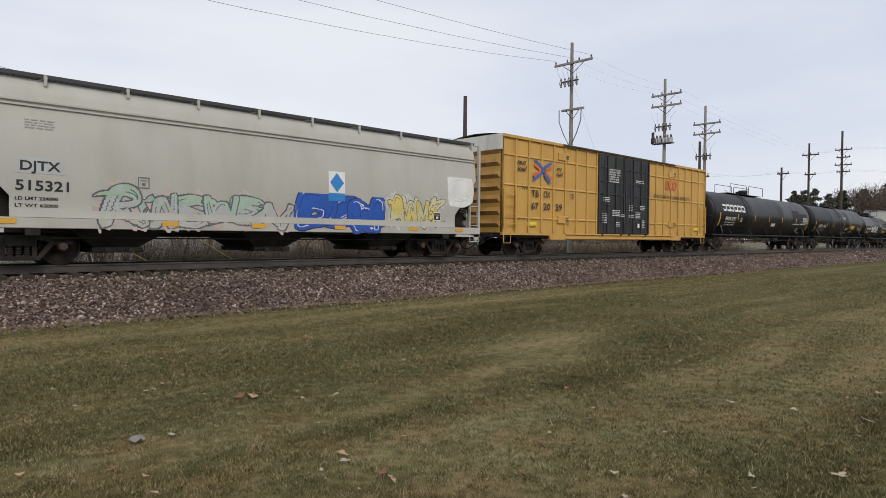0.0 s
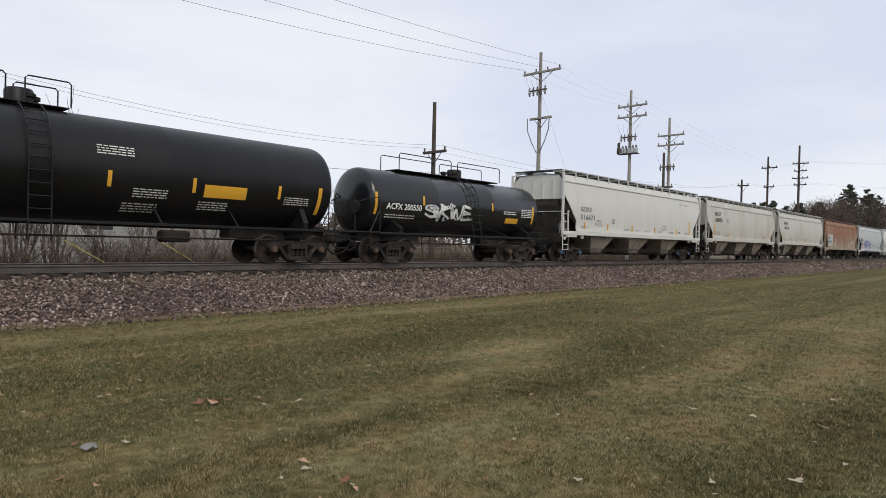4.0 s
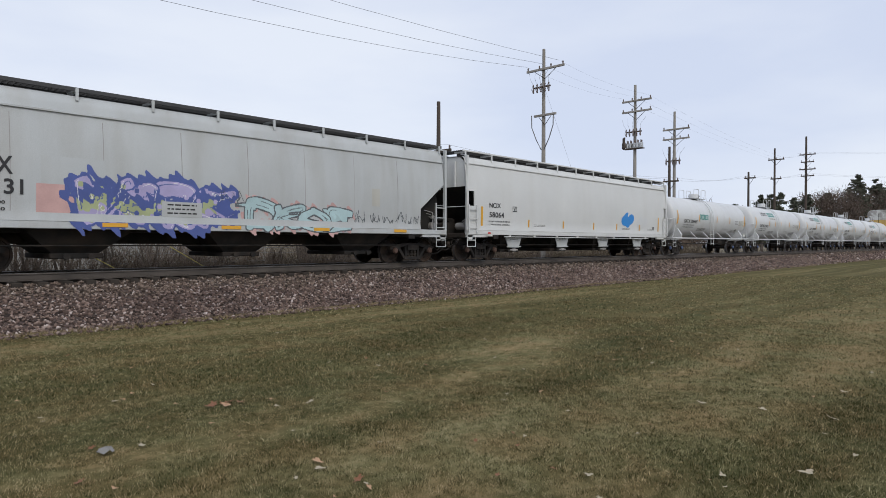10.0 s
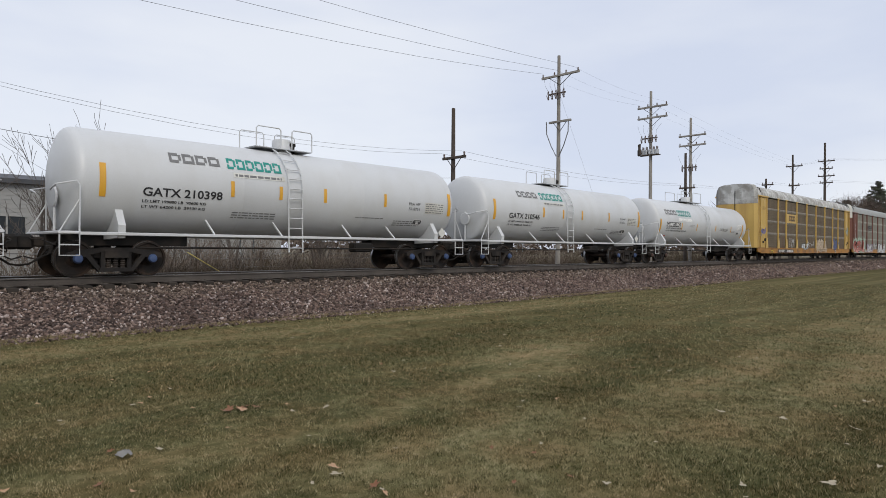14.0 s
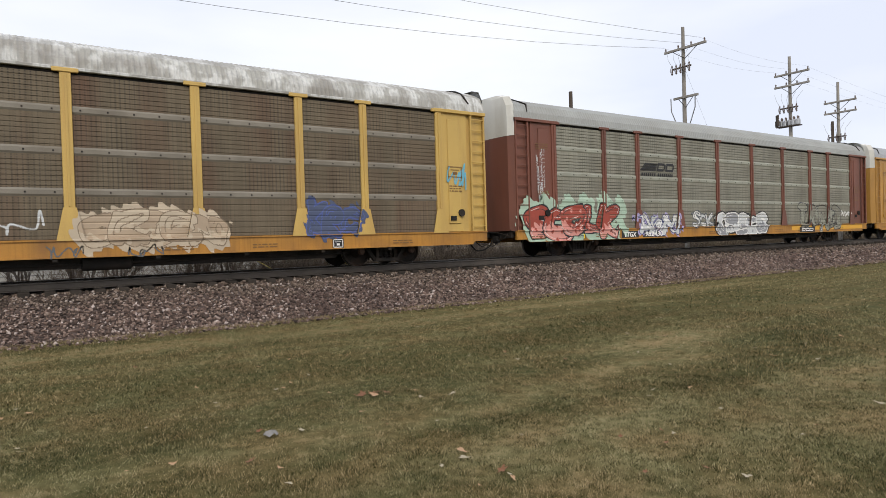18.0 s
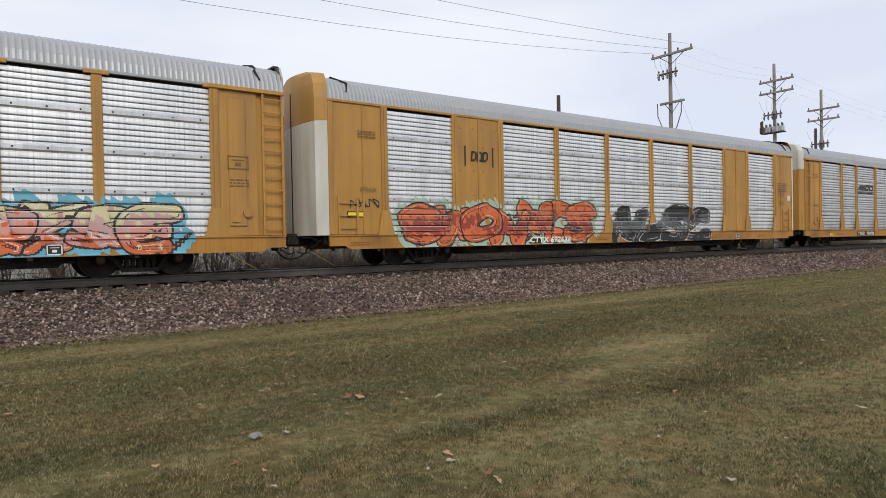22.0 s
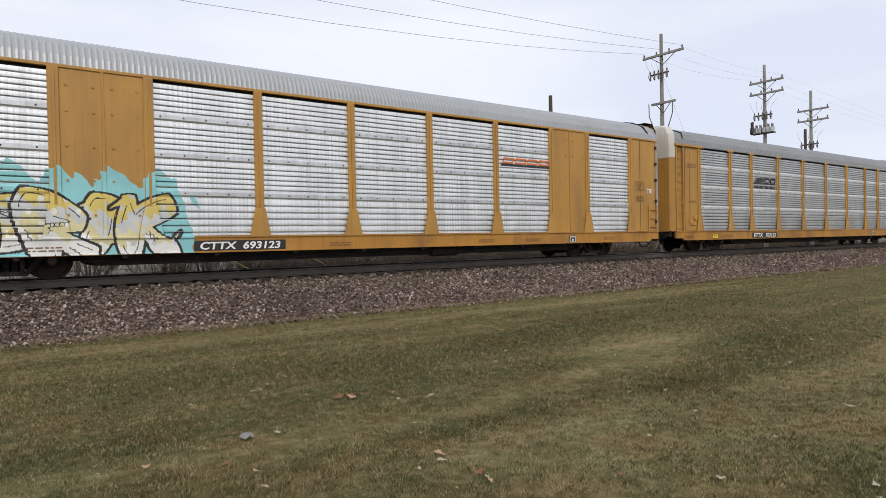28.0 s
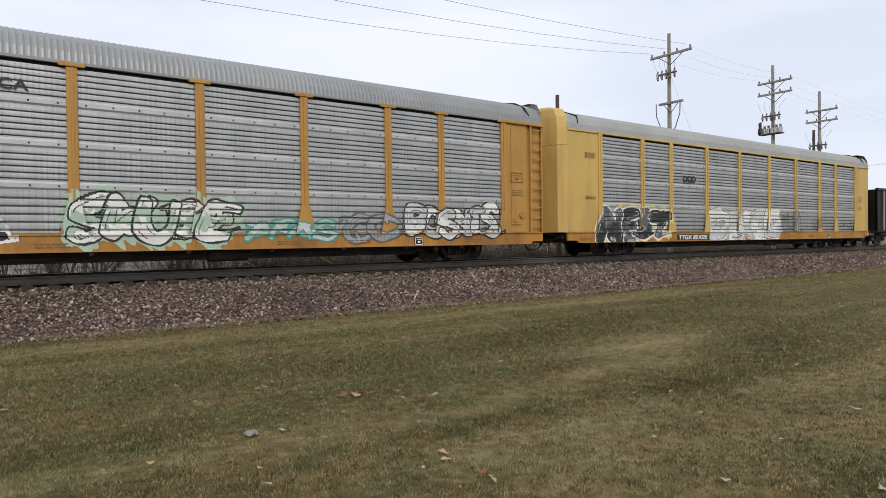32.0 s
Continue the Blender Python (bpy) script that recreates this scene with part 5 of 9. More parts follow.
def graffiti(car, x0, x1, z0, z1, depth, word, fill, line, seed, back=None, shine=None, style=1.0, rim=0.045, cloud=0.22, outer=None):
    dark_under = car.name.startswith("auto_rack")
    """A painted piece: bent, spiked letters that lap over one another, each with its own outline, on a cloud of colour."""
    rnd = random.Random(seed)
    W, H = x1 - x0, z1 - z0
    n = len(word)
    groups = []
    for i, ch in enumerate(word):
        w = W / n * 0.5 * 1.16
        cx = x0 + W * (i + 0.5) / n
        lean, lift, tall = rnd.uniform(-0.25, 0.40) * w, rnd.uniform(-0.10, 0.08) * H, rnd.uniform(0.28, 0.45)
        spur = [(rnd.uniform(-0.5, 0.3), rnd.uniform(-0.9, -0.4)), (rnd.uniform(0.3, 0.8), rnd.uniform(-1.25, -0.8)), (rnd.uniform(0.9, 1.7), rnd.uniform(-1.0, -0.2))]
        horn = [(rnd.uniform(-0.6, 0.2), rnd.uniform(0.5, 0.9)), (rnd.uniform(-1.1, -0.4), rnd.uniform(0.7, 1.2)), (rnd.uniform(-1.6, -0.9), rnd.uniform(0.3, 1.0))]
        extra = [q for q in (spur, horn) if rnd.random() < 0.75]
        strokes = [(p, False) for p in STROKES[ch]] + [(p, True) for p in extra]
        P, R, A = [], [], []
        for path, thin in strokes:
            p = smooth_path([(cx + (u + rnd.uniform(-0.22, 0.22)) * w + lean * v, (z0 + z1) / 2 + lift + (v + rnd.uniform(-0.16, 0.16)) * H * tall) for u, v in path], 9 if rnd.random() < 0.6 else 16)
            u = np.linspace(0, 1, len(p))
            r = min(w * 0.40, H * 0.17) * style * (0.62 + 0.62 * np.sin(np.pi * (u * 0.9 + rnd.uniform(0, 0.4))) ** 2)
            if thin:
                r = r * 0.55 * (1.0 - 0.9 * u)
            P.append(p)
            R.append(r)
            A.append(np.full(len(p), rnd.uniform(-0.5, 0.5)))
        groups.append((np.concatenate(P), np.concatenate(R), np.concatenate(A)))
    order = list(range(n))
    rnd.shuffle(order)
    names = [("graffiti_outline", line)]
    for f in fill:
        names.append(("graffiti_fill", f))
    nb = len(names)
    names += [("graffiti_cloud", back), ("graffiti_shine", shine), ("graffiti_outline", outer)]

    def colour(X, Z):
        fields = []
        for P, R, A in groups:
            best = np.full(X.shape, 9.0)
            for (px, pz), r, a in zip(P, R, A):
                m = np.abs(X - px) < r + 0.6
                if not m.any():
                    continue
                dx, dz = X[m] - px, Z[m] - pz
                c, q = math.cos(a), math.sin(a)
                u, v = np.abs(dx * c + dz * q), np.abs(dz * c - dx * q)
                best[m] = np.minimum(best[m], 0.55 * np.maximum(u, v) + 0.45 * np.hypot(u, v) - r)
            fields.append(best)
        low = np.minimum.reduce(fields)
        wob = 0.05 * np.sin(X * 9 + seed) * np.sin(Z * 7 + seed * 2) + 0.03 * np.sin(X * 23 + Z * 17)
        drift = 0.10 * np.sin(X * 1.7 + seed) + 0.07 * np.sin(X * 5.1 + 2 * seed) + 2 * wob
        C = np.full(X.shape, -1)
        if back:
            C[low < cloud * (0.35 + 1.1 * np.abs(np.sin(X * 3.1 + seed + 0.8 * Z))) + wob * 1.6] = nb
        if outer:
            C[low < rim * 2.4] = nb + 2
        for k in order:
            best = fields[k]
            ins = best < 0
            C[best < rim * (0.8 + 0.5 * np.sin(X * 4 + k) ** 2)] = 0
            f = np.clip((((Z - z0) / H + drift) * len(fill)).astype(int), 0, len(fill) - 1)
            tone = (f + (k % 2) * (len(fill) < 3)) % len(fill)
            C[ins] = 1 + tone[ins]
            C[ins & (np.sin(X * 13 + k * 2) * np.sin(Z * 11 + k) > 0.72)] = 1 + (k + 1) % len(fill)
            if shine:
                C[(best < -0.05 * style) & (best > -0.064 * style) & (np.sin(X * 6 + Z * 5 + k) > 0.1)] = nb + 1
            C[ins & (np.abs(best + 0.10 * style) < 0.010) & (np.sin(X * 4 - Z * 7 + k) > 0.35)] = 0
        return C

    pad = cloud * 1.5 + 0.15 if back else 0.15
    lay_paint(car, x0 - pad - 0.15, x1 + pad + 0.15, max(z0 - pad, 0.57 if dark_under else 0.48), z1 + pad, depth, colour, names)


def scrawl(car, x0, x1, z0, z1, depth, material, seed, w=0.02, turns=5):
    """A thin one-line tag."""
    rnd = random.Random(seed)
    n = turns * 3
    n += 4
    p = smooth_path([(x0 + (x1 - x0) * min(1.0, max(0.0, k / (n - 1) + rnd.uniform(-0.16, 0.16))), z0 + (z1 - z0) * ((k * 0.618 + rnd.uniform(-0.2, 0.2)) % 1.0)) for k in range(n)], 12)

    def colour(X, Z):
        best = np.full(X.shape, 9.0)
        for px, pz in p:
            best = np.minimum(best, np.hypot(X - px, Z - pz))
        return np.where(best < w, 0, -1)
    lay_paint(car, x0 - 0.1, x1 + 0.1, z0 - 0.1, z1 + 0.1, depth, colour, [("graffiti_tag", material)])


# ---- the train, car by car (places along the train at the clip's start, in metres) ----
def blocks(car, x0, x1, z0, z1, n, material, skin, slant=0.0, hole=True, gap=0.12, name="emblem"):
    """A brand mark as plain shapes: a row of heavy blocks, some with an opening."""
    w = (x1 - x0) / n
    for k in range(n):
        g = Geo()
        a, b = x0 + w * k + w * gap / 2, x0 + w * (k + 1) - w * gap / 2
        t = min((b - a), (z1 - z0)) * 0.27

        def q(xa, xb, za, zb):
            g.add([(xa + slant * (za - z0), skin(za) - 0.013, za), (xb + slant * (za - z0), skin(za) - 0.013, za), (xb + slant * (zb - z0), skin(zb) - 0.013, zb), (xa + slant * (zb - z0), skin(zb) - 0.013, zb)], [(0, 1, 2, 3)])
        if hole:
            q(a, a + t, z0, z1)
            q(b - t, b, z0 if k % 2 else z0 + t, z1 - t * 0.6)
            q(a + t, b - t, z1 - t, z1)
            q(a + t, b - t, z0, z0 + t)
        else:
            q(a, b, z0, z1)
        part(name, g, material, car)


def marks(car, rows, skin, material):
    """Reporting marks: (words, x0, x1, z, height)."""
    for words, x0, x1, z, h in rows:
        lettering(car, words, x0, z, h, material, skin, "reporting_mark", bold=h * 0.026, fit=x1 - x0)


def box_frame(car, x, z, w, h, material, skin, fill=None):
    """A stencilled frame with a mark in it."""
    if fill:
        plate(car, "data_panel", x, x + w, z, z + h, fill, skin, 0.008)
    g = Geo()
    t = 0.025
    for xa, xb, za, zb in ((x, x + w, z, z + t), (x, x + w, z + h - t, z + h), (x, x + t, z, z + h), (x + w - t, x + w, z, z + h), (x + w * 0.35, x + w * 0.65, z + h * 0.25, z + h * 0.5), (x + w * 0.2, x + w * 0.8, z + h * 0.66, z + h * 0.72)):
        g.add([(xa, skin(za) - 0.012, za), (xb, skin(za) - 0.012, za), (xb, skin(zb) - 0.012, zb), (xa, skin(zb) - 0.012, zb)], [(0, 1, 2, 3)])
    part("stencil_frame", g, material, car)


def paint(name, col, rough=0.6):
    return kept(("paint", name), lambda: mat("spray_" + name, col, rough, 0, 0.12, (col[0] * 0.7, col[1] * 0.7, col[2] * 0.7), 0.3, (2, 2, 2), 1.5, bump=0))


def spray(*names):
    table = dict(moss=(0.36, 0.40, 0.22), dusk=(0.07, 0.10, 0.30), blush=(0.50, 0.41, 0.38), umber=(0.20, 0.15, 0.10), tan=(0.40, 0.31, 0.22), sand=(0.48, 0.40, 0.30), haze=(0.065, 0.085, 0.155), white=(0.70, 0.70, 0.68), black=(0.02, 0.02, 0.022), blue=(0.02, 0.09, 0.42), sky=(0.14, 0.40, 0.52), teal=(0.06, 0.28, 0.26), red=(0.31, 0.055, 0.035), orange=(0.60, 0.14, 0.05),
                 pink=(0.62, 0.28, 0.24), rose=(0.52, 0.33, 0.31), yellow=(0.62, 0.50, 0.14), cream=(0.60, 0.55, 0.32), green=(0.05, 0.30, 0.12), mint=(0.36, 0.48, 0.38), grey=(0.26, 0.27, 0.29), lilac=(0.38, 0.34, 0.55),
                 navy=(0.02, 0.03, 0.12), slate=(0.10, 0.11, 0.12), pale=(0.52, 0.54, 0.55), aqua=(0.25, 0.55, 0.58), frost=(0.40, 0.54, 0.56), violet=(0.10, 0.06, 0.30))
    out = [paint(k, table[k]) for k in names]
    return out if len(out) > 1 else out[0]


def flat(skin):
    return lambda x, z: skin(z)


def hopper_cars():
    out = []
    B, Wt = M["markblack"], M["markwhite"]
    # grey car with graffiti
    car, sk = hopper(0.95, 18.95, M["grey"], M["steel"], "grey covered hopper car with graffiti along its lower side", z_sill=(0.88, 1.13), z_eave=3.66, walk_top=4.42, bulge=0.07, inset=0.85, chamfer=1.15, z_cham=2.95, z_low=1.6,
                     bay_at=(-4.6, -0.28, 4.0), bay_half=1.25, z_out=0.30, truck_in=2.28, pitch=1.62, chord_rows=2)
    marks(car, [("DJTX", -6.80, -6.00, 2.19, 0.22), ("515321", -6.89, -5.83, 1.74, 0.23), ("LD LMT 224000", -6.9, -6.05, 1.52, 0.075), ("LT WT 62000", -6.9, -6.05, 1.36, 0.075)], sk, B)
    plate(car, "shade_patch", -6.9, -5.9, 2.12, 2.48, M["silver"], sk, 0.006)
    small_print(car, -6.7, 3.32, 0.6, 4, 0.06, M["print"], sk, 3)
    box_frame(car, -4.30, 1.92, 0.28, 0.28, M["markgrey"], sk)
    plate(car, "maker_sign", 1.37, 1.99, 1.87, 2.80, Wt, sk, 0.010, "white sign with a blue diamond")
    g = Geo()
    g.add([(1.42, sk(2.45) - 0.02, 2.45), (1.68, sk(2.15) - 0.02, 2.15), (1.94, sk(2.45) - 0.02, 2.45), (1.68, sk(2.76) - 0.02, 2.76)], [(0, 1, 2, 3)])
    part("diamond", g, M["sky"], car)
    plate(car, "sign_foot", 1.37, 1.99, 1.87, 2.12, M["sky"], sk, 0.016)
    graffiti(car, -5.0, -0.1, 1.00, 1.86, flat(sk), "RWSWEN", [M["grey"], M["silver"], spray("mint")], spray("slate"), 5, back=spray("blush"), shine=spray("frost"), rim=0.034, cloud=0.06, style=0.8)
    graffiti(car, 0.45, 3.35, 0.98, 1.92, flat(sk), "DCH", spray("blue", "blue"), spray("navy"), 6, style=1.7, shine=spray("white"), rim=0.03)
    graffiti(car, 3.9, 6.3, 1.22, 2.15, flat(sk), "AWVK", spray("cream", "yellow"), spray("slate"), 7, style=0.9, rim=0.025, back=spray("pale"), cloud=0.06)
    graffiti(car, 6.9, 7.7, 1.9, 2.85, flat(sk), "S", spray("white", "white"), spray("pale"), 8, style=2.2, rim=0.01)
    for x in (-7.3, -3.7, -1.2, 1.6, 4.7, 7.0):
        plate(car, "reflector", x, x + 0.42, 0.98, 1.10, M["amber"], sk, 0.012)
    box_frame(car, 5.9, 1.36, 0.36, 0.3, Wt, sk, B)
    out.append((car, sk))
    # three off-white cars
    car, sk = hopper(90.0, 108.4, M["offwhite"], M["dirtycream"], "clean off-white covered hopper car with amber reflectors", z_sill=(1.33, 1.52), z_eave=3.95, walk_top=4.44, inset=0.71, chamfer=1.1, z_cham=3.3, z_low=2.05, bay_at=(-4.4, -0.1, 4.2), cap="hubblue", bay_paint=M["dirtycream"], truck_in=2.15, lift=0.10, fascia=M["galvdull"])
    marks(car, [("GOXX", -7.0, -5.9, 2.55, 0.24), ("516671", -7.0, -5.6, 2.15, 0.24)], sk, M["markgrey"])
    ambers(car, [-6.6, -4.2, -1.37, 1.57, 4.71], 1.60, 0.40, sk)
    ambers(car, [6.75], 1.62, 0.95, sk)
    box_frame(car, -3.7, 2.05, 0.26, 0.24, M["markgrey"], sk)
    box_frame(car, 5.0, 1.68, 0.32, 0.22, Wt, sk, B)
    for k, x in enumerate((-6.9, -2.3, -1.2, 0.2, 1.9, 3.6, 6.0)):
        small_print(car, x, 1.78, 0.7, 2, 0.06, M["print"], sk, 20 + k)
    small_print(car, 5.2, 3.62, 1.3, 2, 0.06, M["print"], sk, 4)
    lettering(car, "WARNING", -5.4, 2.10, 0.08, M["print"], sk, "warning_lettering", bold=0.003, fit=0.45)
    small_print(car, -5.65 + 0.12, 2.02, 0.75, 4, 0.052, M["print"], sk, 71)
    lettering(car, "WARNING", 2.6, 2.10, 0.08, M["print"], sk, "warning_lettering", bold=0.003, fit=0.45)
    small_print(car, 2.35 + 0.12, 2.02, 0.75, 4, 0.052, M["print"], sk, 79)
    out.append((car, sk))
    car, sk = hopper(108.4, 125.4, M["cream"], M["dirtycream"], "off-white covered hopper car with soiled discharge bays", cap="hubred", bay_paint=M["dirtycream"], bay_at=(-4.1, 0.0, 4.1), truck_in=2.2, walk_top=4.42, lift=0.12, fascia=M["galvdull"])
    marks(car, [("NAHX", -6.30, -5.15, 3.22, 0.30), ("66095", -6.30, -4.90, 2.78, 0.30)], sk, B)
    ambers(car, [-6.46], 1.62, 0.90, sk)
    ambers(car, [-3.4, -0.9, 1.8, 4.3], 1.64, 0.36, sk)
    ambers(car, [6.2], 1.64, 0.8, sk)
    box_frame(car, -3.95, 2.80, 0.26, 0.26, M["markgrey"], sk)
    marks(car, [("LD LMT 224500", -6.4, -5.3, 2.02, 0.07), ("LT WT 61500", -6.4, -5.3, 1.86, 0.07)], sk, M["markgrey"])
    for k, x in enumerate((-4.5, -2.6, 0.2, 2.4)):
        small_print(car, x, 1.82, 0.8, 3, 0.06, M["print"], sk, 30 + k)
    box_frame(car, 4.7, 1.70, 0.34, 0.24, Wt, sk, B)
    out.append((car, sk))
    car, sk = hopper(125.4, 142.6, M["cream"], M["dirtycream"], "clean off-white covered hopper car with black lettering", bay_paint=M["dirtycream"], bay_at=(-4.1, 0.0, 4.1), truck_in=2.2, walk_top=4.42, lift=0.12, fascia=M["galvdull"])
    marks(car, [("NAHX", -6.30, -5.15, 3.20, 0.28), ("66114", -6.30, -4.95, 2.78, 0.28)], sk, B)
    ambers(car, [-6.46, 6.2], 1.62, 0.85, sk)
    ambers(car, [-3.4, -0.9, 1.8, 4.3], 1.64, 0.36, sk)
    for k, x in enumerate((-6.3, -4.5, -2.6, 0.2, 2.4)):
        small_print(car, x, 1.86, 0.8, 3, 0.06, M["print"], sk, 40 + k)
    lettering(car, "WARNING", -4.6, 2.10, 0.08, M["print"], sk, "warning_lettering", bold=0.003, fit=0.45)
    small_print(car, -4.85 + 0.12, 2.02, 0.75, 4, 0.052, M["print"], sk, 72)
    lettering(car, "WARNING", 0.9, 2.10, 0.08, M["print"], sk, "warning_lettering", bold=0.003, fit=0.45)
    small_print(car, 0.65 + 0.12, 2.02, 0.75, 4, 0.052, M["print"], sk, 77)
    box_frame(car, 4.7, 1.70, 0.34, 0.24, Wt, sk, B)
    out.append((car, sk))
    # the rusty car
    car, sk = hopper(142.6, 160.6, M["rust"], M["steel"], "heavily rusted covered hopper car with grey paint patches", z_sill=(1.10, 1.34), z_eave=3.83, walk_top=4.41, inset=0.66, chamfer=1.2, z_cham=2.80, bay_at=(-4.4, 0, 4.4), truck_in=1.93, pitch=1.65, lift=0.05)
    plate(car, "paint_patch", -6.88, -4.98, 1.36, 2.76, M["silver"], sk, 0.006, "grey paint patch round the lettering")
    marks(car, [("NDYX", -6.75, -5.90, 2.30, 0.25), ("846224", -6.80, -5.40, 1.88, 0.26)], sk, M["markblack"])
    marks(car, [("LD LMT 222700", -6.8, -5.7, 1.62, 0.07), ("LT WT 64100", -6.8, -5.7, 1.47, 0.07)], sk, M["markgrey"])
    for k, (x, w, z, h) in enumerate(((-5.7, 0.5, 1.38, 0.36), (-4.7, 0.35, 1.38, 0.55), (-4.3, 0.35, 1.38, 0.5), (-3.6, 0.3, 1.45, 0.95), (0.0, 0.22, 1.45, 0.9), (2.9, 0.7, 1.62, 0.25), (4.6, 0.8, 1.9, 0.28), (5.9, 0.55, 1.9, 0.3), (4.4, 1.2, 1.38, 0.3), (-7.3, 0.2, 1.5, 1.1))):
        plate(car, "paint_patch", x, x + w, z, z + h, M["rustlow"] if k % 3 else M["silver"], sk, 0.007)
    for x in (-5.9, -1.0, 1.5, 5.0):
        plate(car, "sill_patch", x, x + 1.3, 1.12, 1.32, M["rustlow"], sk, 0.009)
    ambers(car, [-7.0, -4.1, -0.2, 3.4, 6.4], 1.42, 0.38, sk, 0.10)
    box_frame(car, 0.7, 1.52, 0.8, 0.2, B, sk)
    out.append((car, sk))
    car, sk = hopper(160.6, 178.5, M["silver"], M["steel"], "silver-grey covered hopper car with purple and blue graffiti", z_sill=(1.06, 1.24), z_eave=3.82, walk_top=4.41, inset=0.76, chamfer=1.25, z_cham=2.97, z_low=2.0, bay_at=(-4.4, 0, 4.4), truck_in=1.93, pitch=1.66, lift=0.06)
    marks(car, [("NDYX", -7.01, -5.85, 2.28, 0.40), ("849131", -7.01, -5.65, 1.83, 0.34), ("LD LMT 222600", -7.0, -6.0, 1.60, 0.075), ("LT WT 62400", -7.0, -6.0, 1.45, 0.075)], sk, B)
    graffiti(car, -4.5, -0.7, 1.20, 2.30, flat(sk), "WARK", spray("lilac", "moss", "dusk", "lilac"), spray("dusk"), 12, back=spray("dusk"), shine=spray("white"), style=0.8, cloud=0.13, rim=0.05)
    graffiti(car, -0.1, 3.7, 1.12, 1.95, flat(sk), "DKOE", spray("frost", "frost"), spray("slate"), 13, back=spray("rose"), cloud=0.05, style=0.85, rim=0.035)
    for k in range(5):
        scrawl(car, 3.85 + 0.62 * k, 4.35 + 0.62 * k, 1.32 + 0.12 * (k % 2), 1.85 - 0.1 * (k % 3), flat(sk), spray("slate"), 14 + k, 0.014, 3)
    scrawl(car, -0.9, -0.2, 1.8, 2.25, flat(sk), spray("slate"), 24, 0.014, 3)
    plate(car, "service_table", -2.55, -1.45, 1.42, 1.82, M["silver"], sk, 0.016)
    for k in range(3):
        small_print(car, -2.40, 1.72 - 0.11 * k, 0.8, 1, 0.09, B, lambda z: sk(z) - 0.009, 27 + k)
    for k in range(7):
        x = -5.9 + k * 1.95
        part("weld_seam", Geo().sheet([[(x - 0.008, sk(z) - 0.003, z), (x + 0.008, sk(z) - 0.003, z)] for z in [1.30 + 0.17 * j for j in range(15)]]), M["endgrey"], car)
    plate(car, "paint_patch", -5.3, -3.9, 2.05, 2.75, M["silver"], sk, 0.004)
    plate(car, "paint_patch", -5.4, -4.6, 1.40, 2.1, spray("rose"), sk, 0.005)
    plate(car, "paint_patch", 4.6, 4.95, 2.0, 2.6, M["grey"], sk, 0.007)
    for x in (-7.6, -4.0, -0.9, 2.2, 5.6):
        plate(car, "reflector", x, x + 0.6, 1.12, 1.22, M["amber"], sk, 0.016)
    out.append((car, sk))
    # new white car with a cut-out at its ends
    car, sk = hopper(178.5, 198.0, M["white"], M["steel"], "new white covered hopper car with a blue paint blot", z_sill=(1.08, 1.27), z_eave=3.95, walk_top=4.36, inset=0.56, window=True, z_cham=2.95, bay_at=(-5.8, -1.95, 1.95, 5.8), bay_half=1.05, z_out=0.36, bay_paint=M["steel"], plates=M["silver"], truck_in=2.05, pitch=1.62, lift=0.12, fascia=M["white"])
    marks(car, [("NCIX", -7.78, -7.02, 2.22, 0.20), ("58064", -7.78, -6.79, 1.82, 0.22), ("LD LMT 197300 LB  89 500 KG", -7.8, -6.4, 1.62, 0.06), ("LT WT 65700 LB  29 800 KG", -7.8, -6.4, 1.49, 0.06)], sk, B)
    ambers(car, [-8.25, 8.0], 1.42, 0.82, sk, 0.12)
    ambers(car, [-5.0, -2.2, 0.6, 3.0, 5.6], 1.44, 0.34, sk, 0.10)
    box_frame(car, -6.2, 2.10, 0.3, 0.22, B, sk)
    box_frame(car, 7.2, 1.50, 0.3, 0.22, Wt, sk, B)

    def blot(cx, cz, r, m):
        def colour(X, Z):
            a = np.hypot((X - cx) * 0.8, Z - cz) + 0.06 * np.sin(np.arctan2(Z - cz, X - cx) * 3 + 1)
            b = np.hypot(X - cx - 0.3, Z - cz - 0.25)
            c = np.hypot((X - cx - 0.50) * 0.9 - (Z - cz) * 0.3, (Z - cz - 0.06) * 1.1)
            return np.where(((a < r * 0.85) & (b > 0.12)) | (c < r * 0.72), 0, -1)
        lay_paint(car, cx - 1, cx + 1, cz - 0.7, cz + 0.7, flat(sk), colour, [("paint_blot", m)])
    blot(4.05, 2.0, 0.45, M["sky"])
    blot(5.75, 1.9, 0.40, M["tankwhite"])
    plate(car, "notice", -8.0, -7.65, 1.02, 1.16, M["endwhite"], sk, 0.06)
    plate(car, "red_notice", -7.95, -7.78, 1.12, 1.19, M["red"], sk, 0.064)
    for k, x in enumerate((-4.6, 3.6, 6.6)):
        small_print(car, x, 1.55, 0.9, 2, 0.06, M["print"], sk, 50 + k)
    out.append((car, sk))
    return out


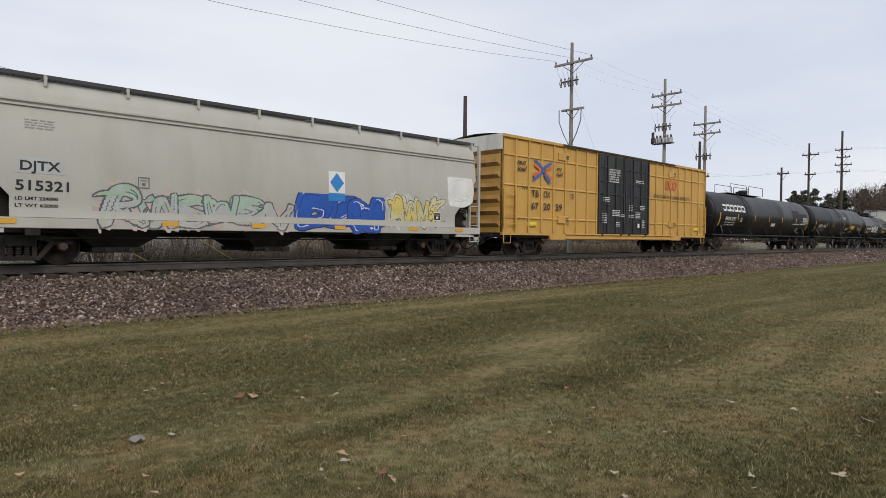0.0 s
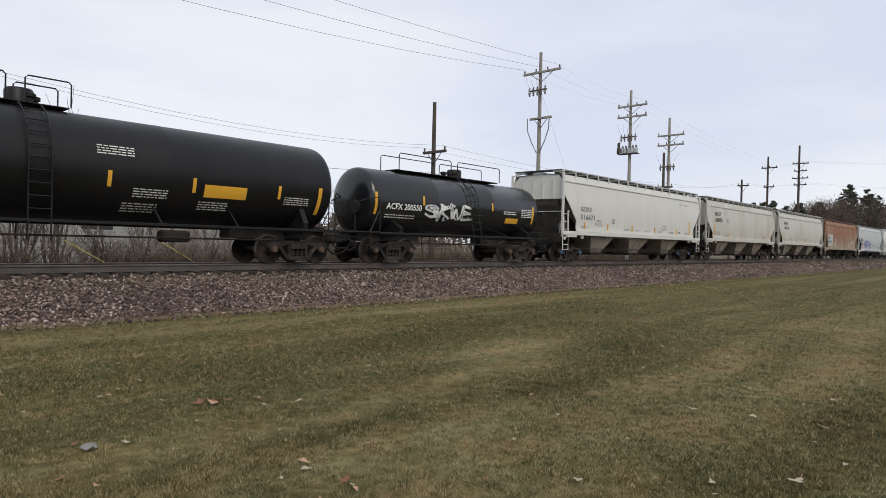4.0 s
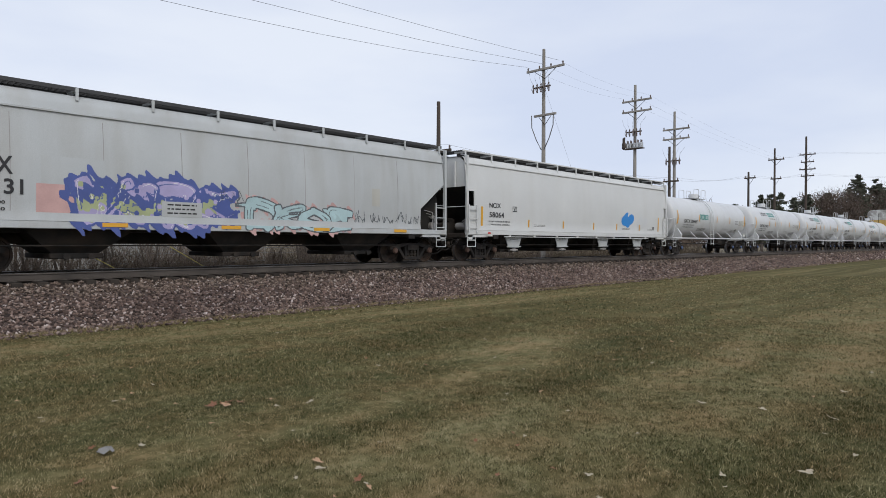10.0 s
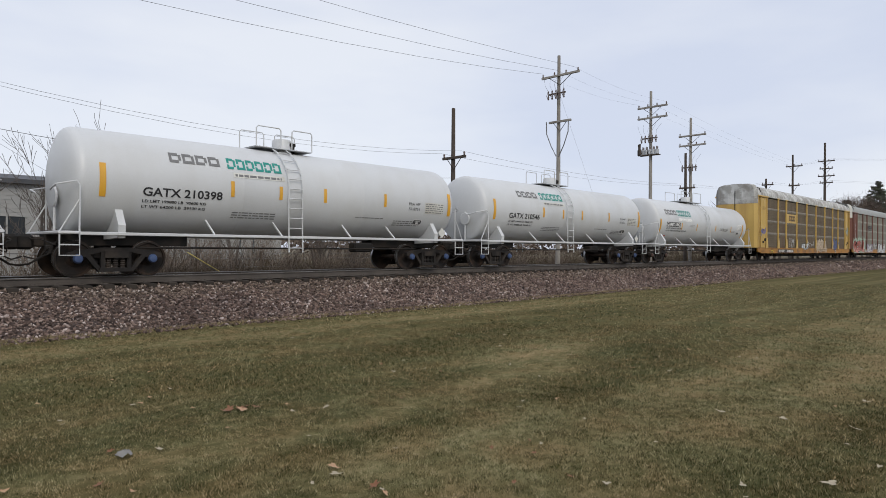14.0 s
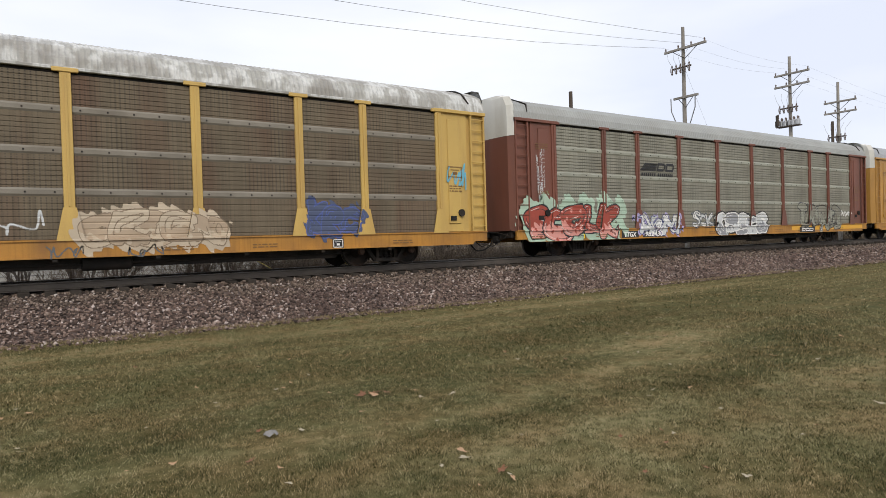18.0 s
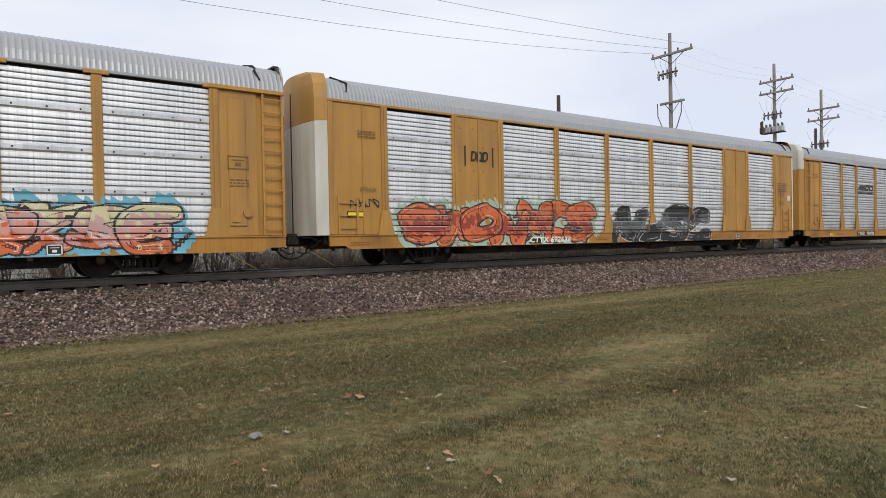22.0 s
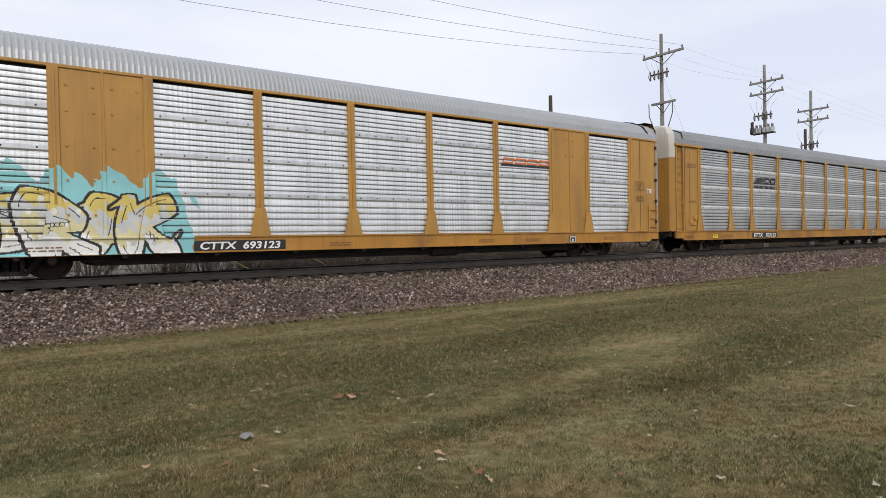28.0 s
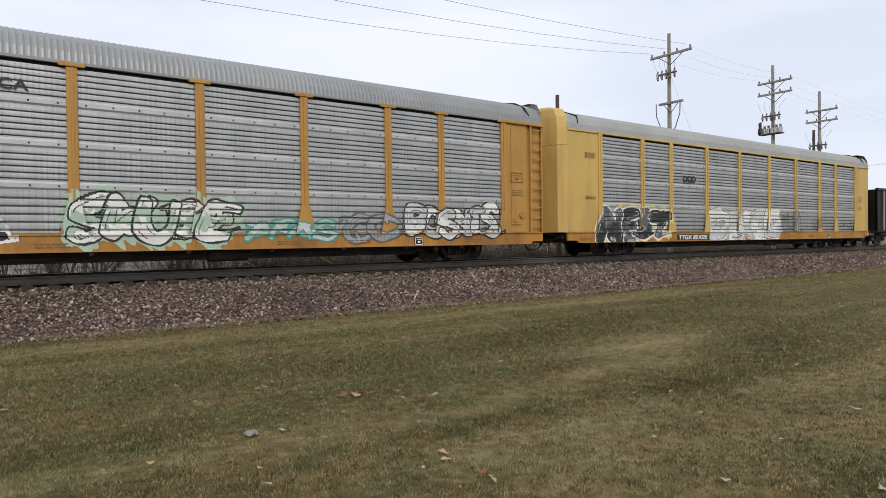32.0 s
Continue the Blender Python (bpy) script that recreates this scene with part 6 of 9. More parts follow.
def tank_cars():
    out = []
    B, Wt = M["markblack"], M["markwhite"]
    car, sk = tank(39.5, 59.9, M["tankblack"], "matt black pressure tank car with white block emblem", r=1.53, zc=2.45, shell=19.3, ladder_x=-4.15, rail_mat=M["tankblack"], cap="hubred", dome=((-1.6, 6.1),), truck_in=2.1, brace_at=(-6.5, -3, 0, 3, 6.5))
    blocks(car, -8.12, -4.43, 2.63, 3.08, 6, Wt, sk)
    marks(car, [("PROX 33997", -7.72, -6.02, 2.05, 0.22), ("LD LMT 163100 LB  74 000 KG", -7.75, -6.1, 1.88, 0.07), ("LT WT 99900 LB  45 300 KG", -7.75, -6.1, 1.72, 0.07)], sk, Wt)
    box_frame(car, -5.3, 1.98, 0.3, 0.26, Wt, sk)
    ambers(car, [-8.6, 8.85], 1.66, 0.86, sk)
    ambers(car, [-5.69, -2.69, 0.10, 2.80, 6.0], 2.07, 0.42, sk, 0.10)
    plate(car, "faded_patch", 5.2, 6.8, 2.12, 3.1, M["patch"], sk, 0.006)
    plate(car, "faded_patch", 6.82, 8.7, 2.35, 2.9, M["patch"], sk, 0.006)
    plate(car, "notice", 0.65, 1.5, 1.78, 2.0, M["endwhite"], sk, 0.010)
    small_print(car, 7.6, 2.55, 1.1, 6, 0.075, Wt, sk, 60)
    lettering(car, "LIQUEFIED PETROLEUM GAS", 7.05, 2.02, 0.11, Wt, sk, "warning_lettering", shear=0.2, bold=0.004, fit=1.45)
    box_frame(car, 6.5, 1.45, 0.5, 0.26, Wt, sk)
    small_print(car, 7.2, 1.35, 0.9, 1, 0.12, Wt, sk, 61)
    g = Geo()
    g.add([(8.0, sk(1.56) - 0.02, 1.35), (8.18, sk(1.56) - 0.02, 1.17), (8.36, sk(1.56) - 0.02, 1.35), (8.18, sk(1.56) - 0.02, 1.53)], [(0, 1, 2, 3)])
    part("hazard_placard", g, M["red"], car, "red diamond placard")
    small_print(car, 5.3, 2.02, 1.5, 1, 0.10, Wt, sk, 62)
    out.append((car, sk))
    car, sk = tank(59.9, 77.95, M["tankblack"], "soot-stained black tank car with amber reflectors", r=1.40, zc=2.50, shell=16.5, ladder_x=-0.45, rail_mat=M["tankblack"], cap="hubred", dome=((-0.8, 2.5),), truck_in=2.1, brace_at=(-4.6, -2.4, 2.4, 4.6))
    marks(car, [("GATX 67506", -6.60, -4.50, 1.92, 0.26), ("LD LMT 191700 LB  86 950 KG", -6.6, -4.8, 1.76, 0.06), ("LT WT 71300 LB  32 350 KG", -6.6, -4.6, 1.62, 0.06)], sk, M["endwhite"])
    ambers(car, [-7.55, 7.5], 1.60, 0.85, sk)
    ambers(car, [-4.25, -2.25, 1.1, 3.3, 6.0], 2.0, 0.40, sk, 0.10)
    plate(car, "notice", 3.6, 4.9, 1.9, 2.25, M["amber"], sk, 0.010, "yellow notice plate")
    for k, (x, z) in enumerate(((0.8, 3.0), (1.7, 1.98), (1.5, 1.6), (3.5, 1.75), (6.2, 2.05))):
        small_print(car, x, z, 0.9, 4, 0.065, M["endwhite"], sk, 63 + k)
    out.append((car, sk))
    car, sk = tank(77.95, 90.0, M["tankgloss"], "short glossy black tank car with a white graffiti tag", r=1.22, zc=2.28, shell=10.7, ladder_x=0.3, rail_mat=M["tankblack"], cap="hubred", dome=((-0.2, 6.2),), truck_in=2.05, brace_at=(-2.5, 2.5))
    marks(car, [("ACFX 200550", -4.5, -2.7, 1.98, 0.22)], sk, Wt)
    small_print(car, -4.5, 1.75, 1.5, 2, 0.09, M["endwhite"], sk, 70)
    graffiti(car, -2.4, 0.3, 1.65, 2.35, flat(sk), "SKWE", spray("white", "pale"), spray("black"), 71, style=0.55, rim=0.02)
    ambers(car, [-5.0, 4.6], 1.75, 0.8, sk, 0.12)
    ambers(car, [-2.6, 1.6], 2.2, 0.35, sk, 0.10)
    plate(car, "notice", 2.6, 3.5, 1.72, 1.95, M["amber"], sk, 0.010)
    small_print(car, 2.4, 2.2, 0.9, 2, 0.09, Wt, sk, 72)
    small_print(car, 3.7, 2.35, 0.9, 5, 0.08, Wt, sk, 73)
    out.append((car, sk))
    numbers = ("209405", "210411", "210398", "210546")
    for k, (a, b) in enumerate(((198.0, 212.9), (212.9, 227.8), (227.8, 242.75), (242.75, 257.65))):
        car, sk = tank(a, b, M["tankwhite"], "white liquid fertiliser tank car with green block emblem", shell=13.5, ladder_x=-0.55, dome=((-0.35, 2.0),), truck_in=1.95)
        marks(car, [("GATX " + numbers[k], -5.0, -2.85, 2.09, 0.22), ("LD LMT 199800 LB  90600 KG", -5.0, -3.3, 1.92, 0.07), ("LT WT 64200 LB  29100 KG", -5.0, -3.3, 1.78, 0.07)], sk, B)
        if k == 0:
            blocks(car, -2.44, -0.98, 2.36, 2.70, 6, M["green"], sk, 0.06)
        else:
            blocks(car, -4.30, -2.85, 3.03, 3.30, 4, M["markgrey"], sk)
            blocks(car, -2.67, -0.90, 3.0, 3.32, 6, M["green"], sk, 0.06)
            plate(car, "web_notice", -2.5, -0.85, 2.76, 2.90, M["endwhite"], sk, 0.008)
            small_print(car, -2.45, 2.79, 1.5, 1, 0.16, M["markgrey"], sk, 80 + k)
        ambers(car, [-5.96, 6.25], 2.0, 0.84, sk, 0.15)
        ambers(car, [-2.55, 0.60, 3.09], 2.2, 0.44, sk, 0.11)
        if k:
            ambers(car, [-1.0], 2.2, 0.40, sk, 0.11)
        small_print(car, -2.5, 1.75, 1.4, 3, 0.07, M["markgrey"], sk, 84 + k)
        small_print(car, 3.6, 1.72, 1.3, 3, 0.07, M["markgrey"], sk, 88 + k)
        small_print(car, 1.9, 1.78, 1.2, 1, 0.07, M["markgrey"], sk, 92 + k)
        plate(car, "test_table", 5.0, 5.95, 2.05, 2.45, M["endwhite"], sk, 0.008)
        small_print(car, 5.03, 2.38, 0.9, 5, 0.075, M["markgrey"], sk, 96 + k)
        lettering(car, "FRA AIP", 4.2, 2.32, 0.10, B, sk, fit=0.55)
        lettering(car, "SR 8754", 4.2, 2.14, 0.10, B, sk, fit=0.55)
        box_frame(car, 4.55, 1.62, 0.4, 0.2, Wt, sk, B)
        g = Geo().add([(5.55, -1.52, 1.35), (5.75, -1.52, 1.15), (5.95, -1.52, 1.35), (5.75, -1.52, 1.55)], [(0, 1, 2, 3)])
        part("placard_holder", g, M["endwhite"], car)
        out.append((car, sk))
    car, sk = tank(257.65, 273.76, M["tankwhite"], "white liquid fertiliser tank car with a black number panel", shell=14.2, ladder_x=-0.12, cap="hubred", dome=((-0.6, 3.0),), truck_in=1.85, brace_at=(-3.9, -1.9, 1.7, 3.6))
    blocks(car, -5.94, -4.43, 2.86, 3.16, 4, M["markgrey"], sk)
    blocks(car, -4.32, -2.49, 2.82, 3.18, 6, M["green"], sk, 0.06)
    plate(car, "web_notice", -4.28, -2.42, 2.52, 2.68, Wt, sk, 0.009)
    small_print(car, -4.2, 2.56, 1.7, 1, 0.18, B, sk, 100)
    plate(car, "number_panel", -5.89, -4.06, 2.15, 2.42, B, sk, 0.010)
    lettering(car, "GAMX 5842", -5.84, 2.19, 0.20, Wt, lambda z: sk(z) - 0.006, "reporting_mark", bold=0.006, fit=1.72)
    marks(car, [("LD LMT  203200 LBS  92150 KGS", -5.85, -3.85, 2.02, 0.08), ("LT WT   59800 LBS  27100 KGS  CUST 09-05", -5.85, -3.1, 1.88, 0.08)], sk, B)
    lettering(car, "CONSULT OWNER", -2.65, 2.28, 0.06, M["markgrey"], sk, fit=0.6)
    lettering(car, "BEFORE REPAIRING TANK", -2.75, 2.19, 0.06, M["markgrey"], sk, fit=0.8)
    ambers(car, [-6.62, 6.05], 1.66, 0.9, sk, 0.16)
    ambers(car, [-3.83, -1.67, 1.28, 3.91], 2.0, 0.40, sk, 0.11)
    plate(car, "red_notice", -5.8, -5.6, 1.58, 1.65, M["red"], sk, 0.009)
    small_print(car, 2.0, 2.2, 1.4, 3, 0.06, M["markgrey"], sk, 101)
    scrawl(car, 2.6, 3.3, 2.02, 2.25, flat(sk), M["markgrey"], 3, 0.012, 3)
    small_print(car, 4.1, 2.05, 0.7, 2, 0.06, M["markgrey"], sk, 102)
    plate(car, "test_table", 5.0, 5.9, 2.15, 2.55, Wt, sk, 0.008)
    small_print(car, 5.03, 2.48, 0.85, 5, 0.075, M["markgrey"], sk, 103)
    box_frame(car, 5.0, 1.85, 0.4, 0.2, Wt, sk, B)
    out.append((car, sk))
    return out


def yellow_boxcar():
    car, sk0 = boxcar(18.95, 39.5)
    sk = lambda z: -1.515
    B, Wt = M["markblack"], M["markwhite"]
    dim = M["markblack"]
    c = 29.225 - 29.2
    lettering(car, "next", -8.60, 3.84, 0.21, dim, lambda z: -1.545, "slogan", shear=0.25, bold=0.006, fit=0.60)
    lettering(car, "load", -8.56, 3.56, 0.23, dim, lambda z: -1.545, "slogan", shear=0.25, bold=0.006, fit=0.60)
    lettering(car, "any", -5.82, 3.80, 0.15, dim, lambda z: -1.545, "slogan", shear=0.25, bold=0.006, fit=0.40)
    lettering(car, "road", -5.87, 3.54, 0.18, dim, lambda z: -1.545, "slogan", shear=0.25, bold=0.006, fit=0.50)
    # two chevrons that meet, each a blue stripe with an orange one inside it
    arms = ((-7.41, 4.25, -6.80, 3.82, "blue"), (-7.48, 3.27, -6.80, 3.72, "blue"), (-7.46, 4.04, -7.00, 3.78, "orange"), (-7.48, 3.48, -7.00, 3.72, "orange"),
            (-6.23, 4.20, -6.72, 3.92, "blue"), (-6.33, 3.21, -6.76, 3.60, "blue"), (-6.23, 3.99, -6.66, 3.79, "orange"), (-6.25, 3.40, -6.68, 3.71, "orange"))
    for k, (xa, za, xb, zb, m) in enumerate(arms):
        za, zb = 3.20 + (za - 3.21) * 0.88, 3.20 + (zb - 3.21) * 0.88
        d = Vector((xb - xa, zb - za)).normalized()
        n = Vector((-d.y, d.x)) * 0.062
        y = -1.556 - 0.002 * k
        a, b = Vector((xa, za)), Vector((xb, zb))
        outline = [a + n, a - n * 1.0 + d * 0.03, b - n, b + n]
        if za < 3.6:      # the lower arms end in arrow heads
            outline = [a - d * 0.07, a + d * 0.09 - n * 1.8, a + d * 0.09 - n, b - n, b + n, a + d * 0.09 + n, a + d * 0.09 + n * 1.8]
        part("emblem_arrow", Geo().add([(p.x, y, p.y) for p in outline], [tuple(range(len(outline)))]), M[m], car)
    part("emblem_bend", Geo().add([(-6.83 + 0.13 * math.cos(t), -1.574, 3.69 + 0.11 * math.sin(t)) for t in [k * math.tau / 14 for k in range(14)]], [tuple(range(14))]), M["blue"], car)
    for w, x, z, h in (("TB", -7.62, 2.53, 0.29), ("OX", -6.78, 2.53, 0.29), ("67", -7.62, 2.00, 0.29), ("20", -6.78, 2.00, 0.29), ("29", -5.90, 2.00, 0.29)):
        lettering(car, w, x, z, h, dim, lambda z: -1.545, "reporting_mark", bold=0.006, fit=0.50)
    lettering(car, "LT  WT", -8.5, 1.52, 0.09, dim, lambda z: -1.545, fit=0.45)
    for x in (-7.85, 8.0):
        plate(car, "yellow_notice", x, x + 0.62, 1.26, 1.44, M["label_y"], lambda z: -1.53, 0.006, "yellow notice")
        small_print(car, x + 0.06, 1.30, 0.5, 2, 0.06, B, lambda z: -1.532, 110)
    blocks(car, 4.45, 5.75, 3.55, 4.05, 3, M["orange"], lambda z: -1.54, hole=True, gap=0.05)
    lettering(car, "RAILCAR POOLING EXPERTS", 3.10, 3.02, 0.19, dim, lambda z: -1.545, "slogan", bold=0.003, fit=4.3)
    rows = ("CERRAR Y BLOQUEAR", "AMBAS PUERTAS ANTES", "DE MOVER EL CARRO", "CLOSE AND LOCK", "BOTH DOORS BEFORE", "MOVING CAR")
    for k, w in enumerate(rows):
        lettering(car, w, -1.62 + 0.015 * abs(k - 1), 4.12 - 0.115 * k, 0.075, Wt, lambda z: -1.612, "door_lettering", bold=0.002, fit=1.08 if k < 3 else 0.9)
    for k, (x, z, w, n) in enumerate(((1.0, 3.75, 0.8, 2), (-2.1, 2.75, 0.6, 3), (0.35, 2.45, 0.35, 4), (1.45, 2.45, 0.5, 3), (-1.25, 2.15, 0.75, 4), (1.0, 2.1, 0.5, 4), (-2.15, 1.95, 0.4, 6), (-0.9, 1.55, 0.4, 3), (1.7, 1.7, 0.35, 5), (-0.6, 1.95, 0.5, 2), (0.3, 1.95, 0.5, 2))):
        small_print(car, x, z, w, n, 0.085, Wt, lambda z: -1.614, 111 + k)
    plate(car, "white_notice", 1.25, 1.45, 1.35, 1.55, Wt, lambda z: -1.60, 0.004)
    plate(car, "amber_strip", 0.05, 0.12, 1.35, 1.75, M["amber"], lambda z: -1.565, 0.004)
    for x in (-4.9, 3.2):
        plate(car, "rust_stain", x, x + 0.1, 1.3, 1.75, M["endrust"], lambda z: -1.50, 0.004)
    # hinged placard boards beside the doors
    for x in (-5.3, 5.2):
        for z in (4.25, 1.42):
            g = Geo().bev(x - 0.38, x + 0.38, -1.56, -1.50, z, z + 0.34, 0.015)
            pb = part("placard_board", g, M["boxyellow"], car)
            q = Geo()
            for j in range(3):
                q.box(x + 0.18, x + 0.34, -1.585, -1.56, z + 0.08 + j * 0.07, z + 0.11 + j * 0.07)
            part("latch", q, M["steel"], pb)
    box_frame(car, -4.75, 2.55, 0.24, 0.24, dim, lambda z: -1.545)
    scrawl(car, -8.2, -7.75, 2.75, 3.05, lambda x, z: -1.512, dim, 9, 0.012, 3)
    return car, sk0


def norfolk_emblem(car, x, skin, z=3.2, dark=None):
    """Slanted stripes and two heavy blocks with a bar of lettering under them."""
    m = dark or M["markblack"]
    for k in range(6):
        g = Geo()
        za = z + 0.22 + k * 0.055
        x0 = x + 0.05 + k * 0.06
        g.add([(x0, skin(za) - 0.014, za), (x + 1.05 + k * 0.02, skin(za) - 0.014, za), (x + 1.08 + k * 0.02, skin(za) - 0.014, za + 0.036), (x0 + 0.03, skin(za) - 0.014, za + 0.036)], [(0, 1, 2, 3)])
        part("emblem_stripe", g, m, car)
    blocks(car, x + 1.10, x + 2.25, z + 0.22, z + 0.56, 2, m, skin, 0.3, True, 0.06)
    blocks(car, x + 0.1, x + 1.05, z, z + 0.13, 7, m, skin, 0.2, False, 0.35)
    blocks(car, x + 1.15, x + 2.2, z, z + 0.13, 8, m, skin, 0.2, False, 0.35)


def sill_mark(car, words, x0, x1, skin, black=True):
    if black:
        plate(car, "number_panel", x0 - 0.15, x1 + 0.15, 0.605, 0.87, M["markblack"], lambda z: -1.572, 0.004)
    lettering(car, words, x0, 0.645, 0.19, M["markwhite"] if black else M["markblack"], lambda z: -1.572, "reporting_mark", shear=0.15, bold=0.007, fit=x1 - x0)


def rack_cars():
    out = []
    P = 28.44
    at = [273.76 + P * k for k in range(11)]
    Y, B, Wt = M["rackyellow"], M["markblack"], M["markwhite"]
    white_end = dict(roof_ends=M["endwhite"])

    def dress(car, n, seed, plain=False, stripe="deck"):
        """Small markings that every rack carries."""
        sk = lambda z: -1.575
        for k, x in enumerate((-12.9, -9.6, -2.2, 3.4, 5.6, 9.9)):
            small_print(car, x, 0.74, 0.7, 2, 0.07, M["faint"], sk, seed + k)
        plate(car, "notice_border", -10.64, -10.16, 0.61, 0.83, B, sk, 0.001)
        plate(car, "yellow_notice", -10.61, -10.19, 0.635, 0.805, M["label_y"], sk, 0.004)
        small_print(car, -10.56, 0.74, 0.32, 2, 0.06, B, sk, seed + 30)
        plate(car, "data_panel", 7.9, 8.25, 0.58, 0.86, B, sk, 0.006)
        box_frame(car, 7.92, 0.60, 0.31, 0.24, Wt, sk)
        g = lambda z: -1.545
        lettering(car, n, -12.55, 2.28, 0.13, M["faint"], lambda z: -1.572, "reporting_mark", fit=0.55)
        small_print(car, -12.6, 4.05, 0.6, 3, 0.08, M["faint"], lambda z: -1.572, seed + 9)
        box_frame(car, 12.0, 2.75, 0.55, 0.35, M["faint"], lambda z: -1.572)
        small_print(car, 12.05, 2.45, 0.5, 3, 0.08, M["faint"], lambda z: -1.572, seed + 10)

    # 1 worn yellow, brown panels
    car, sk, dp = autorack(at[0], at[1], M["oldyellow"], M["galvbrown"], M["roofpeel"], "worn yellow auto rack with brown soiled panels and peeling roof")
    dress(car, "604213", 200)
    plate(car, "emblem_board", -6.88, -4.38, 3.05, 3.78, M["oldyellow"], lambda z: -1.56, 0.0, "yellow board with dark block emblem")
    blocks(car, -6.35, -4.75, 3.22, 3.66, 3, M["galvbrown"], lambda z: -1.563, 0, True, 0.04)
    sill_mark(car, "TTGX    604213", -8.9, -5.3, sk)
    scrawl(car, -13.0, -11.9, 1.9, 2.5, dp, spray("blue"), 21, 0.03, 4)
    scrawl(car, -6.0, -4.9, 1.0, 1.9, dp, spray("pale"), 22, 0.03, 3)
    scrawl(car, -1.2, 0.9, 1.1, 1.75, dp, spray("pale"), 23, 0.025, 3)
    graffiti(car, 1.75, 4.75, 0.80, 1.55, dp, "OKCEM", spray("sand", "tan"), spray("umber"), 24, back=spray("sand"), cloud=0.10, style=1.25, rim=0.02)
    graffiti(car, 7.2, 8.75, 0.98, 1.85, dp, "KRC", spray("haze", "haze"), spray("dusk"), 27, style=0.8, rim=0.03, back=spray("haze"), cloud=0.05)
    graffiti(car, -2.6, -1.2, 0.9, 1.35, dp, "MIS", spray("pale", "pale"), spray("slate"), 25, style=0.8)
    scrawl(car, 12.0, 12.8, 2.3, 3.2, dp, spray("sky"), 26, 0.03, 4)
    for k in range(9):
        scrawl(car, -11 + k * 1.7, -10.2 + k * 1.7, 0.55, 0.85, dp, spray("slate"), 300 + k, 0.016, 3)
    out.append(car)
    # 2 brown
    car, sk, dp = autorack(at[1], at[2], M["brown"], M["galvtan"], M["roofgrey"], "brown auto rack with soiled tan panels and graffiti", **white_end)
    dress(car, "9604", 220)
    norfolk_emblem(car, -6.9, lambda z: -1.53, 3.12)
    sill_mark(car, "TTGX", -7.95, -7.2, sk)
    sill_mark(car, "982430", -6.65, -5.5, sk)
    graffiti(car, -12.9, -8.4, 0.72, 1.85, dp, "SOOLK", spray("pink", "red", "red"), spray("black"), 31, back=spray("mint"), shine=spray("white"), cloud=0.30, style=1.15)
    graffiti(car, -7.0, -4.5, 0.75, 1.65, dp, "AWM", spray("pale", "white"), spray("navy"), 32, back=spray("lilac"), cloud=0.06, style=0.7, rim=0.03)
    graffiti(car, -3.3, -1.8, 0.98, 1.65, dp, "SCK", spray("pale", "white"), spray("slate"), 33, style=0.5)
    graffiti(car, -1.5, 2.6, 0.62, 1.55, dp, "OSEOS", spray("grey", "pale"), spray("white"), 34, style=0.9, rim=0.045, outer=spray("black"))
    graffiti(car, 5.9, 10.3, 0.72, 2.05, dp, "TMARED", [M["galvtan"], M["bandtan"]], spray("black"), 35, style=1.0, rim=0.04)
    scrawl(car, 10.5, 11.6, 1.4, 1.75, dp, spray("white"), 36, 0.03, 4)
    scrawl(car, -12.6, -12.2, 1.8, 4.0, dp, spray("pale"), 37, 0.02, 5)
    plate(car, "yellow_stripe", 5.0, 13.0, 0.70, 0.92, M["amber"], lambda z: -1.572, 0.003)
    plate(car, "emblem_board", 5.8, 7.4, 0.58, 0.86, B, lambda z: -1.572, 0.006)
    blocks(car, 6.0, 7.2, 0.64, 0.80, 3, Wt, lambda z: -1.576, 0.2, True, 0.05)
    out.append(car)
    # 3 bright yellow, blue and orange graffiti
    car, sk, dp = autorack(at[2], at[3], Y, M["galv"], M["roofzinc"], "yellow auto rack with bright panels and blue graffiti", **white_end)
    dress(car, "50207", 240)
    norfolk_emblem(car, -6.75, lambda z: -1.53, 3.15)
    sill_mark(car, "TTGX706903", -6.75, -4.85, sk)
    scrawl(car, -6.8, -6.2, 1.35, 1.75, dp, spray("black"), 41, 0.03, 3)
    graffiti(car, -4.7, 3.0, 0.62, 2.05, dp, "CRMUEDA", spray("teal", "aqua", "sky", "frost"), spray("black"), 42, back=spray("red"), shine=spray("white"), style=1.05, cloud=0.26, rim=0.05)
    graffiti(car, 3.4, 10.6, 0.66, 1.75, dp, "SUIRKSE", spray("orange", "pink", "rose", "cream"), spray("black"), 43, back=spray("sky"), shine=spray("white"), style=1.05, cloud=0.17)
    out.append(car)
    # 4 with closed bays
    car, sk, dp = autorack(at[3], at[4], Y, M["galv"], M["roofzinc"], "yellow auto rack with closed yellow bays and orange graffiti", full=(1, 7), end_full=True, roof_ends=M["rackyellow"], end_paint=M["endwhite"])
    dress(car, "692636", 260)
    blocks(car, -8.35, -7.6, 3.42, 3.76, 3, B, lambda z: -1.56, 0.1, True, 0.04)
    for x in (-8.6, -7.4):
        plate(car, "bracket_mark", x, x + 0.06, 3.25, 3.92, B, lambda z: -1.56, 0.002)
    sill_mark(car, "CTTX 692636", -5.7, -3.6, sk)
    graffiti(car, -11.0, -2.3, 0.62, 1.95, dp, "SWONMCS", spray("orange", "red", "orange"), spray("black"), 51, back=spray("mint"), shine=spray("cream"), style=1.05, cloud=0.15)
    graffiti(car, -0.9, 5.5, 0.60, 2.05, dp, "MUSC", spray("black", "slate", "black"), spray("pale"), 52, style=1.2, rim=0.03)
